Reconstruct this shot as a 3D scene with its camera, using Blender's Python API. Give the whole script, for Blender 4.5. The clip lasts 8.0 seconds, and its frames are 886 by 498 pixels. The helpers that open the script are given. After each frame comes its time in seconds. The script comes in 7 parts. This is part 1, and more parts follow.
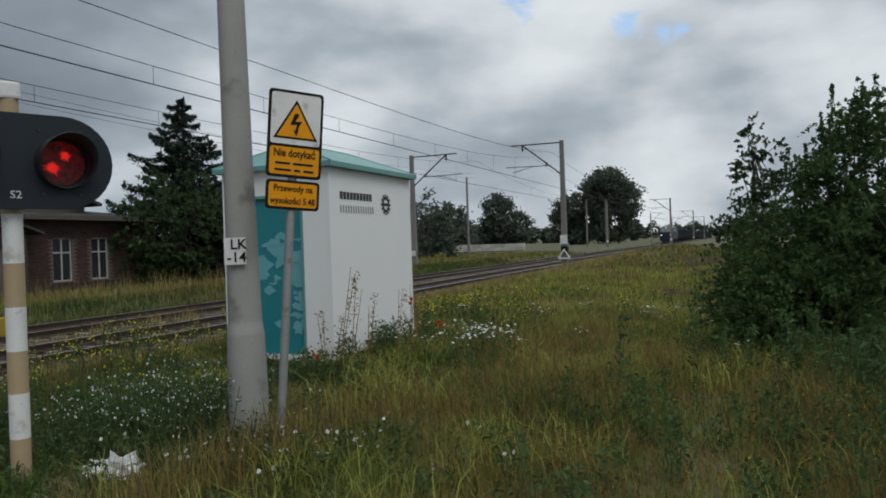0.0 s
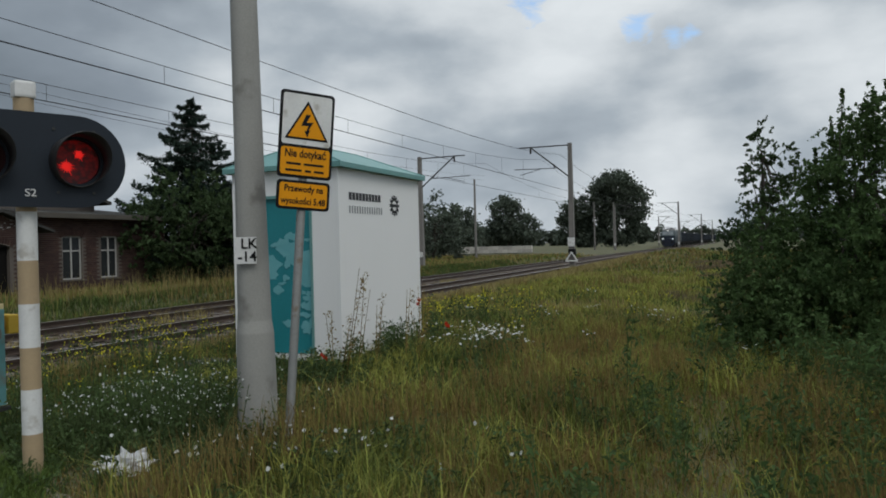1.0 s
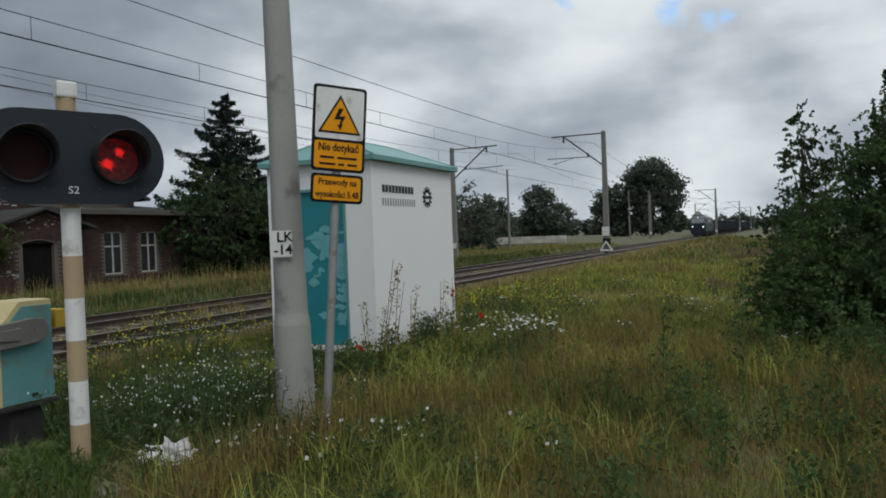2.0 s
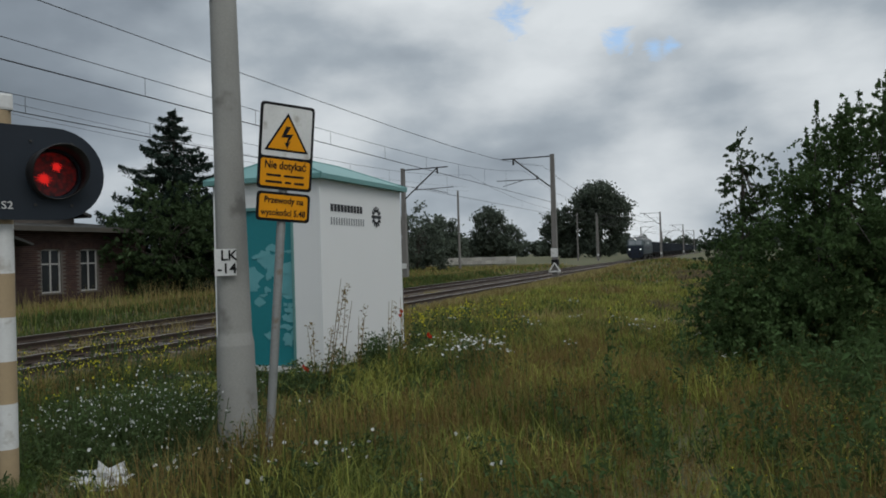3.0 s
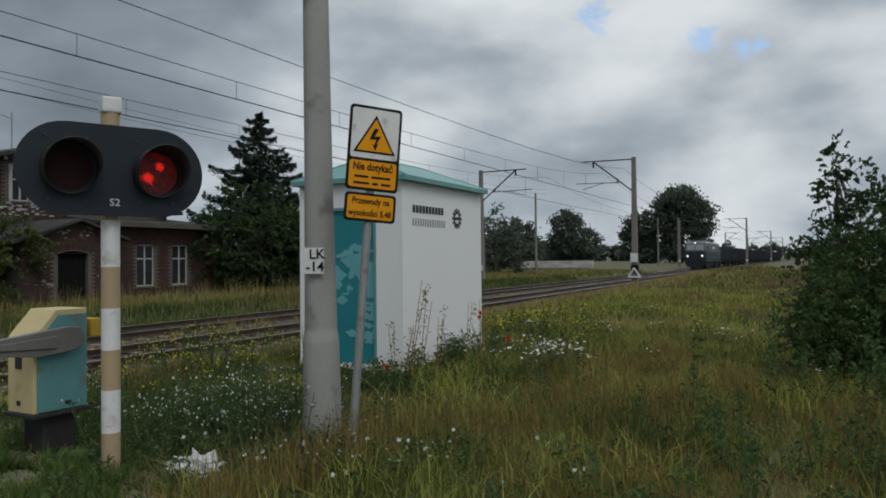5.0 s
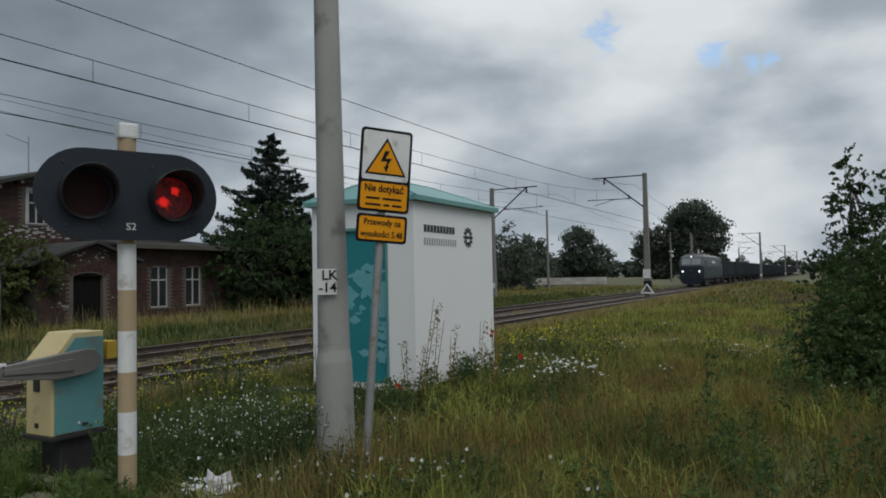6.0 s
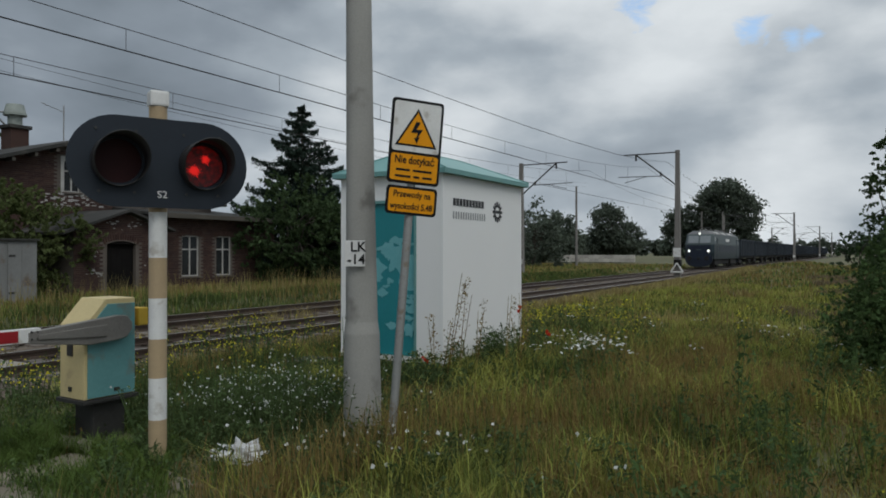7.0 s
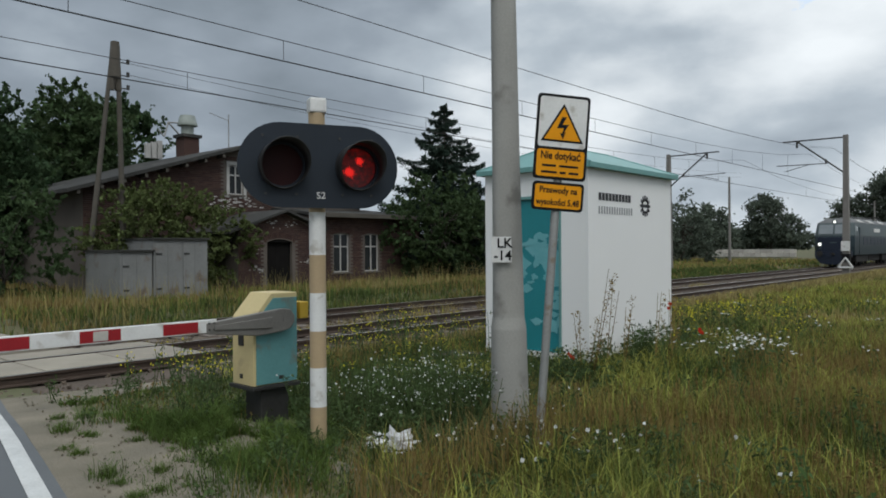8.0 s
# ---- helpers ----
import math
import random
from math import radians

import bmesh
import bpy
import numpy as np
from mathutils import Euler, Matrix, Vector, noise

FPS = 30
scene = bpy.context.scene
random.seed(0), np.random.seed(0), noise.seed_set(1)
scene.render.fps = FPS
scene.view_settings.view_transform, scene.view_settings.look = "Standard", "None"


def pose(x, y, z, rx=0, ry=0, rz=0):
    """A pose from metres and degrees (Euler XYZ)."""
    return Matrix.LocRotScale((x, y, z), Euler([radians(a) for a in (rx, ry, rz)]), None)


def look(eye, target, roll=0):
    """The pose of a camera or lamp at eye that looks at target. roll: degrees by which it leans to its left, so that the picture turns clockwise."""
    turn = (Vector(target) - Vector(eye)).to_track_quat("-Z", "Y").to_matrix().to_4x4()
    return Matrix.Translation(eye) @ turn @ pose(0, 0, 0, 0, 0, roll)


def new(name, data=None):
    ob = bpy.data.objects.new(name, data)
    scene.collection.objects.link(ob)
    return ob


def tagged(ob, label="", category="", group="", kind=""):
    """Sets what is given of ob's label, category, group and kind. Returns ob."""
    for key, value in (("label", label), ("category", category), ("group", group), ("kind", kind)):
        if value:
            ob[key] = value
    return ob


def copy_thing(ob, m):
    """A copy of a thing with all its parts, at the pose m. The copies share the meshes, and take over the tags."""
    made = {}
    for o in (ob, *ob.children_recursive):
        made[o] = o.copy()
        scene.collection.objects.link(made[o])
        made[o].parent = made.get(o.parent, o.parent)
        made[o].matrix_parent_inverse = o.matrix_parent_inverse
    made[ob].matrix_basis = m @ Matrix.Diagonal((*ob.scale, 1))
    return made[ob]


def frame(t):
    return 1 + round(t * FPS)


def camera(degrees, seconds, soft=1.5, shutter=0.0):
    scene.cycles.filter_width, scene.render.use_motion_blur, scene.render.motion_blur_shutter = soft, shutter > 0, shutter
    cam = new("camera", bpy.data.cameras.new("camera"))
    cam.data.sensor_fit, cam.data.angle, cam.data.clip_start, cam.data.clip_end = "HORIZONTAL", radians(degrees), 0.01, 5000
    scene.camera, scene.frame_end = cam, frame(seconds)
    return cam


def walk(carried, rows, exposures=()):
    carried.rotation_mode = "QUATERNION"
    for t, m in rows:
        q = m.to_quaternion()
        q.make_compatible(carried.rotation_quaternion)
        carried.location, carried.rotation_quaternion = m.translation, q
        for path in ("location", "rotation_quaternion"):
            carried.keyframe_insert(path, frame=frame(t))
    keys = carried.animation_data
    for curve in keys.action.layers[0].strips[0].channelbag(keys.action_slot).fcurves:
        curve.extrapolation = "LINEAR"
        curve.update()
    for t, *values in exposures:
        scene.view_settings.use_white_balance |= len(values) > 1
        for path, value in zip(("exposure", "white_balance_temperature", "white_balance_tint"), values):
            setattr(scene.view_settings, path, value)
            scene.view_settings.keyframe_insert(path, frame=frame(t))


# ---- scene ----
cam = camera(62.9, 8.0, soft=1.8)
EXPOSURES = [(0.0, -0.22, 6250, 6.0), (1.2, -0.2, 6250, 6.0), (2.5, -0.14, 6250, 6.0), (3.0, -0.3, 6250, 6.0), (4.0, -0.3, 6250, 6.0), (7.0, -0.26, 6250, 6.0), (7.6, 0.0, 6250, 6.0), (8.0, 0.07, 6250, 6.0)]
PATH = [
    (0, (-0.172, -0.183, 1.736), (-0.924, 1.67, 1.72), -1.9),
    (0.2, (-0.178, -0.17, 1.731), (-0.933, 1.682, 1.698), -1.8),
    (0.5, (-0.174, -0.176, 1.731), (-0.957, 1.664, 1.694), -2.0),
    (0.7, (-0.174, -0.19, 1.735), (-0.967, 1.646, 1.71), -1.9),
    (0.8, (-0.171, -0.193, 1.735), (-0.844, 1.69, 1.689), -0.7),
    (1, (-0.175, -0.216, 1.733), (-0.945, 1.63, 1.722), -1.4),
    (1.2, (-0.179, -0.244, 1.726), (-1.034, 1.564, 1.724), -1.5),
    (2.3, (-0.148, -0.217, 1.734), (-0.989, 1.597, 1.692), -2.6),
    (2.5, (-0.137, -0.202, 1.731), (-0.897, 1.647, 1.695), -2.7),
    (2.7, (-0.144, -0.209, 1.729), (-0.879, 1.651, 1.719), -2.7),
    (3, (-0.139, -0.227, 1.728), (-0.867, 1.635, 1.747), -1.7),
    (3.3, (-0.161, -0.239, 1.725), (-0.901, 1.619, 1.75), -1.5),
    (3.5, (-0.164, -0.253, 1.728), (-0.945, 1.588, 1.765), -1.5),
    (3.8, (-0.167, -0.26, 1.725), (-0.997, 1.559, 1.755), -1.5),
    (4, (-0.164, -0.271, 1.725), (-1.035, 1.529, 1.762), -1.5),
    (4.2, (-0.167, -0.273, 1.724), (-1.073, 1.51, 1.768), -1.1),
    (5.3, (-0.193, -0.267, 1.74), (-1.105, 1.513, 1.764), -0.3),
    (5.5, (-0.19, -0.275, 1.748), (-1.079, 1.515, 1.818), -0.1),
    (5.8, (-0.176, -0.29, 1.742), (-1.085, 1.489, 1.832), -0.8),
    (6, (-0.162, -0.31, 1.746), (-1.108, 1.451, 1.824), -1.1),
    (6.2, (-0.156, -0.335, 1.741), (-1.192, 1.374, 1.812), -1.5),
    (6.5, (-0.182, -0.313, 1.737), (-1.246, 1.38, 1.766), 0.5),
    (6.8, (-0.206, -0.286, 1.737), (-1.233, 1.43, 1.747), 0.5),
    (7, (-0.205, -0.265, 1.737), (-1.218, 1.459, 1.746), -0.0),
    (7.2, (-0.211, -0.256, 1.73), (-1.211, 1.476, 1.703), 0.9),
    (7.5, (-0.214, -0.288, 1.744), (-1.398, 1.323, 1.694), -0.7),
    (7.7, (-0.198, -0.3, 1.741), (-1.482, 1.234, 1.734), -1.0),
    (8, (-0.213, -0.327, 1.739), (-1.54, 1.169, 1.738), -0.4),
]
walk(cam, [(t, look(eye, target, roll)) for t, eye, target, roll in PATH], EXPOSURES)


# ---- world and light ----
def sky_world():
    world = bpy.data.worlds.new("sky")
    world.use_nodes = True
    nt = world.node_tree
    nt.nodes.clear()
    N, L = nt.nodes.new, nt.links.new
    out, bg = N("ShaderNodeOutputWorld"), N("ShaderNodeBackground")
    sky = N("ShaderNodeTexSky")
    sky.sky_type, sky.sun_disc = "NISHITA", False
    sky.sun_elevation, sky.sun_rotation = radians(53), radians(115)
    sky_gain = N("ShaderNodeVectorMath")
    sky_gain.operation = "SCALE"
    sky_gain.inputs["Scale"].default_value = 0.24
    L(sky.outputs[0], sky_gain.inputs[0])
    tc, sep = N("ShaderNodeTexCoord"), N("ShaderNodeSeparateXYZ")
    L(tc.outputs["Generated"], sep.inputs[0])

    def math_node(op, a, b=None, c=None, clamp=False):
        n = N("ShaderNodeMath")
        n.operation, n.use_clamp = op, clamp
        for k, v in enumerate((a, b, c)):
            if v is None:
                continue
            if hasattr(v, "is_linked"):
                L(v, n.inputs[k])
            else:
                n.inputs[k].default_value = v
        return n.outputs[0]

    comb = N("ShaderNodeCombineXYZ")
    L(sep.outputs[0], comb.inputs[0])
    L(sep.outputs[1], comb.inputs[1])
    L(math_node("MULTIPLY", sep.outputs[2], 2.0), comb.inputs[2])

    def cloud(scale, detail, rough, dist, off):
        n = N("ShaderNodeTexNoise")
        m = N("ShaderNodeMapping")
        m.inputs["Location"].default_value = off
        L(comb.outputs[0], m.inputs[0])
        L(m.outputs[0], n.inputs["Vector"])
        n.inputs["Scale"].default_value, n.inputs["Detail"].default_value = scale, detail
        n.inputs["Roughness"].default_value, n.inputs["Distortion"].default_value = rough, dist
        return n.outputs["Fac"]

    big = cloud(2.3, 3, 0.5, 0.1, CLOUDS[0])
    mid = cloud(6.0, 6, 0.5, 0.0, CLOUDS[1])
    # broad brightening of the cloud deck towards the veiled sun
    dot = N("ShaderNodeVectorMath")
    dot.operation = "DOT_PRODUCT"
    L(tc.outputs["Generated"], dot.inputs[0])
    dot.inputs[1].default_value = Vector((-0.1, 0.9, 0.36)).normalized()
    veil = math_node("MULTIPLY_ADD", dot.outputs["Value"], 0.95, -0.65)
    dot = N("ShaderNodeVectorMath")
    dot.operation = "DOT_PRODUCT"
    L(tc.outputs["Generated"], dot.inputs[0])
    dot.inputs[1].default_value = Vector((0.493, -0.35, 0.796)).normalized()
    veil = math_node("MAXIMUM", veil, math_node("MULTIPLY_ADD", dot.outputs["Value"], 0.7, -0.42))
    shade = math_node("ADD", math_node("MULTIPLY", big, 1.35), math_node("MULTIPLY", mid, 0.62))
    shade = math_node("ADD", math_node("ADD", shade, veil), -0.50)
    # a darker bank of cloud over the station house
    dot = N("ShaderNodeVectorMath")
    dot.operation = "DOT_PRODUCT"
    L(tc.outputs["Generated"], dot.inputs[0])
    dot.inputs[1].default_value = Vector((-0.70, 0.60, 0.40)).normalized()
    bank = math_node("MULTIPLY", math_node("SUBTRACT", dot.outputs["Value"], 0.86, clamp=True), -0.95)
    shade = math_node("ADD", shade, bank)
    ramp = N("ShaderNodeValToRGB")
    cr = ramp.color_ramp
    cr.elements[0].position, cr.elements[0].color = 0.12, (0.20, 0.23, 0.265, 1)
    cr.elements[1].position, cr.elements[1].color = 0.88, (0.88, 0.89, 0.91, 1)
    for pos, col in ((0.38, (0.30, 0.335, 0.385, 1)), (0.58, (0.46, 0.50, 0.55, 1)), (0.74, (0.72, 0.74, 0.77, 1))):
        e = cr.elements.new(pos)
        e.color = col
    L(shade, ramp.inputs[0])
    # small gaps in the deck through which the blue shows
    hole = None
    for way, size in GAPS:
        d = N("ShaderNodeVectorMath")
        d.operation = "DISTANCE"
        L(tc.outputs["Generated"], d.inputs[0])
        d.inputs[1].default_value = way
        v = math_node("SUBTRACT", 1.0, math_node("DIVIDE", d.outputs["Value"], size))
        hole = v if hole is None else math_node("MAXIMUM", hole, v)
    ragged = cloud(26.0, 5, 0.6, 0.6, (3, 1, 0))
    hole = math_node("MULTIPLY", math_node("ADD", hole, math_node("MULTIPLY_ADD", ragged, 2.4, -1.45)), 1.6, clamp=True)
    hole = math_node("MULTIPLY", hole, 0.75)
    mix = N("ShaderNodeMix")
    mix.data_type = "RGBA"
    L(hole, mix.inputs["Factor"])
    L(ramp.outputs[0], mix.inputs["A"])
    L(sky_gain.outputs[0], mix.inputs["B"])
    # an overcast sky is brightest overhead
    lift = math_node("MULTIPLY_ADD", math_node("MAXIMUM", math_node("SUBTRACT", sep.outputs[2], 0.33), 0.0), 1.7, 1.0)
    gain = N("ShaderNodeVectorMath")
    gain.operation = "SCALE"
    L(mix.outputs["Result"], gain.inputs[0])
    L(lift, gain.inputs["Scale"])
    L(gain.outputs[0], bg.inputs[0])
    bg.inputs[1].default_value = SKY_GAIN
    L(bg.outputs[0], out.inputs[0])
    scene.world = world


def unit(x, y, z):
    return Vector((x, y, z)).normalized()


CLOUDS = ((0.3, 0.2, 0.0), (1.3, 4.1, 0.0))
SKY_GAIN = 1.0
GAPS = ((unit(-0.25, 0.918, 0.312), 0.034), (unit(-0.122, 0.955, 0.272), 0.026), (unit(-0.078, 0.962, 0.258), 0.02), (unit(-0.06, 0.964, 0.258), 0.018))
sky_world()
sun = new("sun", bpy.data.lights.new("sun", "SUN"))
sun.data.energy, sun.data.angle, sun.data.color = 1.15, radians(30), (1.0, 0.96, 0.9)
sun.matrix_world = look((0, 0, 50), (-31, 22, 0))


# ---- materials ----
def shader(name, base, dark=None, rough=0.8, metal=0.0, scale=3.0, fine=40.0, bump=0.2, depth=0.01, per_object=0.0, per_island=0.0, contrast=0.5, stain=None, stain_scale=1.0, stain_amount=0.5, spec=0.5):
    """Base colour broken at two scales, with bump; colours are linear."""
    m = bpy.data.materials.new(name)
    m.use_nodes = True
    nt = m.node_tree
    N, L = nt.nodes.new, nt.links.new
    p = nt.nodes["Principled BSDF"]
    p.inputs["Roughness"].default_value, p.inputs["Metallic"].default_value = rough, metal
    p.inputs["Specular IOR Level"].default_value = spec
    tc = N("ShaderNodeTexCoord")
    dark = dark or tuple(c * 0.6 for c in base)

    def tex(s, d):
        n = N("ShaderNodeTexNoise")
        n.inputs["Scale"].default_value, n.inputs["Detail"].default_value = s, d
        L(tc.outputs["Object"], n.inputs["Vector"])
        return n.outputs["Fac"]

    a, b = tex(scale, 4), tex(fine, 3)
    add = N("ShaderNodeMath")
    add.operation = "MULTIPLY_ADD"
    L(a, add.inputs[0])
    add.inputs[1].default_value = 0.6
    mul = N("ShaderNodeMath")
    mul.operation = "MULTIPLY"
    L(b, mul.inputs[0])
    mul.inputs[1].default_value = 0.4
    L(mul.outputs[0], add.inputs[2])
    rng = N("ShaderNodeMapRange")
    rng.inputs["From Min"].default_value, rng.inputs["From Max"].default_value = 0.5 - 0.25 / (contrast + 0.3), 0.5 + 0.2
    L(add.outputs[0], rng.inputs["Value"])
    mix = N("ShaderNodeMix")
    mix.data_type = "RGBA"
    mix.inputs["A"].default_value, mix.inputs["B"].default_value = (*dark, 1), (*base, 1)
    L(rng.outputs[0], mix.inputs["Factor"])
    col = mix.outputs["Result"]
    if stain:
        s = tex(stain_scale, 5)
        r = N("ShaderNodeMapRange")
        r.inputs["From Min"].default_value, r.inputs["From Max"].default_value = 0.62 - 0.2 * stain_amount, 0.72 - 0.1 * stain_amount
        L(s, r.inputs["Value"])
        mx = N("ShaderNodeMix")
        mx.data_type = "RGBA"
        mx.inputs["B"].default_value = (*stain, 1)
        L(r.outputs[0], mx.inputs["Factor"])
        L(col, mx.inputs["A"])
        col = mx.outputs["Result"]
    vary = None
    if per_object:
        vary, amount = N("ShaderNodeObjectInfo").outputs["Random"], per_object
    elif per_island:
        vary, amount = N("ShaderNodeNewGeometry").outputs["Random Per Island"], per_island
    if vary:
        hsv = N("ShaderNodeHueSaturation")
        v = N("ShaderNodeMapRange")
        v.inputs["To Min"].default_value, v.inputs["To Max"].default_value = 1 - amount, 1 + amount
        L(vary, v.inputs["Value"])
        L(v.outputs[0], hsv.inputs["Value"])
        h = N("ShaderNodeMapRange")
        h.inputs["To Min"].default_value, h.inputs["To Max"].default_value = 0.5 - 0.03 * amount, 0.5 + 0.03 * amount
        L(vary, h.inputs["Value"])
        L(h.outputs[0], hsv.inputs["Hue"])
        L(col, hsv.inputs["Color"])
        col = hsv.outputs["Color"]
    L(col, p.inputs["Base Color"])
    if bump:
        bp = N("ShaderNodeBump")
        bp.inputs["Strength"].default_value, bp.inputs["Distance"].default_value = bump, depth
        L(add.outputs[0], bp.inputs["Height"])
        L(bp.outputs[0], p.inputs["Normal"])
    return m


def glow(name, color, strength):
    m = bpy.data.materials.new(name)
    m.use_nodes = True
    p = m.node_tree.nodes["Principled BSDF"]
    p.inputs["Base Color"].default_value = (*color, 1)
    p.inputs["Emission Color"].default_value = (*color, 1)
    p.inputs["Emission Strength"].default_value = strength
    return m


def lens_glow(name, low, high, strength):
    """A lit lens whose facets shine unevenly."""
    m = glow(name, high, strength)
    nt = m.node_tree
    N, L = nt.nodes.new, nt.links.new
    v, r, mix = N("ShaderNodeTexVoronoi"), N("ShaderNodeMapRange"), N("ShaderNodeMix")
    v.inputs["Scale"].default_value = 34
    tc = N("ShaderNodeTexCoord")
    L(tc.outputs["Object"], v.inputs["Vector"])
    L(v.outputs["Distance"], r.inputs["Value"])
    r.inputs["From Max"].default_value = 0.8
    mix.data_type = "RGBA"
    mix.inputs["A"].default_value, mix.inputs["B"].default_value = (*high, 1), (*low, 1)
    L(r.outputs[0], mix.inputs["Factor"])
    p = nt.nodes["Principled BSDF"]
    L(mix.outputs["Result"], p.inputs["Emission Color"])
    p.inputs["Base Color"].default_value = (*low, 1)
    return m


def leafy(name, base, dark, amount=0.35, translucent=0.35):
    m = shader(name, base, dark, rough=0.75, scale=0.8, fine=6, bump=0, per_island=amount, spec=0.15)
    nt = m.node_tree
    p, out = nt.nodes["Principled BSDF"], nt.nodes["Material Output"]
    t, mx = nt.nodes.new("ShaderNodeBsdfTranslucent"), nt.nodes.new("ShaderNodeMixShader")
    mx.inputs[0].default_value = translucent
    nt.links.new(p.inputs["Base Color"].links[0].from_socket, t.inputs[0])
    nt.links.new(p.outputs[0], mx.inputs[1])
    nt.links.new(t.outputs[0], mx.inputs[2])
    nt.links.new(mx.outputs[0], out.inputs[0])
    return m


SOIL = shader("soil", (0.11, 0.108, 0.048), (0.058, 0.06, 0.028), rough=1, scale=0.6, fine=14, bump=0.6, depth=0.05, stain=(0.11, 0.09, 0.045), stain_scale=0.25, stain_amount=0.5)
SAND = shader("sandy_gravel", (0.245, 0.21, 0.155), (0.10, 0.09, 0.068), rough=1, scale=1.6, fine=60, bump=0.9, depth=0.03, contrast=0.9, stain=(0.15, 0.13, 0.095), stain_scale=2.2, stain_amount=0.6)
ASPHALT = shader("asphalt", (0.13, 0.135, 0.14), (0.075, 0.08, 0.085), rough=0.85, scale=1.0, fine=160, bump=0.5, depth=0.006)
LINE = shader("road_paint", (0.62, 0.62, 0.60), (0.36, 0.36, 0.35), rough=0.7, scale=4, fine=60, bump=0.2, depth=0.003)
BALLAST = shader("ballast_stone", (0.12, 0.09, 0.066), (0.042, 0.033, 0.025), rough=0.95, scale=2, fine=18, bump=0.8, depth=0.04, per_island=0.35)
SLAB = shader("crossing_concrete", (0.31, 0.275, 0.22), (0.17, 0.15, 0.12), rough=0.9, scale=1.5, fine=60, bump=0.3, per_object=0.12)
RAIL = shader("rail_steel", (0.075, 0.05, 0.037), (0.035, 0.024, 0.018), rough=0.7, metal=0.3, scale=2, fine=50)
RAILTOP = shader("worn_rail_head", (0.5, 0.48, 0.46), (0.3, 0.27, 0.25), rough=0.35, metal=0.9, scale=3, fine=60, bump=0.05)
SLEEPER = shader("sleeper_concrete", (0.15, 0.125, 0.105), (0.08, 0.066, 0.056), rough=0.95, scale=3, fine=40, per_object=0.2)
CONCRETE = shader("pole_concrete", (0.345, 0.335, 0.31), (0.23, 0.222, 0.205), rough=0.9, scale=2.2, fine=70, bump=0.35, depth=0.006, stain=(0.19, 0.18, 0.165), stain_scale=4, stain_amount=0.25)
MASTMAT = shader("mast_concrete", (0.22, 0.205, 0.19), (0.13, 0.12, 0.11), rough=0.9, scale=1.5, fine=30, bump=0.3)
TIMBER = shader("old_pole_wood", (0.10, 0.088, 0.072), (0.05, 0.044, 0.037), rough=0.95, scale=1.5, fine=25, bump=0.4)
DARKSTEEL = shader("dark_steel", (0.06, 0.058, 0.055), (0.03, 0.028, 0.026), rough=0.6, metal=0.5, scale=4, fine=40, bump=0.1)
WIRE = shader("wire_copper", (0.035, 0.033, 0.032), (0.02, 0.02, 0.02), rough=0.6, metal=0.4, bump=0)
GALV = shader("galvanised_tube", (0.33, 0.33, 0.32), (0.22, 0.22, 0.21), rough=0.6, metal=0.4, scale=6, fine=50, bump=0.1, stain=(0.2, 0.15, 0.1), stain_scale=7, stain_amount=0.15)
HUTWHITE = shader("white_coated_panel", (0.80, 0.79, 0.78), (0.74, 0.73, 0.72), rough=0.55, scale=0.7, fine=120, bump=0.08, depth=0.002, contrast=0.2)
TEALROOF = shader("teal_sheet", (0.15, 0.31, 0.295), (0.11, 0.24, 0.23), rough=0.5, scale=2, fine=40, bump=0.05)
TEALDOOR = shader("teal_peeling_door", (0.02, 0.215, 0.245), (0.015, 0.18, 0.2), rough=0.5, scale=2, fine=30, bump=0.1)
FADED = shader("faded_teal", (0.16, 0.40, 0.43), (0.10, 0.33, 0.36), rough=0.7, scale=5, fine=50, bump=0.1)
PLINTH = shader("grey_green_plinth", (0.14, 0.20, 0.19), (0.08, 0.11, 0.10), rough=0.8)
WHITE = shader("white_paint", (0.72, 0.71, 0.69), (0.55, 0.54, 0.52), rough=0.6, scale=5, fine=50, bump=0.1, stain=(0.45, 0.42, 0.38), stain_scale=9, stain_amount=0.2)
OCHRE = shader("faded_ochre_paint", (0.42, 0.31, 0.18), (0.31, 0.23, 0.14), rough=0.75, scale=6, fine=60, bump=0.1)
DULLYELLOW = shader("dull_yellow_paint", (0.5, 0.33, 0.03), (0.4, 0.26, 0.025), rough=0.7)
DARKCON = shader("dark_wet_concrete", (0.07, 0.07, 0.062), (0.035, 0.036, 0.032), rough=0.95)
CREAM = shader("cream_paint", (0.62, 0.50, 0.25), (0.50, 0.40, 0.20), rough=0.6, scale=3, fine=40, bump=0.1, stain=(0.4, 0.3, 0.17), stain_scale=3, stain_amount=0.2)
BOXTEAL = shader("box_teal_paint", (0.13, 0.30, 0.30), (0.09, 0.23, 0.23), rough=0.6, scale=3, fine=40, bump=0.1, stain=(0.16, 0.16, 0.13), stain_scale=4, stain_amount=0.25)
ARMGREY = shader("weathered_aluminium", (0.23, 0.215, 0.195), (0.14, 0.13, 0.118), rough=0.6, metal=0.3, scale=5, fine=50)
RED = shader("red_reflective", (0.30, 0.01, 0.016), (0.22, 0.008, 0.012), rough=0.45, scale=6, fine=50, bump=0.05)
YELLOW = shader("sign_yellow", (0.74, 0.30, 0.005), (0.64, 0.255, 0.004), rough=0.6, scale=4, fine=40, bump=0.03, spec=0.15)
BLACK = shader("black_paint", (0.012, 0.011, 0.011), (0.008, 0.008, 0.008), rough=0.7, bump=0.05, spec=0.15)
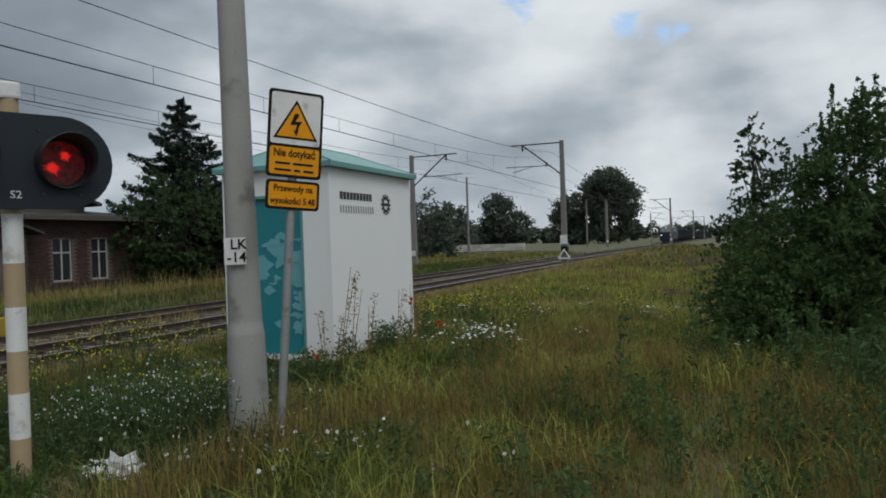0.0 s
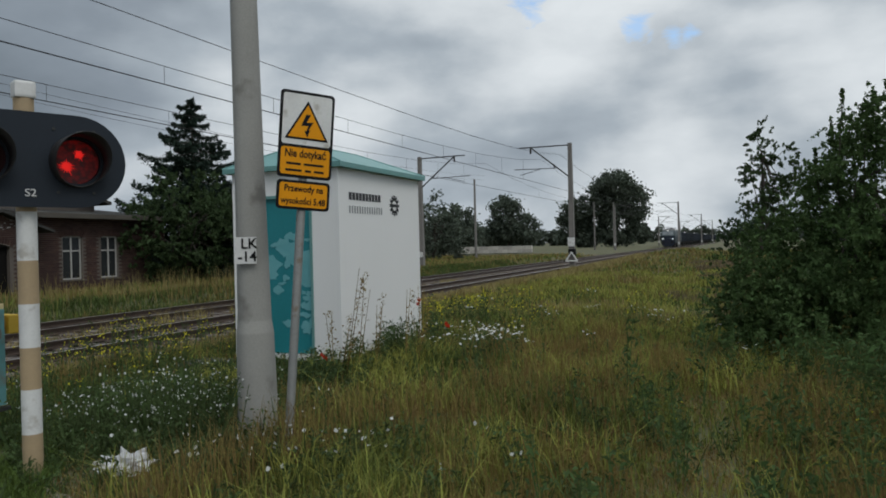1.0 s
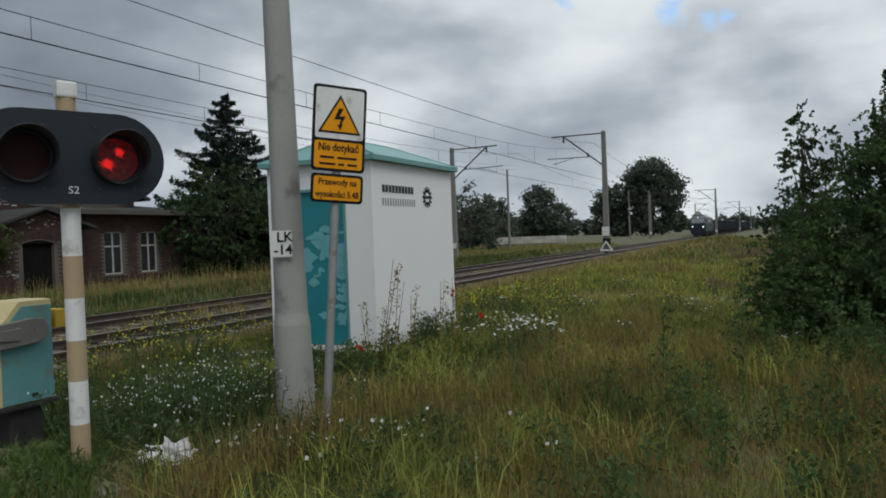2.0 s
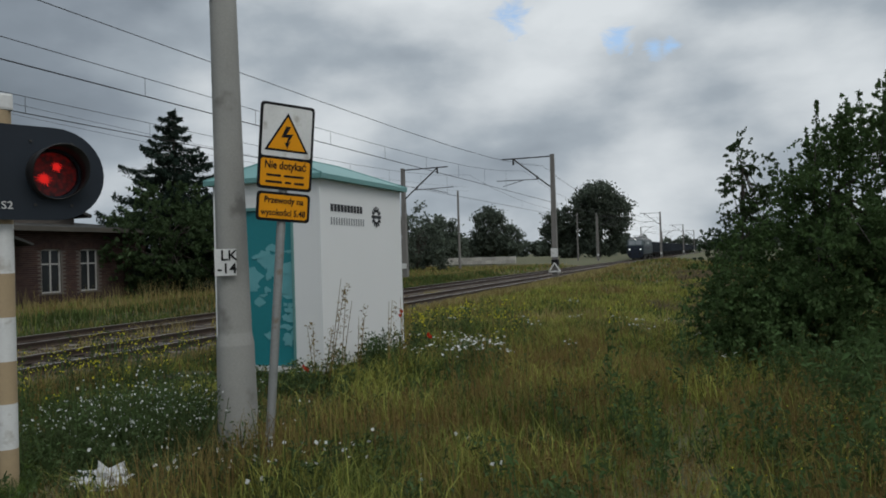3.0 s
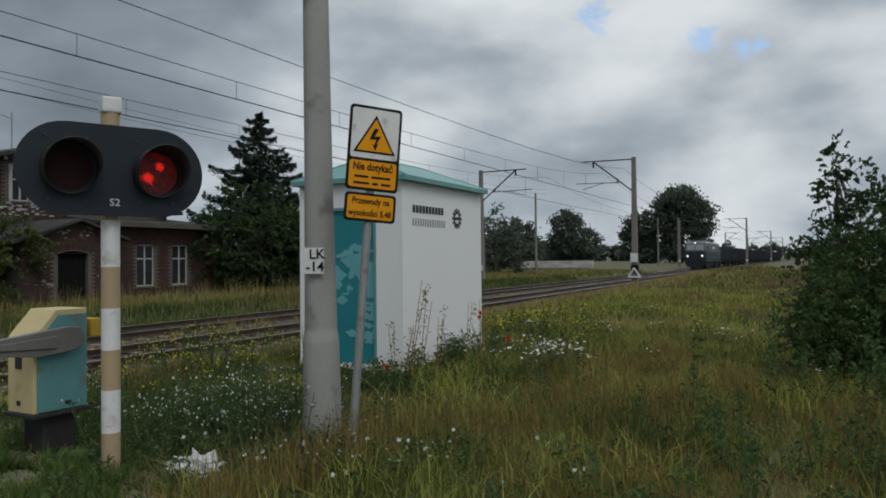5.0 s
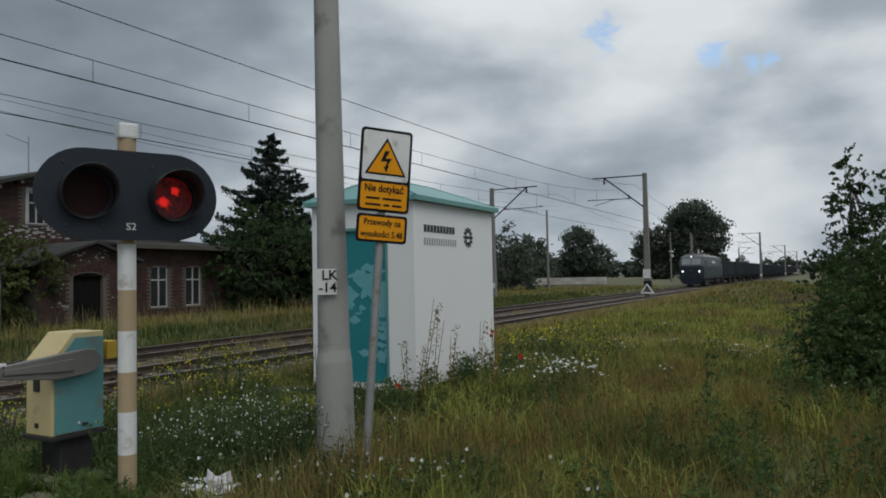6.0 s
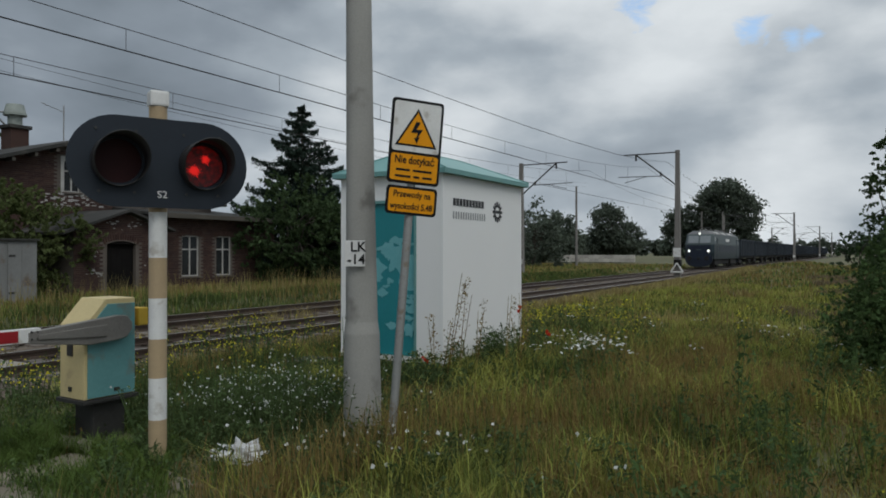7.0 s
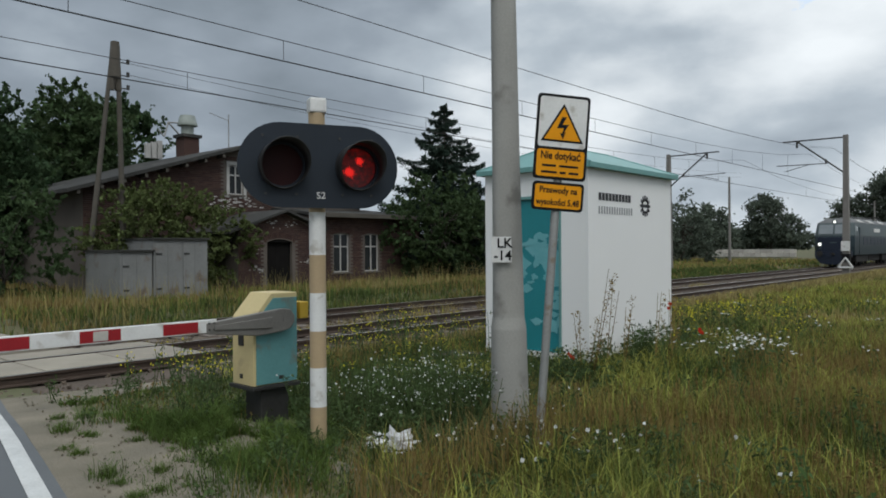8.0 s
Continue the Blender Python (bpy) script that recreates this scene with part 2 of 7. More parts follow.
BOARD = shader("signal_board_black", (0.016, 0.022, 0.031), (0.012, 0.016, 0.023), rough=0.5, scale=4, fine=50, bump=0.05, spec=0.3)
HOOD = shader("signal_hood_black", (0.02, 0.018, 0.018), (0.012, 0.011, 0.011), rough=0.5, bump=0.05)
LENSOFF = shader("red_lens_unlit", (0.035, 0.004, 0.004), (0.02, 0.003, 0.003), rough=0.5, bump=0.1, spec=0.2)
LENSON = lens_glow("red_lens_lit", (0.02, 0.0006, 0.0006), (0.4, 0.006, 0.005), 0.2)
LENSHOT = glow("red_lens_bright", (1.0, 0.02, 0.016), 0.7)
GREYTEXT = shader("grey_lettering", (0.30, 0.31, 0.32), rough=0.6, bump=0)
DARKTEXT = shader("dark_lettering", (0.03, 0.03, 0.035), rough=0.6, bump=0)
BRICK = shader("brick_red", (0.064, 0.031, 0.024), (0.032, 0.018, 0.015), rough=0.95, scale=1.2, fine=30, bump=0.4, per_object=0.3, contrast=0.6, per_island=0.0)
BRICKI = shader("brick_red_rest", (0.064, 0.031, 0.024), (0.032, 0.018, 0.015), rough=0.95, scale=1.2, fine=30, bump=0.4, per_island=0.3)
MORTAR = shader("mortar", (0.14, 0.118, 0.1), (0.075, 0.062, 0.055), rough=1, scale=1, fine=40)
ROOFFELT = shader("roof_felt", (0.056, 0.054, 0.051), (0.03, 0.03, 0.028), rough=0.9, scale=0.8, fine=20, bump=0.3, stain=(0.085, 0.08, 0.072), stain_scale=0.9, stain_amount=0.35, spec=0.15)
WINWHITE = shader("window_paint", (0.46, 0.445, 0.42), (0.28, 0.27, 0.255), rough=0.7)
GLASS = shader("dark_glass", (0.03, 0.032, 0.034), (0.018, 0.019, 0.02), rough=0.12, bump=0.02, spec=0.25)
DARKWOOD = shader("dark_door", (0.012, 0.011, 0.01), (0.007, 0.006, 0.006), rough=0.95, spec=0.1)
SHEDGREY = shader("shed_sheet", (0.21, 0.21, 0.205), (0.13, 0.13, 0.126), rough=0.7, scale=1.2, fine=20, bump=0.15, stain=(0.13, 0.10, 0.08), stain_scale=2, stain_amount=0.25)
LOCOBLUE = shader("loco_blue", (0.011, 0.025, 0.033), (0.007, 0.016, 0.022), rough=0.45, scale=1, fine=12, bump=0.05)
LOCONAVY = shader("loco_navy", (0.008, 0.014, 0.032), (0.005, 0.009, 0.02), rough=0.45, scale=1, fine=12, bump=0.05)
LOCOGREY = shader("loco_grey", (0.065, 0.085, 0.088), (0.045, 0.06, 0.062), rough=0.5, scale=1, fine=12, bump=0.05)
LOCOROOF = shader("loco_roof", (0.14, 0.14, 0.14), (0.08, 0.08, 0.078), rough=0.7, scale=1, fine=10)
BOGIE = shader("bogie_dirt", (0.022, 0.02, 0.018), (0.012, 0.011, 0.01), rough=0.9)
WAGON = shader("wagon_grey_blue", (0.028, 0.038, 0.05), (0.016, 0.02, 0.026), rough=0.8, scale=1, fine=8, per_object=0.25)
# cab glass: mirrored sky put into the base colour as pale grey
LOCOGLASS = shader("cab_glass_sky_grey", (0.21, 0.23, 0.24), (0.16, 0.175, 0.18), rough=0.15, bump=0.02)
LAMPON = glow("headlamp_lit", (1.0, 0.97, 0.9), 1.3)
PALLET = shader("pale_stacked_blocks", (0.5, 0.47, 0.42), (0.35, 0.32, 0.29), rough=0.9, per_object=0.2)
LITTER = shader("white_plastic_litter", (0.6, 0.6, 0.6), (0.42, 0.42, 0.42), rough=0.5, scale=10)
BARK = shader("bark", (0.075, 0.062, 0.05), (0.035, 0.03, 0.024), rough=1, scale=3, fine=20, bump=0.6)
LEAF_BUSH = leafy("bush_leaf", (0.09, 0.14, 0.048), (0.036, 0.062, 0.022), translucent=0.42)
LEAF_SPRAY = leafy("yellow_green_leaf", (0.12, 0.145, 0.05), (0.055, 0.07, 0.026))
LEAF_DARK = leafy("dark_leaf", (0.055, 0.09, 0.04), (0.028, 0.048, 0.023))
# leaves of distant trees: haze put into the colour, paler and greyer
LEAF_HAZED = leafy("hazed_far_leaf", (0.105, 0.125, 0.092), (0.065, 0.08, 0.062))
LEAF_MID = leafy("mid_leaf", (0.07, 0.105, 0.042), (0.036, 0.058, 0.026))
NEEDLE = leafy("spruce_needle", (0.03, 0.048, 0.034), (0.016, 0.028, 0.02), translucent=0.1)
GRASS_GREEN = leafy("green_grass", (0.21, 0.23, 0.052), (0.09, 0.114, 0.03), 0.5)
GRASS_DRY = leafy("dry_grass", (0.34, 0.275, 0.115), (0.19, 0.155, 0.062), 0.35)
GRASS_BROWN = leafy("brown_seed_grass", (0.26, 0.185, 0.066), (0.128, 0.092, 0.036), 0.35)
GRASS_LUSH = leafy("lush_grass_blade", (0.115, 0.165, 0.036), (0.05, 0.08, 0.02), 0.45)
GRASS_SEED = leafy("purple_seed_grass", (0.2, 0.155, 0.095), (0.11, 0.085, 0.055), 0.35)
GRASS_BRIGHT = leafy("bright_grass", (0.32, 0.315, 0.07), (0.17, 0.18, 0.042), 0.4)
GRASS_DEEP = leafy("deep_green_grass", (0.098, 0.132, 0.036), (0.046, 0.066, 0.02), 0.45)
WEED = leafy("weed_leaf", (0.085, 0.122, 0.044), (0.043, 0.066, 0.025), 0.4)
PETAL_W = leafy("white_petal", (0.72, 0.72, 0.70), (0.6, 0.6, 0.57), 0.1)
PETAL_Y = leafy("yellow_petal", (0.66, 0.60, 0.05), (0.5, 0.45, 0.04), 0.15)
PETAL_R = leafy("poppy_petal", (0.5, 0.035, 0.015), (0.4, 0.025, 0.012), 0.1)


# ---- building blocks ----
def part(name, bm, material, parent=None, label=""):
    me = bpy.data.meshes.new(name)
    bm.to_mesh(me)
    bm.free()
    for m in material if isinstance(material, (list, tuple)) else [material]:
        me.materials.append(m)
    ob = new(name, me)
    if parent is not None:
        ob.parent = parent
    if label:
        ob["label"] = label
    return ob


def thing(name, m, label, category, group="", kind=""):
    ob = new(name)
    ob.matrix_basis = m
    ob.empty_display_size = 0.1
    return tagged(ob, label, category, group, kind)


def box(bm, x0, x1, y0, y1, z0, z1, bevel=0.0, m=None, mat=0):
    vs = [bm.verts.new((x, y, z)) for x in (x0, x1) for y in (y0, y1) for z in (z0, z1)]
    fs = [bm.faces.new([vs[i] for i in f]) for f in ((0, 1, 3, 2), (4, 6, 7, 5), (0, 4, 5, 1), (2, 3, 7, 6), (0, 2, 6, 4), (1, 5, 7, 3))]
    for f in fs:
        f.material_index = mat
    if bevel:
        es = list({e for f in fs for e in f.edges})
        r = bmesh.ops.bevel(bm, geom=es, offset=bevel, segments=2, affect="EDGES", profile=0.6)
        vs = list({v for f in r["faces"] for v in f.verts} | {v for v in vs if v.is_valid})
        for f in r["faces"]:
            f.material_index = mat
    if m is not None:
        for v in vs:
            v.co = m @ v.co
    return bm


def boxed(*a, **k):
    return box(bmesh.new(), *a, **k)


def tube(bm, p0, p1, r0, r1=None, n=10, caps=True, mat=0, smooth=True):
    r1 = r0 if r1 is None else r1
    p0, p1 = Vector(p0), Vector(p1)
    d = (p1 - p0).normalized()
    a = d.orthogonal().normalized()
    b = d.cross(a)
    rings = []
    for p, r in ((p0, r0), (p1, r1)):
        rings.append([bm.verts.new(p + r * (math.cos(t) * a + math.sin(t) * b)) for t in (2 * math.pi * i / n for i in range(n))])
    for i in range(n):
        f = bm.faces.new((rings[0][i], rings[0][(i + 1) % n], rings[1][(i + 1) % n], rings[1][i]))
        f.smooth, f.material_index = smooth, mat
    if caps:
        for f in (bm.faces.new(rings[0][::-1]), bm.faces.new(rings[1])):
            f.material_index = mat
            for e in f.edges:
                e.smooth = False
    return bm


def path_tube(bm, pts, r, n=5):
    for a, b in zip(pts, pts[1:]):
        tube(bm, a, b, r, n=n, caps=False)
    return bm


def prism(bm, outline, y0, y1, mat=0):
    """An outline in x and z, drawn out from y0 to y1."""
    a = [bm.verts.new((x, y0, z)) for x, z in outline]
    b = [bm.verts.new((x, y1, z)) for x, z in outline]
    n = len(a)
    fs = [bm.faces.new(a), bm.faces.new(b[::-1])]
    fs += [bm.faces.new((a[i], b[i], b[(i + 1) % n], a[(i + 1) % n])) for i in range(n)]
    for f in fs:
        f.material_index = mat
    bmesh.ops.recalc_face_normals(bm, faces=fs)
    return bm


def lettering(name, words, size, m, material, parent, label, bold=0.0, width=None, depth=0.002):
    cu = bpy.data.curves.new(name, "FONT")
    cu.body, cu.size, cu.extrude, cu.offset, cu.resolution_u = words, size, depth, bold, 3
    cu.align_x, cu.align_y = "CENTER", "CENTER"
    tmp = new(name, cu)
    bpy.context.view_layer.update()
    me = bpy.data.meshes.new_from_object(tmp.evaluated_get(bpy.context.evaluated_depsgraph_get()))
    bpy.data.objects.remove(tmp)
    if width:
        xs = [v.co.x for v in me.vertices]
        k = width / (max(xs) - min(xs))
        for v in me.vertices:
            v.co.x *= k
    me.materials.clear()
    me.materials.append(material)
    ob = new(name, me)
    ob.parent = parent
    ob.matrix_basis = m
    ob["label"] = label
    return ob


# ---- ground, road and tracks ----
RX, RY = -0.978, 0.21
NEAR_TRACK, FAR_TRACK = -11.9, -15.55
# the line lies a little below the road: lift of rails and sleepers, and height of the rail heads
LIFT, RAIL_Z = -0.185, 0.05


def across(x, y):
    """Distance from the road's edge line, positive on the verge."""
    return 0.21 * x + 0.978 * y - 0.36


def smooth(a, b, v):
    t = min(1.0, max(0.0, (v - a) / (b - a)))
    return t * t * (3 - 2 * t)


def height(x, y):
    h = 0.14 + 0.05 * noise.noise(Vector((x * 0.35, y * 0.35, 0.3))) + 0.12 * noise.noise(Vector((x * 0.06, y * 0.06, 1.3)))
    # low bank beside the line, further on
    h += 0.42 * smooth(40, 75, y) * math.exp(-((x + 6.5) / 2.6) ** 2)
    road = smooth(1.6, 0.3, abs(across(x, y) + 3.0) - 3.0)
    off = abs(x + 13.7)
    bed = smooth(5.6, 4.2, off)
    h = h * (1 - bed) - 0.27 * bed
    h = h * (1 - road) + (0.12 - 0.11 * smooth(6.7, 4.1, off) - 0.12 * smooth(4.0, 3.4, off)) * road
    far = smooth(150, 500, math.hypot(x, y))
    return h * (1 - far)


def ground():
    ax = sorted({-1500, -900, -500, -300, -200, -140, -100, -75, -60, -50, 50, 75, 110, 180, 300, 600, 1500} | {round(-42 + 0.7 * i, 2) for i in range(90)} | {round(-9 + 0.3 * i, 2) for i in range(46)})
    ay = sorted({-1500, -600, -250, -120, -60, -30, -18, 100, 120, 145, 180, 240, 320, 500, 900, 1800, 3000} | {round(-12 + 0.8 * i, 2) for i in range(120)} | {round(-1 + 0.3 * i, 2) for i in range(46)})
    vs = [(x, y, height(x, y)) for x in ax for y in ay]
    n = len(ay)
    fs = [(i * n + j, (i + 1) * n + j, (i + 1) * n + j + 1, i * n + j + 1) for i in range(len(ax) - 1) for j in range(n - 1)]
    me = bpy.data.meshes.new("ground")
    me.from_pydata(vs, [], fs)
    me.materials.append(SOIL)
    for p in me.polygons:
        p.use_smooth = True
    tagged(new("ground", me), "uneven dark soil under wild meadow grass", "ground", kind="structure")


def strip(name, material, n0, n1, s0, s1, z, label, thick=0.03, steps=40):
    """A strip along the road: n across it from the edge line, s along it."""
    bm = bmesh.new()
    rows = []
    for i in range(steps + 1):
        s = s0 + (s1 - s0) * i / steps
        dip = z - 0.09 * smooth(7.0, 9.6, s) * smooth(21.0, 18.0, s)
        wob = 0.05 * noise.noise(Vector((s * 0.9, n1 * 3, 0))) if n1 > 1 else 0.0
        pts = []
        for n in (n0, n1 + wob):
            px, py = RX * s + 0.21 * (n + 0.36), RY * s + 0.978 * (n + 0.36)
            pts += [bm.verts.new((px, py, dip)), bm.verts.new((px, py, dip - thick))]
        rows.append(pts)
    for a, b in zip(rows, rows[1:]):
        bm.faces.new((a[0], a[2], b[2], b[0]))
        bm.faces.new((a[2], a[3], b[3], b[2]))
        bm.faces.new((a[0], b[0], b[1], a[1]))
    bmesh.ops.recalc_face_normals(bm, faces=bm.faces)
    return tagged(part(name, bm, material), label, name.replace("_", " "), kind="structure")


def tracks():
    ballast = bmesh.new()
    for cx in (NEAR_TRACK, FAR_TRACK):
        prism(ballast, [(cx - 2.1, -0.4), (cx - 1.5, 0.05 + LIFT), (cx + 1.5, 0.05 + LIFT), (cx + 2.1, -0.4)], -60, 700)
    bed = tagged(part("ballast", ballast, BALLAST), "brown grey crushed stone ballast bed under the rails", "ballast", kind="structure")
    # loose stones over the bed
    rng = np.random.default_rng(3)
    stones = bmesh.new()
    for _ in range(7000):
        y = rng.uniform(-3, 70)
        cx = (NEAR_TRACK, FAR_TRACK)[rng.integers(0, 2)]
        off = rng.uniform(-2.1, 2.1)
        x = cx + off
        r = rng.uniform(0.025, 0.06)
        z = 0.05 + LIFT - max(0, abs(off) - 1.5) * 0.42
        q = Euler(rng.uniform(0, 6, 3)).to_matrix()
        ps = [stones.verts.new(Vector((x, y, z + r * 0.4)) + q @ Vector(c) * r) for c in ((1, 0, 0), (-1, 0.2, 0), (0, 1, 0.1), (0, -1, 0), (0.1, 0, 0.8), (0, 0, -0.8))]
        for f in ((0, 2, 4), (2, 1, 4), (1, 3, 4), (3, 0, 4), (2, 0, 5), (1, 2, 5), (3, 1, 5), (0, 3, 5)):
            stones.faces.new([ps[k] for k in f])
    tagged(part("ballast_stones", stones, BALLAST, bed), kind="stuff")
    sl = boxed(-1.25, 1.25, -0.13, 0.13, -0.12, 0.085, 0.02)
    sleeper = part("sleeper", sl, SLEEPER, bed)
    first = True
    for cx in (NEAR_TRACK, FAR_TRACK):
        for i in range(120):
            y = 5.6 + 0.62 * i
            ob = sleeper if first else new("sleeper", sleeper.data)
            ob.parent = bed
            ob.matrix_basis = pose(cx + 0.02 * math.sin(i * 7.1), y, LIFT)
            first = False
    for cx in (NEAR_TRACK, FAR_TRACK):
        for side in (-1, 1):
            x = cx + side * 0.755
            bm = prism(bmesh.new(), [(-0.07, 0.085), (-0.07, 0.1), (-0.012, 0.12), (-0.012, 0.19), (-0.036, 0.2), (-0.036, 0.232), (0.036, 0.232), (0.036, 0.2), (0.012, 0.19), (0.012, 0.12), (0.07, 0.1), (0.07, 0.085)], -60, 700)
            ob = tagged(part("rail", bm, RAIL), "rusty steel rail with a worn bright head", "rail", "rails", "structure")
            ob.location = (x, 0, LIFT)
            head = part("rail_head", boxed(-0.033, 0.033, -60, 700, 0.233, 0.237), RAILTOP, ob)


def crossing():
    """Concrete panels beside and between the rails where the road crosses."""
    cross = thing("level_crossing", pose(0, 0, 0), "pale worn concrete panels of the level crossing between the rails", "crossing", kind="structure")
    cols = []
    for cx in (NEAR_TRACK, FAR_TRACK):
        cols += [(cx - 1.55, cx - 0.82, cx), (cx - 0.66, cx + 0.66, cx)]
    cols.append((FAR_TRACK + 0.82, FAR_TRACK + 1.55, FAR_TRACK))
    shared = {}
    for x0, x1, cx in cols:
        w = round(x1 - x0, 3)
        for k in range(9):
            if cx == FAR_TRACK and k < 1:
                continue
            key = w
            if key not in shared:
                shared[key] = part("panel", boxed(0, w, 0, 1.22, -0.12, 0.0, 0.015), SLAB, cross).data
                ob = [o for o in cross.children][-1]
            else:
                ob = new("panel", shared[key])
                ob.parent = cross
            ob.location = (x0, 6.1 - 1.24 * (k + 1), RAIL_Z - 0.005 + 0.005 * math.sin(k * 3 + x0))


ground()
strip("road", ASPHALT, -6.6, 0.08, -40, 10.2, 0.15, "worn grey asphalt road leading to the crossing")
strip("road_far", ASPHALT, -6.6, 0.35, 17.6, 80, 0.15, "worn grey asphalt road beyond the tracks")
strip("edge_line", LINE, -0.125, 0.0, -12, 9.8, 0.156, "white painted edge line, worn", 0.004)
strip("shoulder", SAND, 0.08, 1.9, -10, 9.8, 0.147, "sandy gravel shoulder beside the road", 0.05)
tracks()
crossing()


# ---- hut ----
def hut():
    m = pose(-6.72, 7.94, 0)
    W, D, Z0, Z1 = 1.69, 2.5, 0.27, 2.78
    ob = thing("equipment_hut", m, "white trackside equipment hut with teal roof and peeling teal door", "hut")
    part("plinth", boxed(0.06, W - 0.06, 0.06, D - 0.06, 0.0, Z0, 0.01), PLINTH, ob, "grey green plinth")
    # wall shell with a door opening in the front
    for span in ((0, 0.30, 0, 0.08, Z0, Z1), (1.26, W, 0, 0.08, Z0, Z1), (0.30, 1.26, 0, 0.08, 2.42, Z1), (0.30, 1.26, 0, 0.08, Z0, Z0 + 0.05), (0, 0.08, 0.08, D, Z0, Z1), (W - 0.08, W, 0.08, D, Z0, Z1), (0.08, W - 0.08, D - 0.08, D, Z0, Z1)):
        part("wall_panel", boxed(*span), HUTWHITE, ob, "white coated panel")
    part("corner_trim", boxed(W - 0.03, W + 0.006, -0.006, 0.03, Z0, Z1, 0.004), HUTWHITE, ob)
    part("bottom_trim", boxed(-0.004, W + 0.004, -0.01, 0.0, Z0 - 0.02, Z0 + 0.05, 0.003), WHITE, ob, "white sill strip")
    door = part("door", boxed(0.315, 1.245, 0.028, 0.07, Z0 + 0.06, 2.41, 0.004), TEALDOOR, ob, "teal door with peeling paint")
    part("door_frame", box(box(box(bmesh.new(), 0.28, 0.315, -0.012, 0.05, Z0 + 0.05, 2.44), 1.245, 1.28, -0.012, 0.05, Z0 + 0.05, 2.44), 0.28, 1.28, -0.012, 0.05, 2.41, 2.45), TEALROOF, ob)
    part("door_handle", box(box(bmesh.new(), 0.38, 0.42, 0.0, 0.028, 1.28, 1.44, 0.004), 0.36, 0.48, -0.03, 0.0, 1.37, 1.39, 0.004), DARKSTEEL, door)
    # patches of peeled, faded paint with ragged outlines
    rng = np.random.default_rng(5)
    bm = bmesh.new()
    for k in range(46):
        cx, cz = rng.uniform(0.36, 1.2), 0.55 + 1.35 * rng.random() ** 0.8
        rx, rz = rng.uniform(0.03, 0.14), rng.uniform(0.015, 0.075)
        if rng.random() < 0.3:
            cx = rng.uniform(1.1, 1.22)
        if k < 12:
            cz, rx, rz = rng.uniform(1.3, 1.85), rng.uniform(0.1, 0.26), rng.uniform(0.05, 0.16)
        ring = []
        for i in range(11):
            a = 2 * math.pi * i / 11
            k2 = rng.uniform(0.55, 1.25)
            ring.append(bm.verts.new((min(1.24, max(0.32, cx + rx * k2 * math.cos(a))), 0.0265 - 0.0002 * k, cz + rz * k2 * math.sin(a))))
        bm.faces.new(ring)
    bmesh.ops.recalc_face_normals(bm, faces=bm.faces)
    tagged(part("peeled_paint", bm, FADED, door), "pale blue patches of peeled paint", kind="stuff")
    # low gabled roof, its ridge along the hut
    o = 0.09
    bm = bmesh.new()
    lo = [bm.verts.new((x, y, Z1)) for x, y in ((-o, -o), (W + o, -o), (W + o, D + o), (-o, D + o))]
    mi = [bm.verts.new((x, y, Z1 + 0.065)) for x, y in ((-o, -o), (W + o, -o), (W + o, D + o), (-o, D + o))]
    ra, rb = bm.verts.new((W / 2, 0.5, Z1 + 0.42)), bm.verts.new((W / 2, D - 0.5, Z1 + 0.42))
    for i in range(4):
        bm.faces.new((lo[i], lo[(i + 1) % 4], mi[(i + 1) % 4], mi[i]))
    bm.faces.new(lo[::-1])
    for f in ((mi[0], mi[1], ra), (mi[1], mi[2], rb, ra), (mi[2], mi[3], rb), (mi[3], mi[0], ra, rb)):
        bm.faces.new(f)
    roof = part("roof", bm, TEALROOF, ob, "low hipped teal sheet roof")
    for a, b in (((-o, -o, Z1 + 0.067), (W / 2, 0.5, Z1 + 0.422)), ((W + o, -o, Z1 + 0.067), (W / 2, 0.5, Z1 + 0.422)), ((W + o, D + o, Z1 + 0.067), (W / 2, D - 0.5, Z1 + 0.422)), ((W / 2, 0.5, Z1 + 0.422), (W / 2, D - 0.5, Z1 + 0.422))):
        part("ridge_cap", tube(bmesh.new(), a, b, 0.012, n=6), TEALROOF, roof)
    part("vent", tube(bmesh.new(), (0.38, -o - 0.012, Z1 + 0.1), (0.38, -o + 0.01, Z1 + 0.1), 0.04, n=12), DARKSTEEL, roof, "small dark round vent")
    # maker's mark: plain bars and a gear shaped badge on the long side
    side = Matrix.Translation((W + 0.002, 0, 0)) @ pose(0, 0, 0, 0, 0, 90)
    bm = bmesh.new()
    for k in range(10):
        box(bm, 0.27 + 0.092 * k, 0.27 + 0.092 * k + 0.07, -0.004, 0.0, 2.37, 2.47, m=side)
    part("brand_mark", bm, DARKTEXT, ob, "row of short dark bars")
    bm = bmesh.new()
    for k in range(14):
        box(bm, 0.27 + 0.07 * k, 0.27 + 0.07 * k + 0.03, -0.004, 0.0, 2.19, 2.29, m=side)
    part("brand_mark", bm, GREYTEXT, ob, "row of thin grey bars")
    bm = bmesh.new()
    cy, cz = 1.62, 2.34
    for k in range(12):
        a = 2 * math.pi * k / 12
        box(bm, -0.02, 0.02, -0.004, 0.0, 0.09, 0.155, m=side @ Matrix.Translation((cy, 0, cz)) @ Matrix.Rotation(a, 4, "Y"))
        box(bm, -0.035, 0.035, -0.004, 0.0, 0.075, 0.1, m=side @ Matrix.Translation((cy, 0, cz)) @ Matrix.Rotation(a, 4, "Y")) if not 2 < k % 6 < 4 else None
    box(bm, cy - 0.15, cy + 0.15, -0.0035, 0.0, cz - 0.022, cz + 0.022, m=side)
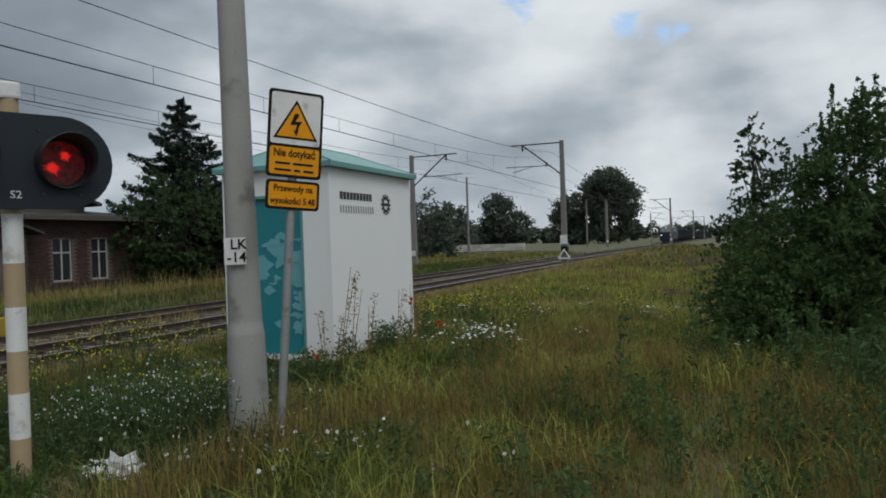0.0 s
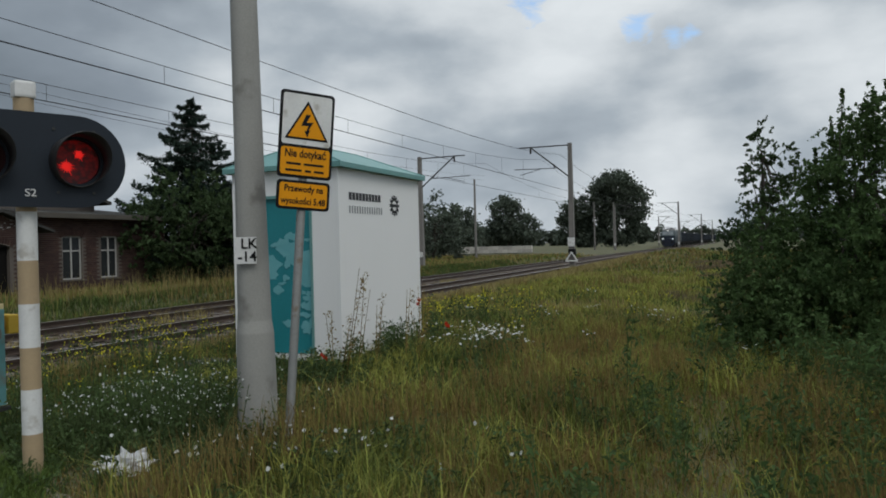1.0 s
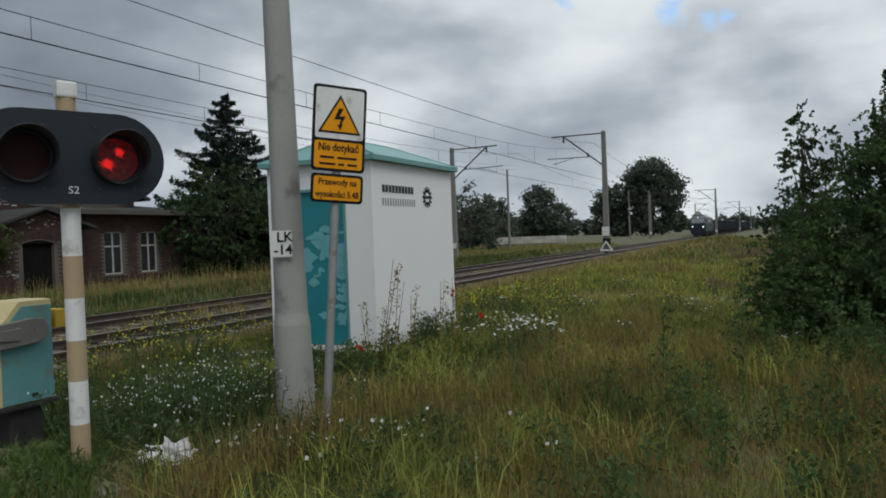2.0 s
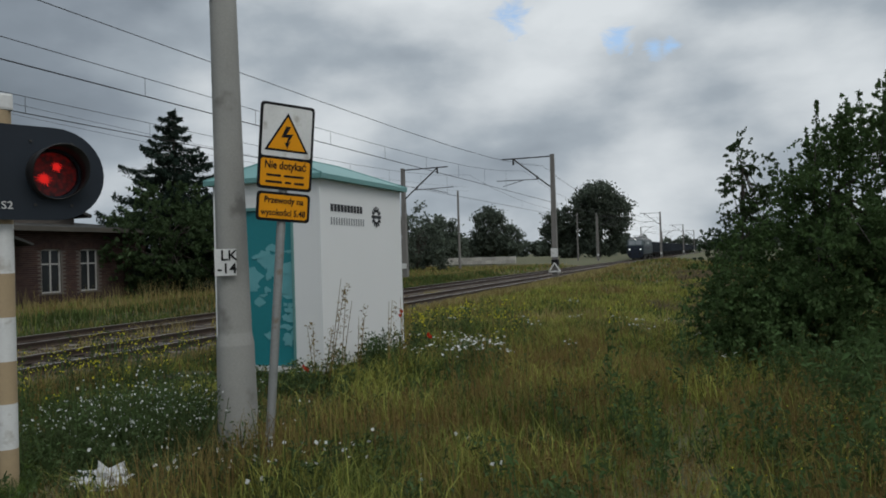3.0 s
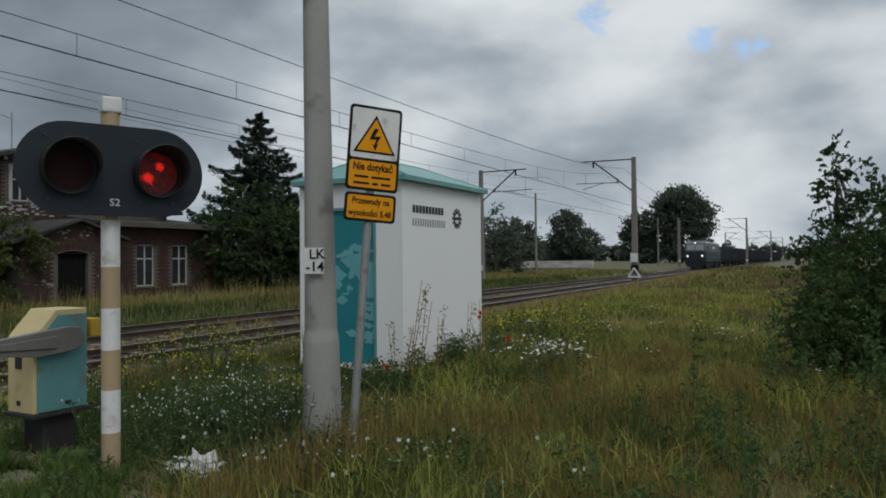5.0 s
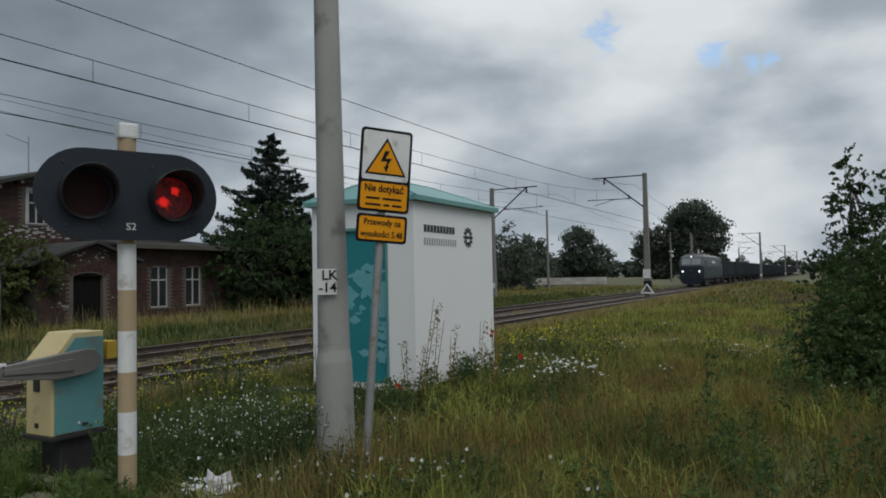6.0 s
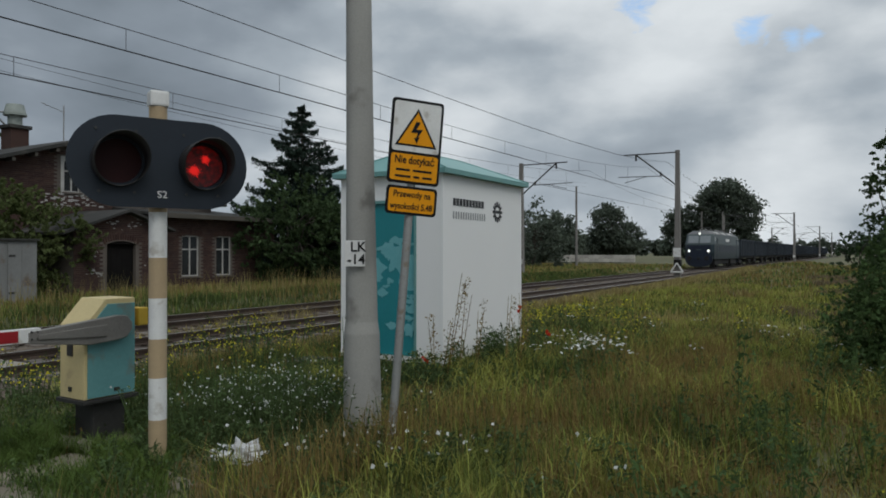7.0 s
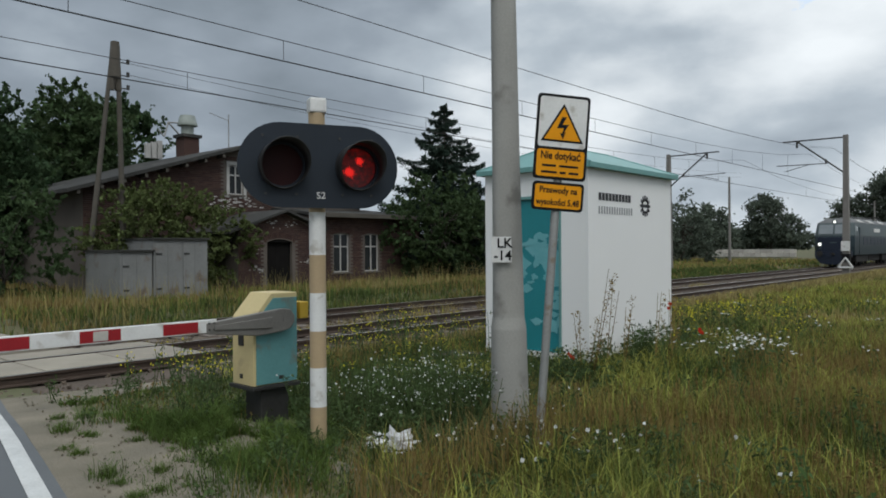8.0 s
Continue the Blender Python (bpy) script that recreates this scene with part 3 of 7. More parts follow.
    part("badge", bm, DARKTEXT, ob, "dark gear shaped badge")
    slab = tagged(part("concrete_slab", boxed(-0.55, 0.0, -0.25, 0.35, 0.0, 0.16, 0.02), DARKCON), "weathered concrete cover slab beside the hut", "slab")
    slab.matrix_basis = pose(-6.6, 7.45, 0.1)


hut()


# ---- concrete pole with number plate ----
def concrete_pole():
    ob = thing("concrete_pole", pose(-3.95, 4.72, 0), "tall tapered grey concrete pole with a thicker foot", "pole")
    bm = bmesh.new()
    levels = [(-0.4, 0.178), (0.2, 0.172), (0.98, 0.158), (1.05, 0.157), (1.15, 0.142), (2.4, 0.124), (4.0, 0.112), (7.5, 0.09)]
    n, rings = 16, []
    for z, r in levels:
        lean = -0.012 * (z - 2)
        rings.append([bm.verts.new((lean + r * math.cos(a) * (1 + 0.05 * math.cos(4 * a)), r * math.sin(a) * (1 + 0.05 * math.cos(4 * a)), z)) for a in (2 * math.pi * (i + 0.5) / n for i in range(n))])
    for k in range(len(rings) - 1):
        for i in range(n):
            bm.faces.new((rings[k][i], rings[k][(i + 1) % n], rings[k + 1][(i + 1) % n], rings[k + 1][i])).smooth = True
    bm.faces.new(rings[-1])
    for e in bm.edges:
        if abs(e.verts[0].co.z - e.verts[1].co.z) < 1e-6 and 0.9 < e.verts[0].co.z < 1.2:
            e.smooth = False
    part("shaft", bm, CONCRETE, ob)
    place = pose(0.058, -0.158, 1.727, 0, 0, 32)
    plate = part("number_plate", boxed(-0.085, 0.085, -0.01, 0.0, -0.108, 0.108, 0.002, m=place), WHITE, ob, "white plate with black characters")
    face = place @ pose(0, -0.0125, 0, 90, 0, 0)
    lettering("characters", "LK", 0.115, face @ pose(0.028, 0.052, 0), BLACK, plate, "black letters", 0.0015)
    lettering("characters", "-14", 0.115, face @ pose(0.012, -0.052, 0), BLACK, plate, "black numerals", 0.0015)


concrete_pole()


# ---- high voltage warning sign ----
def warning_sign():
    base = Vector((-3.48, 4.48, 0.0))
    ob = thing("warning_sign", Matrix.Translation(base), "leaning high voltage warning sign on a grey steel tube", "sign")
    S = pose(0, 0, 0, 0, 0, 50) @ pose(0, 0, 0, 0, 4.6, 0)
    part("post", tube(bmesh.new(), S @ Vector((0, 0.03, -0.3)), S @ Vector((0, 0.03, 2.95)), 0.034, n=14), GALV, ob, "grey steel tube")

    S = S @ Matrix.Translation((0.0, 0, 2.04)) @ Matrix.Diagonal((1.0, 1, 1.015, 1)) @ Matrix.Translation((0, 0, -2.04))

    def plate(z0, z1, w):
        bm = boxed(-w / 2, w / 2, -0.012, -0.002, z0, z1)
        es = [e for e in bm.edges if abs(e.verts[0].co.y - e.verts[1].co.y) > 0.005]
        bmesh.ops.bevel(bm, geom=es, offset=0.03, segments=4, affect="EDGES", profile=0.5)
        bmesh.ops.transform(bm, matrix=S, verts=bm.verts)
        return bm

    up = part("upper_plate", plate(2.285, 2.955, 0.435), BLACK, ob, "black edged plate")
    lo = part("lower_plate", plate(2.04, 2.265, 0.425), BLACK, ob, "black edged plate")

    def face(z0, z1, w, r, mat, parent, lab):
        bm = boxed(-w / 2, w / 2, -0.0155, -0.0125, z0, z1)
        es = [e for e in bm.edges if abs(e.verts[0].co.y - e.verts[1].co.y) > 0.002]
        bmesh.ops.bevel(bm, geom=es, offset=r, segments=3, affect="EDGES", profile=0.5)
        bmesh.ops.transform(bm, matrix=S, verts=bm.verts)
        return part("panel", bm, mat, parent, lab)

    face(2.54, 2.932, 0.392, 0.02, WHITE, up, "white field")
    face(2.307, 2.518, 0.392, 0.02, YELLOW, up, "yellow field")
    face(2.061, 2.244, 0.382, 0.02, YELLOW, lo, "yellow field")

    def flat(pts, y, mat, parent, name, lab):
        bm = bmesh.new()
        a = [bm.verts.new(S @ Vector((x, y, z))) for x, z in pts]
        b = [bm.verts.new(S @ Vector((x, y + 0.003, z))) for x, z in pts]
        n = len(a)
        fs = [bm.faces.new(a), bm.faces.new(b[::-1])] + [bm.faces.new((a[i], a[(i + 1) % n], b[(i + 1) % n], b[i])) for i in range(n)]
        bmesh.ops.recalc_face_normals(bm, faces=fs)
        return part(name, bm, mat, parent, lab)

    flat([(-0.175, 2.582), (0.175, 2.582), (0, 2.885)], -0.0185, BLACK, up, "triangle_border", "black triangle")
    flat([(-0.148, 2.597), (0.148, 2.597), (0, 2.853)], -0.0205, YELLOW, up, "triangle", "yellow triangle")
    flat([(-0.012, 2.778), (-0.048, 2.688), (0.008, 2.692), (-0.006, 2.648), (-0.022, 2.652), (0.004, 2.604), (0.026, 2.664), (0.010, 2.656), (0.048, 2.722), (-0.006, 2.716), (0.026, 2.778)], -0.0225, BLACK, up, "lightning_bolt", "black bolt arrow")
    F = S @ pose(0, -0.0165, 0, 90, 0, 0)
    lettering("caption", "Nie dotykać", 0.085, F @ pose(0, 2.47, 0), BLACK, up, "black words", 0.0016, 0.33)
    lettering("caption", "Przewody na", 0.07, F @ pose(0, 2.2, 0), BLACK, lo, "black words", 0.0012, 0.31)
    lettering("caption", "wysokości 5.48", 0.07, F @ pose(0, 2.105, 0), BLACK, lo, "black words", 0.0012, 0.355)
    for zc, words in ((2.392, (0.115, 0.16)), (2.341, (0.13, 0.05, 0.08))):
        x = -sum(words) / 2 - 0.012 * (len(words) - 1)
        for w in words:
            part("writing_bar", boxed(x, x + w, -0.0175, -0.015, zc - 0.0085, zc + 0.0085, m=S), BLACK, up, "thin black bar")
            x += w + 0.024


warning_sign()


# ---- flashing road signal ----
def disc_plate(bm, half, r, y0, y1, holes=()):
    """A board with round ends, pierced by round holes, from y0 to y1."""
    pts = []
    for s in (1, -1):
        for i in range(17):
            a = -math.pi / 2 + math.pi * i / 16
            pts.append((s * (half - r) + s * r * math.cos(a), s * r * math.sin(a)))
    edges = []
    for ring in [pts] + [[(cx + cr * math.cos(-2 * math.pi * i / 32), cz + cr * math.sin(-2 * math.pi * i / 32)) for i in range(32)] for cx, cz, cr in holes]:
        vs = [bm.verts.new((x, y0, z)) for x, z in ring]
        edges += [bm.edges.new((vs[i], vs[(i + 1) % len(vs)])) for i in range(len(vs))]
    r = bmesh.ops.triangle_fill(bm, use_beauty=True, use_dissolve=False, edges=edges)
    fs = [f for f in r["geom"] if isinstance(f, bmesh.types.BMFace)]
    ext = bmesh.ops.extrude_face_region(bm, geom=fs)
    bmesh.ops.translate(bm, vec=(0, y1 - y0, 0), verts=[v for v in ext["geom"] if isinstance(v, bmesh.types.BMVert)])
    bmesh.ops.recalc_face_normals(bm, faces=bm.faces)
    return bm


ADDED_SHUTTERS = []


def road_signal():
    ob = thing("crossing_signal", pose(-4.87, 3.39, 0, 0, 0, 65), "black two-lamp flashing crossing signal on a striped post", "signal")
    bounds = [(-0.3, 0.47, OCHRE), (0.47, 0.785, WHITE), (0.785, 1.08, OCHRE), (1.08, 1.388, WHITE), (1.388, 1.695, OCHRE), (1.695, 2.04, WHITE), (2.04, 2.10, OCHRE), (2.10, 2.84, OCHRE), (2.84, 2.96, WHITE)]
    for z0, z1, mat in bounds:
        cap = z1 > 2.9
        bm = boxed(-0.069, 0.069, -0.069, 0.069, z0, z1, 0.018) if cap else tube(bmesh.new(), (0, 0, z0), (0, 0, z1), 0.066, n=20)
        part("post_cap" if cap else "post_band", bm, mat, ob, "white band" if mat is WHITE else "faded ochre band")
    bc = 2.40
    bm = disc_plate(bmesh.new(), 0.645, 0.333, -0.13, -0.115, [(-0.305, 0.0, 0.162), (0.305, 0.0, 0.162)])
    board = part("board", bm, BOARD, ob, "black board with round ends")
    board.location.z = bc
    bm = bmesh.new()
    box(bm, -0.49, 0.49, -0.085, -0.066, -0.19, 0.19, 0.01)
    for x0, x1 in ((-0.49, -0.475), (0.475, 0.49)):
        box(bm, x0, x1, -0.115, -0.085, -0.19, 0.19)
    for z0, z1 in ((-0.19, -0.175), (0.175, 0.19)):
        box(bm, -0.475, 0.475, -0.115, -0.085, z0, z1)
    part("lamp_housing", bm, BOARD, board)
    rng = np.random.default_rng(8)
    for s in (-1, 1):
        x = 0.305 * s
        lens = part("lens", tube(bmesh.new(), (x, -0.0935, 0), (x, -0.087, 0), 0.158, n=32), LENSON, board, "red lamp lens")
        for gx, gz, gr in ((-0.06, -0.035, 0.056), (0.025, 0.055, 0.042)):
            bm = bmesh.new()
            n = 28
            spikes = [gr * (rng.uniform(0.8, 1.3) if i % 2 else rng.uniform(0.3, 0.55)) for i in range(n)]
            ring = [bm.verts.new((x + gx + spikes[i] * math.cos(2 * math.pi * i / n), -0.0945, gz + spikes[i] * math.sin(2 * math.pi * i / n))) for i in range(n)]
            mid = bm.verts.new((x + gx, -0.0975, gz))
            for i in range(n):
                bm.faces.new((ring[i], ring[(i + 1) % n], mid))
            part("bright_facet", bm, LENSHOT, lens, "bright star of the lit lens")
        # hood: open tube, longer above than below
        bm = bmesh.new()
        n = 32
        rings = [[], [], [], []]
        for i in range(n):
            a = 2 * math.pi * i / n
            up = 0.5 + 0.5 * math.sin(a)
            length = 0.04 + 0.23 * up ** 0.8
            for ring, r, y in ((0, 0.188, -0.131), (1, 0.188, -0.131 - length), (2, 0.18, -0.131 - length), (3, 0.18, -0.131)):
                rings[ring].append(bm.verts.new((x + r * math.cos(a), y, r * math.sin(a))))
        for p, q in ((0, 1), (1, 2), (2, 3)):
            for i in range(n):
                bm.faces.new((rings[p][i], rings[p][(i + 1) % n], rings[q][(i + 1) % n], rings[q][i])).smooth = True
        bmesh.ops.recalc_face_normals(bm, faces=bm.faces)
        part("hood", bm, HOOD, board, "black lamp hood")
        # added shutter, slides between lamp and middle of the housing; covering imitates switching off
        y = -0.1005 if s < 0 else -0.1075
        sh = part("shutter", tube(bmesh.new(), (0, y - 0.0025, 0), (0, y + 0.0025, 0), 0.1615, n=32), LENSOFF, board, "added dark red cover, stands for the unlit lens")
        ADDED_SHUTTERS.append((sh, x, s))
        for dx, dz in ((-0.15, 0.225), (0.12, 0.225), (-0.13, -0.225), (0.11, -0.225)):
            part("screw", tube(bmesh.new(), (x + dx, -0.138, dz), (x + dx, -0.13, dz), 0.011, n=8), DARKSTEEL, board)
    lettering("characters", "S2", 0.075, pose(0.0, -0.1325, -0.235, 90, 0, 0), WHITE, board, "white characters", 0.0, 0.07)
    for z in (bc - 0.18, bc + 0.18):
        part("clamp", boxed(-0.1, 0.1, -0.075, 0.075, z - 0.025, z + 0.025, 0.006), DARKSTEEL, ob)


road_signal()


# ---- barrier machine and boom ----
def barrier():
    ob = thing("barrier_machine", pose(-5.83, 3.42, 0, 0, 0, -2), "cream and teal level crossing barrier drive cabinet with lowered boom", "barrier")
    prof = [(0.0, 0.5), (0.0, 1.12), (0.19, 1.34), (0.47, 1.34), (0.47, 0.5)]
    M = Matrix(((0, 1, 0, 0), (1, 0, 0, 0), (0, 0, 1, 0), (0, 0, 0, 1)))

    def yprism(pts, x0, x1, bevel=0.0):
        bm = prism(bmesh.new(), pts, x0, x1)
        if bevel:
            bmesh.ops.bevel(bm, geom=bm.edges[:], offset=bevel, segments=2, affect="EDGES", profile=0.5)
        bmesh.ops.transform(bm, matrix=M, verts=bm.verts)
        bmesh.ops.recalc_face_normals(bm, faces=bm.faces)
        return bm

    body = part("cabinet", yprism(prof, -0.36, 0.0, 0.008), CREAM, ob, "cream painted steel cabinet")
    inner = [(0.025, 0.51), (0.025, 1.09), (0.205, 1.295), (0.462, 1.295), (0.462, 0.51)]
    part("side_panel", yprism(inner, 0.0, 0.012, 0.003), BOXTEAL, body, "teal side panel")
    part("base_plate", boxed(-0.38, 0.03, -0.025, 0.49, 0.465, 0.499, 0.005), DARKSTEEL, ob, "rusty base plate")
    part("pedestal", boxed(-0.30, -0.04, 0.1, 0.4, 0.0, 0.455, 0.01), DARKSTEEL, ob)
    part("badge", boxed(-0.24, -0.16, -0.012, 0.0, 0.86, 0.96, 0.002), DARKSTEEL, body)
    part("lock", boxed(-0.22, -0.18, -0.012, 0.0, 0.56, 0.6, 0.002), DARKSTEEL, body)
    part("lock", boxed(0.012, 0.02, 0.26, 0.31, 0.545, 0.575, 0.002), DARKSTEEL, body)
    # swing arm
    arm = [(-0.50, 1.03), (-0.50, 1.12), (0.26, 1.2), (0.34, 1.19), (0.39, 1.13), (0.39, 1.07), (0.34, 1.01), (0.26, 0.99), (0.0, 0.97)]
    part("swing_arm", yprism(arm, 0.025, 0.085, 0.008), ARMGREY, ob, "weathered grey swing arm")
    part("arm_rib", yprism([(-0.43, 1.06), (-0.43, 1.095), (0.14, 1.13), (0.14, 1.03)], 0.085, 0.1, 0.003), ARMGREY, ob)
    part("pivot", tube(bmesh.new(), (0.0, 0.29, 1.1), (0.088, 0.29, 1.1), 0.03, n=16), ARMGREY, ob)
    part("counterweight", boxed(-0.2, -0.02, 0.52, 0.62, 1.08, 1.24, 0.012), DULLYELLOW, ob, "yellow counterweight block")
    part("rear_arm", boxed(-0.14, -0.08, 0.465, 0.53, 1.13, 1.2, 0.005), DULLYELLOW, ob)
    part("rear_guard", boxed(-0.2, -0.16, 0.53, 0.57, 0.45, 1.08, 0.005), DULLYELLOW, ob, "yellow guard bar")
    # boom with red and white bands
    y, k = -0.40, 0
    seq = [("w", 0.17)] + [("r", 0.31), ("w", 0.33)] * 9
    for c, L in seq:
        z = 1.12 + (y + 0.4) * 0.0
        band = part("boom_band", boxed(0.03, 0.08, y - L, y, 1.04, 1.148, 0.004), WHITE, ob, "white aluminium boom")
        if c == "r":
            part("red_panel", boxed(0.08, 0.0825, y - L + 0.004, y - 0.004, 1.05, 1.138, 0.001), RED, band, "red reflective panel")
            part("red_panel", boxed(0.0275, 0.03, y - L + 0.004, y - 0.004, 1.05, 1.138, 0.001), RED, band, "red reflective panel")
        if c == "r" and k % 2 == 1:
            part("reflector", boxed(0.0825, 0.086, y - 0.21, y - 0.1, 1.057, 1.131, 0.001), PALLET, band, "pale reflector patch")
        if L < 0.2:
            for by in (0.03, 0.075):
                for bz in (1.065, 1.12):
                    part("bolt", tube(bmesh.new(), (0.08, y - by, bz), (0.088, y - by, bz), 0.009, n=8), DARKSTEEL, band)
        k += c == "r"
        y -= L


barrier()


# ---- overhead line ----
def mast(name, x, y, side, top, plate=False):
    ob = thing(name, pose(x, y, 0), "grey concrete overhead line mast with steel cantilever", "mast", "overhead line masts")
    bm = bmesh.new()
    w0, w1 = 0.17, 0.12
    rings = []
    for z, w in ((-0.5, w0 * 1.03), (0.6, w0), (top, w1)):
        rings.append([bm.verts.new((sx * w, sy * w, z)) for sx, sy in ((-1, -1), (1, -1), (1, 1), (-1, 1))])
    for a, b in zip(rings, rings[1:]):
        for i in range(4):
            bm.faces.new((a[i], a[(i + 1) % 4], b[(i + 1) % 4], b[i]))
    bm.faces.new(rings[-1])
    bmesh.ops.bevel(bm, geom=[e for e in bm.edges if abs(e.verts[0].co.z - e.verts[1].co.z) > 0.5], offset=0.03, segments=2, affect="EDGES", profile=0.5)
    part("shaft", bm, MASTMAT, ob)
    s = side
    part("top_arm", tube(bmesh.new(), (0, 0, top - 0.12), (s * 3.25, 0, top - 0.1), 0.04, n=8), DARKSTEEL, ob, "dark steel top arm")
    part("strut", tube(bmesh.new(), (s * 0.12, 0, top - 2.05), (s * 2.5, 0, top - 0.12), 0.045, n=8), DARKSTEEL, ob, "dark steel strut")
    part("registration_arm", tube(tube(bmesh.new(), (s * 0.9, 0, top - 1.5), (s * 3.6, 0, top - 1.45), 0.025, n=6), (s * 1.9, 0, top - 1.5), (s * 3.2, 0, top - 1.82), 0.02, n=6), DARKSTEEL, ob)
    ins = part("insulator", tube(bmesh.new(), (s * 2.5, 0, top - 0.1), (s * 2.5, 0, top - 0.5), 0.06, n=8), DARKSTEEL, ob)
    part("insulator", tube(bmesh.new(), (s * 1.0, 0, top - 1.5), (s * 1.0, 0, top - 1.25), 0.05, n=8), DARKSTEEL, ob)
    if plate:
        part("warning_band", boxed(-0.2, 0.2, -0.2, 0.2, 0.9, 1.3, 0.01), BLACK, ob, "black band round the mast")
        part("plate", boxed(-0.22, 0.22, -0.23, -0.21, 1.45, 2.0, 0.01), WHITE, ob, "white marker plate")
        bm = bmesh.new()
        for a, b in (((-0.36, 0.55), (0.0, 1.1)), ((0.0, 1.1), (0.36, 0.55)), ((-0.36, 0.55), (0.36, 0.55))):
            tube(bm, (a[0], -0.25, a[1]), (b[0], -0.25, b[1]), 0.05, n=6)
        part("triangle_plate", bm, WHITE, ob, "white triangle marker")
    else:
        part("plate", boxed(-0.16, 0.16, -0.2, -0.18, 0.95, 1.3, 0.01), WHITE, ob, "small white plate")
    return ob


MAST_Y = (44.2, 123.0, 190.0, 255.0)
for k, my in enumerate(MAST_Y):
    mast("overhead_line_mast", -10.05, my, -1, 7.85, k == 0)
    mast("overhead_line_mast", -20.25, my, 1, 7.68)


def wires():
    spans = [(-30.0, 44.2), (44.2, 123.0), (123.0, 190.0), (190.0, 255.0), (255.0, 330.0)]

    def run(name, fx, fz, r, label):
        pts = []
        for a, b in spans:
            n = 14
            pts += [(fx(a + (b - a) * i / n), a + (b - a) * i / n, fz((i / n), b - a)) for i in range(n)]
        ob = path_tube(bmesh.new(), pts, r)
        return tagged(part(name, ob, WIRE), label, "wire", "overhead wires")

    for cx in (NEAR_TRACK, FAR_TRACK):
        zc = 5.42 if cx == NEAR_TRACK else 5.41
        contact = run("contact_wire", lambda y: cx, lambda u, L: zc, 0.013, "dark copper contact wire over the track")
        sag = lambda u, L: zc + 0.4 + 1.13 * (2 * u - 1) ** 4 if L > 70 else zc + 0.4 + 0.85 * (2 * u - 1) ** 4
        mess = run("messenger_wire", lambda y: cx, sag, 0.008, "thin messenger wire above the contact wire")
        for a, b in spans[:3]:
            L = b - a
            y = 13.0 if a < 0 else a + 4
            ys = [12.2 + 4.0 * k for k in range(-8, 8)] if a < 0 else [a + 13 * k for k in range(1, int(L / 13))]
            for y in ys:
                u = (y - a) / L
                if not 0 < u < 1:
                    continue
                part("dropper", tube(bmesh.new(), (cx, y, zc), (cx, y, sag(u, L)), 0.006, n=5), WIRE, mess)
    run("feeder_wire", lambda y: -10.6, lambda u, L: 6.15 + 1.0 * (2 * u - 1) ** 4, 0.006, "thin feeder wire along the masts")
    run("feeder_wire", lambda y: -10.75, lambda u, L: 6.22 + 1.0 * (2 * u - 1) ** 4, 0.005, "thin earth wire along the masts")


wires()


# ---- train ----
TRAIN, SPEED, TRAIN_Z = [], 14.03, RAIL_Z
WHEELS = []


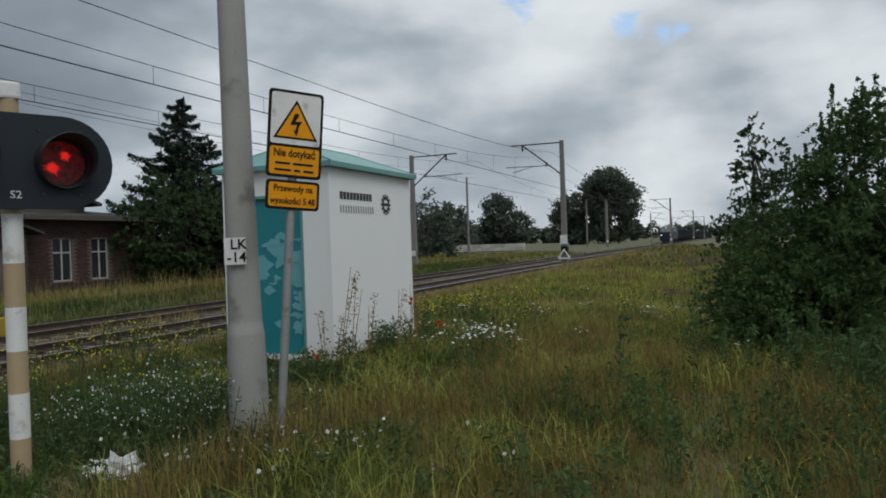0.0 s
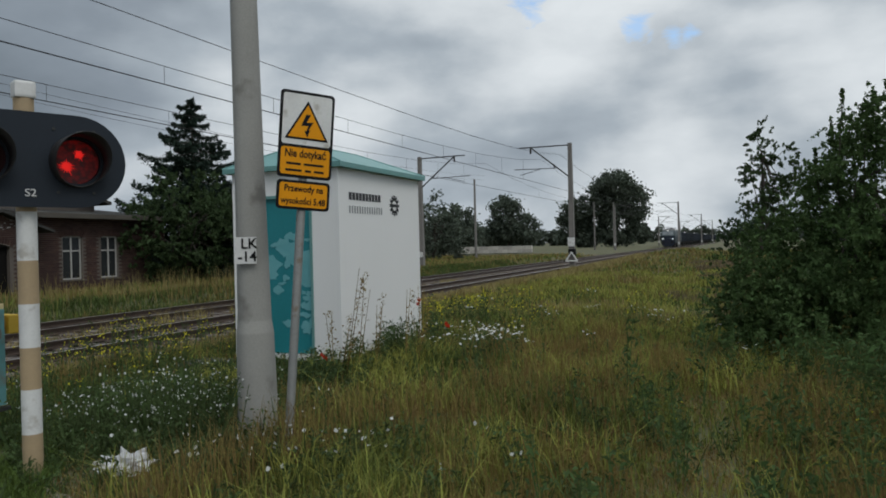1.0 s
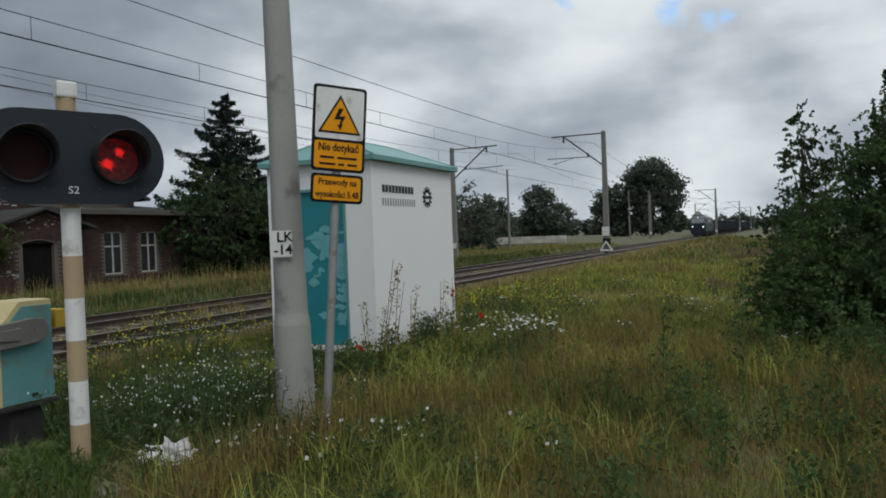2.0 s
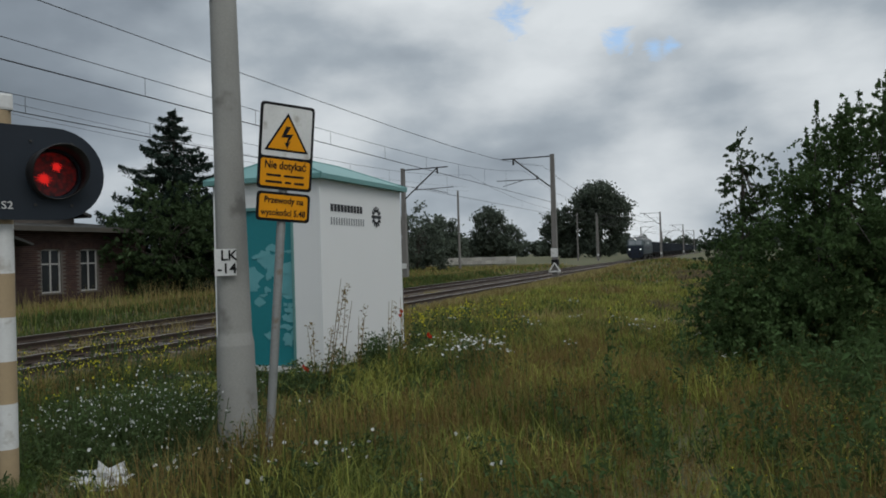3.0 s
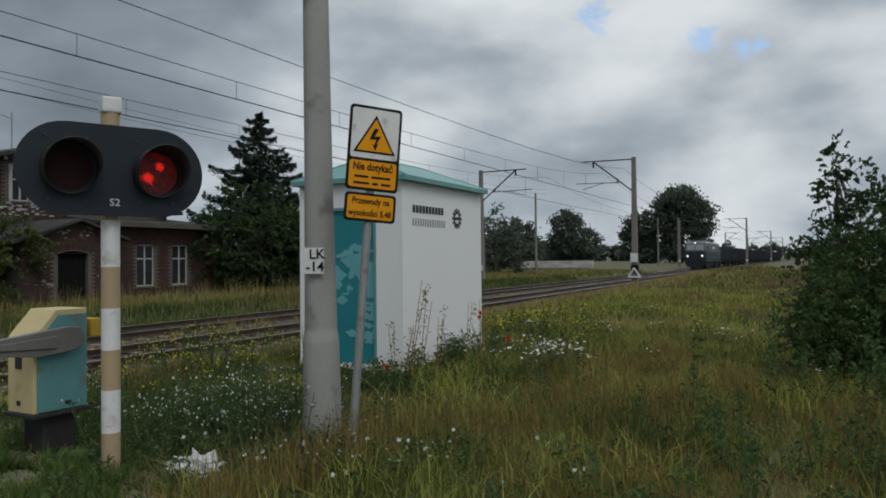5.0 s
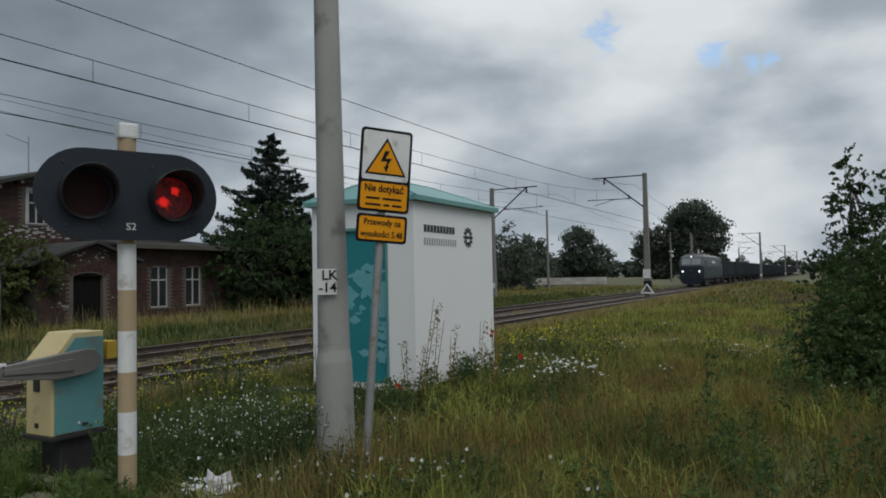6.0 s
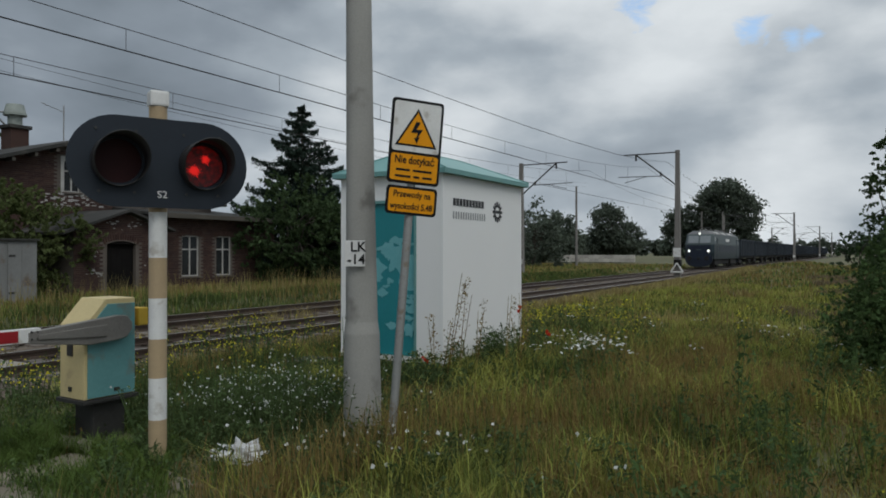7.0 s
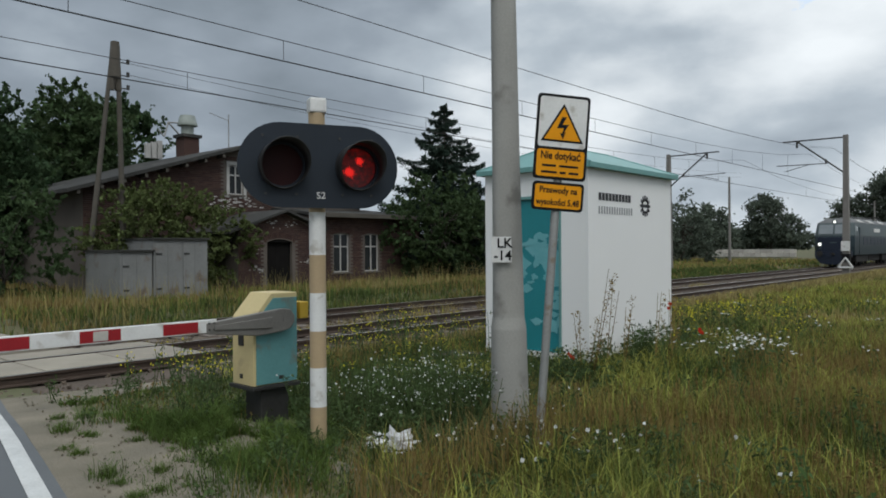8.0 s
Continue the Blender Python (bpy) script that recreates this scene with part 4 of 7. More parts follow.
def loco():
    ob = thing("locomotive", pose(FAR_TRACK, 177.0, TRAIN_Z), "blue and grey electric freight locomotive with lit headlamps", "locomotive")
    Lg, hw = 17.6, 1.48

    def shell(z0, z1, w0, w1, y0a, y0b, inset=0.0):
        """A band of the body: bottom at z0 with half-width w0 starting at y0a, top at z1."""
        bm = bmesh.new()
        lo, hi = [], []
        for ring, w, ys, z in ((lo, w0, y0a, z0), (hi, w1, y0b, z1)):
            c = 0.35
            for x, y in ((-w, ys + c), (-w + c * 0.8, ys), (w - c * 0.8, ys), (w, ys + c), (w, Lg - ys - c), (w - c * 0.8, Lg - ys), (-w + c * 0.8, Lg - ys), (-w, Lg - ys - c)):
                ring.append(bm.verts.new((x, y, z)))
        for i in range(8):
            bm.faces.new((lo[i], lo[(i + 1) % 8], hi[(i + 1) % 8], hi[i]))
        bm.faces.new(lo[::-1])
        bm.faces.new(hi)
        bmesh.ops.recalc_face_normals(bm, faces=bm.faces)
        return bm

    part("lower_body", shell(0.95, 1.62, hw - 0.03, hw, 0.12, 0.0), LOCOBLUE, ob, "dark blue lower body")
    part("middle_body", shell(1.62, 2.42, hw, hw, 0.0, 0.1), LOCOBLUE, ob, "blue body side")
    part("upper_body", shell(2.42, 3.42, hw, hw - 0.1, 0.1, 0.5), LOCOGREY, ob, "grey upper body")
    part("roof", shell(3.42, 3.78, hw - 0.1, hw - 0.65, 0.5, 0.95), LOCOROOF, ob, "grey roof")
    part("waist_stripe", shell(2.38, 2.46, hw + 0.012, hw + 0.012, 0.085, 0.09), LOCOGREY, ob, "pale waist stripe")
    for flip in (0, 1):
        M = Matrix.Identity(4) if not flip else Matrix.Translation((0, Lg, 0)) @ pose(0, 0, 0, 0, 0, 180)

        def fb(*a, **k):
            return box(bmesh.new(), *a, m=M, **k)

        part("nose_panel", fb(-1.16, 1.16, -0.03, 0.06, 1.3, 2.3, 0.02), LOCONAVY, ob, "navy nose panel")
        tilt = M @ Matrix.Translation((0, 0.27, 2.9)) @ pose(0, 0, 0, -21.5, 0, 0)
        for s in (-1, 1):
            part("windscreen", box(bmesh.new(), s * 0.6 - 0.53, s * 0.6 + 0.53, -0.03, 0.05, -0.38, 0.4, 0.02, m=tilt), LOCOGLASS, ob, "windscreen with the sky's reflection as grey colour")
            lamp = part("headlamp", tube(bmesh.new(), M @ Vector((s * 0.98, -0.09, 1.78)), M @ Vector((s * 0.98, 0.0, 1.78)), 0.16, n=16), LOCOGREY, ob)
            part("lens", tube(bmesh.new(), M @ Vector((s * 0.98, -0.1, 1.78)), M @ Vector((s * 0.98, -0.089, 1.78)), 0.12, n=16), LAMPON if not flip else GLASS, lamp, "lit white lamp" if not flip else "")
            part("buffer", tube(tube(bmesh.new(), M @ Vector((s * 0.875, -0.55, 1.05)), M @ Vector((s * 0.875, 0.1, 1.05)), 0.09, n=12), M @ Vector((s * 0.875, -0.6, 1.05)), M @ Vector((s * 0.875, -0.55, 1.05)), 0.23, n=16), BOGIE, ob, "black buffer")
            part("marker_lamp", tube(bmesh.new(), M @ Vector((s * 0.98, -0.06, 1.48)), M @ Vector((s * 0.98, 0.0, 1.48)), 0.08, n=10), LOCOGREY, ob)
        part("buffer_beam", fb(-1.35, 1.35, -0.02, 0.2, 0.75, 1.25, 0.02), BOGIE, ob)
        # apron with its lower edge drawn up towards the sides
        bm = prism(bmesh.new(), [(-1.36, 1.3), (-1.36, 0.85), (-1.2, 0.5), (-0.9, 0.26), (-0.5, 0.18), (0.5, 0.18), (0.9, 0.26), (1.2, 0.5), (1.36, 0.85), (1.36, 1.3)], -0.06, 0.12)
        bmesh.ops.transform(bm, matrix=M, verts=bm.verts)
        part("apron", bm, LOCONAVY, ob, "navy apron under the nose")
        part("coupling", fb(-0.12, 0.12, -0.35, 0.0, 0.95, 1.12, 0.02), BOGIE, ob)
        top = part("top_lamp", tube(bmesh.new(), M @ Vector((0, 0.5, 3.5)), M @ Vector((0, 0.75, 3.5)), 0.17, n=14), LOCOGREY, ob)
        part("lens", tube(bmesh.new(), M @ Vector((0, 0.485, 3.5)), M @ Vector((0, 0.499, 3.5)), 0.1, n=14), LAMPON if not flip else GLASS, top)
        part("number_bars", fb(-0.25, 0.25, -0.045, -0.03, 1.86, 1.94), LOCOGREY, ob, "short pale bar")
    # side windows, doors and vents
    for s in (-1, 1):
        x0, x1 = sorted((s * (hw - 0.08), s * (hw + 0.005)))
        xg0, xg1 = sorted((s * (hw - 0.2), s * (hw - 0.035)))
        for y in (0.9, Lg - 1.7):
            part("cab_window", boxed(xg0, xg1, y, y + 0.8, 2.55, 3.15, 0.02), LOCOGLASS, ob)
        for y in (1.95, Lg - 2.6):
            part("cab_door", boxed(x0, x1 + 0.01 * (s > 0), y, y + 0.65, 1.05, 3.1, 0.01), LOCOBLUE, ob)
        for k in range(8):
            y = 3.4 + 1.38 * k
            part("side_grille", boxed(*sorted((s * (hw - 0.06), s * (hw + 0.012))), y, y + 1.1, 1.72, 2.3, 0.01), LOCONAVY, ob, "dark side grille")
        part("number_bars", boxed(*sorted((s * (hw - 0.15), s * (hw - 0.02))), 7.6, 10.0, 2.75, 3.05, 0.01), WHITE, ob, "row of pale bars")
    # roof gear
    for y in (2.6, Lg - 4.2):
        bm = bmesh.new()
        for sx in (-0.5, 0.5):
            tube(bm, (sx, y, 3.85), (sx, y + 1.6, 4.0), 0.03, n=6)
            tube(bm, (sx, y + 1.6, 4.0), (sx * 0.6, y + 0.2, 4.12), 0.03, n=6)
        tube(bm, (-0.7, y + 0.2, 4.14), (0.7, y + 0.2, 4.14), 0.04, n=6)
        part("pantograph", bm, DARKSTEEL, ob, "folded pantograph")
    part("roof_box", boxed(-0.7, 0.7, 5.0, 8.0, 3.75, 3.98, 0.05), LOCOROOF, ob)
    part("roof_box", boxed(-0.6, 0.6, 8.6, 11.5, 3.75, 3.95, 0.05), LOCOROOF, ob)
    for y in (2.4, 6.4, 10.6):
        for s in (-1, 1):
            tilt = Matrix.Translation((s * 1.19, y, 3.58)) @ pose(0, 0, 0, 0, s * 33, 0)
            part("roof_panel", box(bmesh.new(), -0.22, 0.22, 0.0, 1.7, 0.0, 0.03, 0.006, m=tilt), WINWHITE, ob, "pale roof panel")
    for yb in (2.2, Lg - 5.4):
        part("bogie_frame", boxed(-1.3, 1.3, yb - 0.5, yb + 3.7, 0.35, 0.95, 0.05), BOGIE, ob)
        for k in range(3):
            bm = bmesh.new()
            for sx in (-1, 1):
                tube(bm, (sx * 0.72, 0, 0), (sx * 0.86, 0, 0), 0.6, n=24)
                for j in range(4):
                    a = math.pi / 2 * j
                    tube(bm, (sx * 0.87, 0.3 * math.cos(a), 0.3 * math.sin(a)), (sx * 0.88, 0.3 * math.cos(a), 0.3 * math.sin(a)), 0.1, n=8)
            tube(bm, (-0.9, 0, 0), (0.9, 0, 0), 0.09, n=10)
            w = part("wheelset", bm, BOGIE, ob)
            WHEELS.append((w, yb + 0.1 + 1.5 * k, 0.6))
    part("underframe_box", boxed(-1.2, 1.2, 6.6, 11.0, 0.4, 0.95, 0.04), BOGIE, ob)
    # the shell stands taller than it is drawn above
    for child in ob.children_recursive:
        if not child.name.startswith("wheelset"):
            for v in child.data.vertices:
                v.co.z = 0.9 + (v.co.z - 0.9) * 1.06 if v.co.z > 0.9 else v.co.z
    TRAIN.append((ob, FAR_TRACK, 177.0, TRAIN_Z))
    return Lg


def wagon():
    ob = thing("freight_wagon", pose(FAR_TRACK, 195.8, TRAIN_Z), "dark blue grey open freight wagon with ribbed sides", "wagon", "freight wagons")
    L, hw, z0, z1 = 12.8, 1.4, 1.2, 3.3
    for s in (-1, 1):
        part("side_wall", boxed(*sorted((s * hw, s * (hw - 0.06))), 0.1, L - 0.1, z0, z1), WAGON, ob)
        bm = bmesh.new()
        for k in range(10):
            y = 0.12 + (L - 0.36) * k / 9
            box(bm, *sorted((s * (hw + 0.001), s * (hw + 0.1))), y, y + 0.12, z0, z1)
        box(bm, *sorted((s * (hw + 0.002), s * (hw + 0.09))), 0.25, L - 0.25, z1 - 0.12, z1 + 0.03)
        part("ribs", bm, WAGON, ob, "steel ribs")
    part("end_wall", boxed(-hw + 0.06, hw - 0.06, 0.1, 0.18, z0, z1), WAGON, ob)
    part("end_wall", boxed(-hw + 0.06, hw - 0.06, L - 0.18, L - 0.1, z0, z1), WAGON, ob)
    part("floor", boxed(-hw + 0.06, hw - 0.06, 0.18, L - 0.18, z0 - 0.02, z0 + 0.1), WAGON, ob)
    part("sole_bar", boxed(-1.2, 1.2, 0.05, L - 0.05, 0.9, 1.17, 0.02), BOGIE, ob)
    part("load", boxed(-hw + 0.07, hw - 0.07, 0.3, L - 0.3, z0 + 0.1, z1 - 0.5, 0.2), BOGIE, ob, "dark load")
    for yb in (1.3, L - 3.1):
        part("bogie_frame", boxed(-1.05, 1.05, yb - 0.3, yb + 2.1, 0.35, 0.75, 0.04), BOGIE, ob)
        for k in (0, 1.8):
            for sx in (-1, 1):
                part("wheel", tube(bmesh.new(), (sx * 0.72, yb + k, 0.46), (sx * 0.85, yb + k, 0.46), 0.46, n=16), BOGIE, ob)
    for y in (-0.55, L):
        for s in (-1, 1):
            part("buffer", tube(bmesh.new(), (s * 0.875, y, 1.05), (s * 0.875, y + 0.6, 1.05), 0.15, n=10), BOGIE, ob)
    TRAIN.append((ob, FAR_TRACK, 177.0 + 17.6 + 1.2, TRAIN_Z))
    for k in range(1, 16):
        y = 177.0 + 17.6 + 1.2 + 14.0 * k
        c = copy_thing(ob, pose(FAR_TRACK, y, TRAIN_Z))
        TRAIN.append((c, FAR_TRACK, y, TRAIN_Z))


loco()
wagon()


# ---- brick station house beyond the tracks ----
def scaled(x, y, z):
    """Moves a point of the plane x = -25 along the line of sight to the plane x."""
    k = (-x - 0.2) / 24.8
    return -0.36 + (y + 0.36) * k, 1.74 + (z - 1.74) * k


def bricks(x, y0, y1, z0, ztop, holes, parent, count=0, seed=1):
    """Brickwork on the face x: the first ones as parts, the rest joined. ztop gives the top of the wall at y."""
    rng = np.random.default_rng(seed)
    bl, bh, j, d = 0.25, 0.067, 0.011, 0.012
    shared = None
    rest_v, rest_f = [], []
    z, row, made = z0, 0, 0
    while z < max(ztop(y0), ztop(y1), ztop((y0 + y1) / 2)):
        y = y0 - (0.13 if row % 2 else 0)
        while y < y1:
            a, b = max(y, y0), min(y + bl, y1)
            y += bl + j
            mid = (a + b) / 2
            if b - a < 0.05 or z + bh > ztop(mid) - 0.02:
                continue
            if any(h0 - 0.02 < b and a < h1 + 0.02 and g0 - 0.01 < z + bh and z < g1 + 0.01 for h0, h1, g0, g1 in holes):
                continue
            dx = x + d * rng.uniform(0.5, 1.2)
            if made < count and b - a > 0.24:
                if shared is None:
                    shared = part("brick", boxed(-0.02, 0.0, -bl / 2, bl / 2, 0, bh), BRICK, parent).data
                    ob = parent.children[-1]
                else:
                    ob = new("brick", shared)
                    ob.parent = parent
                ob.location = (dx, mid, z)
                made += 1
            else:
                n = len(rest_v)
                rest_v += [(xx, yy, zz) for xx in (x - 0.01, dx) for yy in (a, b) for zz in (z, z + bh)]
                rest_f += [tuple(n + i for i in f) for f in ((4, 6, 7, 5), (0, 4, 5, 1), (2, 3, 7, 6), (0, 2, 6, 4), (1, 5, 7, 3))]
        z += bh + j
        row += 1
    if rest_v:
        me = bpy.data.meshes.new("brickwork")
        me.from_pydata(rest_v, [], rest_f)
        me.materials.append(BRICKI)
        ob = new("brickwork", me)
        ob.parent = parent
        tagged(ob, kind="stuff")


def wall_x(x, y0, y1, z0, ztop, holes, thick, mat, parent, label=""):
    """A wall with its face at x, pierced by the holes, thick towards -x; ztop is a function of y."""
    ys = sorted({y0, y1, (y0 + y1) / 2} | {v for h in holes for v in h[:2]} | {y0 + (y1 - y0) * i / 8 for i in range(9)})
    bm = bmesh.new()

    def block(a, b, za, ta, tb):
        lo = [bm.verts.new((xx, yy, za)) for xx in (x - thick, x) for yy in (a, b)]
        hi = [bm.verts.new((xx, yy, t)) for xx in (x - thick, x) for yy, t in ((a, ta), (b, tb))]
        for f in ((lo[0], lo[1], lo[3], lo[2]), (hi[0], hi[2], hi[3], hi[1]), (lo[0], lo[2], hi[2], hi[0]), (lo[1], hi[1], hi[3], lo[3]), (lo[2], lo[3], hi[3], hi[2]), (lo[0], hi[0], hi[1], lo[1])):
            bm.faces.new(f)

    for a, b in zip(ys, ys[1:]):
        h = [g for g in holes if g[0] <= a + 1e-6 and b <= g[1] + 1e-6]
        z = z0
        for g in sorted(h, key=lambda g: g[2]):
            if g[2] > z:
                block(a, b, z, g[2], g[2])
            z = g[3]
        block(a, b, z, ztop(a), ztop(b))
    bmesh.ops.remove_doubles(bm, verts=bm.verts, dist=0.0005)
    return part("wall", bm, mat, parent, label)


def window(x, y0, y1, z0, z1, parent, mull=1):
    fr = bmesh.new()
    t = 0.055
    for a in ((y0, y0 + t, z0, z1), (y1 - t, y1, z0, z1), (y0 + t, y1 - t, z0, z0 + t), (y0 + t, y1 - t, z1 - t, z1)):
        box(fr, x - 0.13, x - 0.06, *a)
    zt = z0 + (z1 - z0) * 0.66
    box(fr, x - 0.13, x - 0.06, y0 + t, y1 - t, zt - 0.03, zt + 0.03)
    if mull:
        ym = (y0 + y1) / 2
        box(fr, x - 0.13, x - 0.06, ym - 0.03, ym + 0.03, z0 + t, zt - 0.03)
        box(fr, x - 0.13, x - 0.06, ym - 0.03, ym + 0.03, zt + 0.03, z1 - t)
    w = part("window", fr, WINWHITE, parent, "white painted wooden casement")
    part("pane", boxed(x - 0.105, x - 0.095, y0 + t, y1 - t, z0 + t, z1 - t), GLASS, w, "dark pane")
    part("sill", boxed(x - 0.12, x + 0.06, y0 - 0.08, y1 + 0.08, z0 - 0.07, z0, 0.008), MORTAR, w, "stone sill")
    part("curtain", boxed(x - 0.19, x - 0.18, y0 + t, y0 + t + 0.3 * (y1 - y0), z0 + t, z1 - t), WHITE, w, "pale curtain")


def station_house():
    ob = thing("station_house", pose(0, 0, 0), "old dark red brick railway house with felt roofs", "house")
    # annex
    X = -25.5
    wy = [scaled(X, a, 0)[0] for a in (20.35, 21.25, 22.2, 23.06)]
    wz0, wz1 = scaled(X, 0, 0.72)[1], scaled(X, 0, 2.45)[1]
    holes = [(wy[0], wy[1], wz0, wz1), (wy[2], wy[3], wz0, wz1)]
    a0, a1 = 19.3, 26.35
    wall = wall_x(X, a0, a1, -0.2, lambda y: 3.22, holes, 0.4, MORTAR, ob, "dark brick annex wall")
    bricks(X, a0, a1, 0.0, lambda y: 3.22, holes, wall, 0, 2)
    for h in holes:
        window(X, *h, ob)
        bm = bmesh.new()
        for k in range(-5, 6):
            c = (h[0] + h[1]) / 2
            box(bm, X + 0.002, X + 0.03, -0.035, 0.035, 0.0, 0.25, m=Matrix.Translation((0, c + 0.1 * k, h[3] + 0.02 - 0.003 * k * k)) @ pose(0, 0, 0, -4 * k, 0, 0))
        part("window_arch", bm, BRICKI, ob, "flat brick arch")
    part("side_wall", boxed(-31, X - 0.4, a1 - 0.4, a1, -0.2, 3.22), MORTAR, ob)
    bm = prism(bmesh.new(), [(X + 0.5, 3.22), (X + 0.5, 3.34), (-31, 4.0), (-31, 3.88)], a0 - 0.1, a1 + 0.45)
    part("annex_roof", bm, ROOFFELT, ob, "grey felt annex roof")
    part("fascia", boxed(X + 0.5, X + 0.54, a0 - 0.1, a1 + 0.45, 3.17, 3.36), TIMBER, ob)
    # porch with gable
    X = -25.0
    dy0, dy1, dz0, dz1 = 16.87, 18.12, 0.05, 2.06
    p0, p1 = 15.55, 19.25
    top = lambda y: 3.28 - 0.345 * abs(y - 17.65)
    wall = wall_x(X, p0, p1, -0.2, top, [(dy0, dy1, -0.2, dz1)], 0.4, MORTAR, ob, "weathered brick porch front")
    bricks(X, p0, p1, 0.02, top, [(dy0 - 0.05, dy1 + 0.05, -0.3, dz1 + 0.12)], wall, 300, 3)
    part("side_wall", boxed(-28, X - 0.4, p0, p0 + 0.3, -0.2, 2.5), MORTAR, ob)
    for a, b in ((17.65, 14.95), (17.65, 19.75)):
        z0, z1 = 3.3, 3.3 - 0.345 * abs(b - a)
        bm = bmesh.new()
        lo = [bm.verts.new((xx, yy, zz)) for xx in (X + 0.35, -28.0) for yy, zz in ((a, z0), (b, z1), (b, z1 + 0.1), (a, z0 + 0.1))]
        for f in ((0, 1, 2, 3), (7, 6, 5, 4), (0, 4, 5, 1), (1, 5, 6, 2), (2, 6, 7, 3), (3, 7, 4, 0)):
            bm.faces.new([lo[i] for i in f])
        bmesh.ops.recalc_face_normals(bm, faces=bm.faces)
        part("porch_roof", bm, ROOFFELT, ob, "dark felt porch roof")
    door = part("door", boxed(X - 0.2, X - 0.14, dy0, dy1, -0.05, dz1), DARKWOOD, ob, "dark wooden door")
    for k in range(5):
        y = dy0 + 0.05 + k * (dy1 - dy0 - 0.1) / 5
        part("board", boxed(X - 0.139, X - 0.125, y, y + 0.2, 0.05, dz1 - 0.2, 0.004), DARKWOOD, door)
    # arched head, segmental arch and pale edge round the doorway
    c, n = (dy0 + dy1) / 2, 15
    bm = bmesh.new()
    arc = [(X + 0.012, c + 0.625 * (-1 + k / 6), dz1 - 0.01 + 0.12 * (1 - (-1 + k / 6) ** 2)) for k in range(13)]
    front = [bm.verts.new(p) for p in arc]
    back = [bm.verts.new((X - 0.05, y, z)) for _, y, z in arc]
    bm.faces.new(front)
    bm.faces.new(back[::-1])
    for i in range(13):
        bm.faces.new((front[i], back[i], back[(i + 1) % 13], front[(i + 1) % 13]))
    bmesh.ops.recalc_face_normals(bm, faces=bm.faces)
    part("door_head", bm, DARKWOOD, door)
    bm = bmesh.new()
    for k in range(n):
        u = -1 + 2 * k / (n - 1)
        y, z = c + u * 0.69, dz1 - 0.02 + 0.16 * (1 - u * u)
        box(bm, X + 0.002, X + 0.035, -0.035, 0.035, 0.0, 0.24, m=Matrix.Translation((0, y, z)) @ pose(0, 0, 0, -18 * u, 0, 0))
    part("door_arch", bm, BRICKI, ob, "brick arch over the door")
    bm = bmesh.new()
    for y in (dy0 - 0.05, dy1 + 0.0):
        box(bm, X + 0.003, X + 0.02, y, y + 0.05, 0.0, dz1)
    for k in range(n - 1):
        u0, u1 = -1 + 2 * k / (n - 1), -1 + 2 * (k + 1) / (n - 1)
        tube(bm, (X + 0.02, c + u0 * 0.65, dz1 + 0.13 * (1 - u0 * u0)), (X + 0.02, c + u1 * 0.65, dz1 + 0.13 * (1 - u1 * u1)), 0.025, n=5)
    part("door_surround", bm, MORTAR, ob, "flaking pale door surround")
    rng = np.random.default_rng(11)
    bm = bmesh.new()
    for cy, cz, r in ((16.2, 1.75, 0.22), (16.15, 1.0, 0.2), (17.2, 2.75, 0.22), (17.9, 2.8, 0.2), (18.8, 1.2, 0.15), (16.5, 0.9, 0.12)):
        for k in range(9):
            y, z, w, h = cy + rng.normal(0, r), cz + rng.normal(0, r * 0.45), rng.uniform(0.04, 0.14), rng.uniform(0.02, 0.05)
            if not (dy0 - 0.08 - w < y < dy1 + 0.08 and z < 2.3):
                box(bm, X + 0.013, X + 0.018, y, y + w, z, z + h)
    tagged(part("plaster_remains", bm, WINWHITE, ob), "flaked pale plaster remains", kind="stuff")
    # main house, gable end to the line
    X = -28.0
    y0, yr, y1, ze, zr = 10.9, 17.8, 24.6, 4.1, 6.25
    top = lambda y: zr - (zr - ze) * (abs(y - yr) / (yr - y0 if y < yr else y1 - yr))
    gw = (17.05, 17.75, 4.16, 5.45)
    lw = (16.75, 17.2, 0.85, 1.85)
    wall = wall_x(X, y0, y1, -0.2, top, [gw, lw], 0.45, MORTAR, ob, "red brick gable wall")
    bricks(X, y0, 19.4, 1.6, top, [(gw[0] - 0.14, gw[1] + 0.14, gw[2] - 0.14, gw[3] + 0.14), lw], wall, 0, 4)
    window(X, *gw, ob)
    window(X, *lw, ob, 0)
    bm = bmesh.new()
    for a in ((gw[0] - 0.14, gw[0], gw[2] - 0.14, gw[3] + 0.14), (gw[1], gw[1] + 0.14, gw[2] - 0.14, gw[3] + 0.14), (gw[0], gw[1], gw[3], gw[3] + 0.14)):
        box(bm, X + 0.002, X + 0.03, *a, 0.004)
    part("window_surround", bm, WINWHITE, ob, "pale plaster window surround")
    bm = bmesh.new()
    for k in range(60):
        y, z, w, h = 17.3 + rng.normal(0, 0.7), 3.75 + rng.normal(0, 0.2), rng.uniform(0.05, 0.22), rng.uniform(0.02, 0.07)
        box(bm, X + 0.013, X + 0.018, y, y + w, z, z + h)
    tagged(part("plaster_remains", bm, WINWHITE, ob), "flaked pale plaster remains", kind="stuff")
    part("side_wall", boxed(-38, X - 0.45, y0, y0 + 0.4, -0.2, ze), MORTAR, ob)
    part("side_wall", boxed(-38, X - 0.45, y1 - 0.4, y1, -0.2, ze), MORTAR, ob)
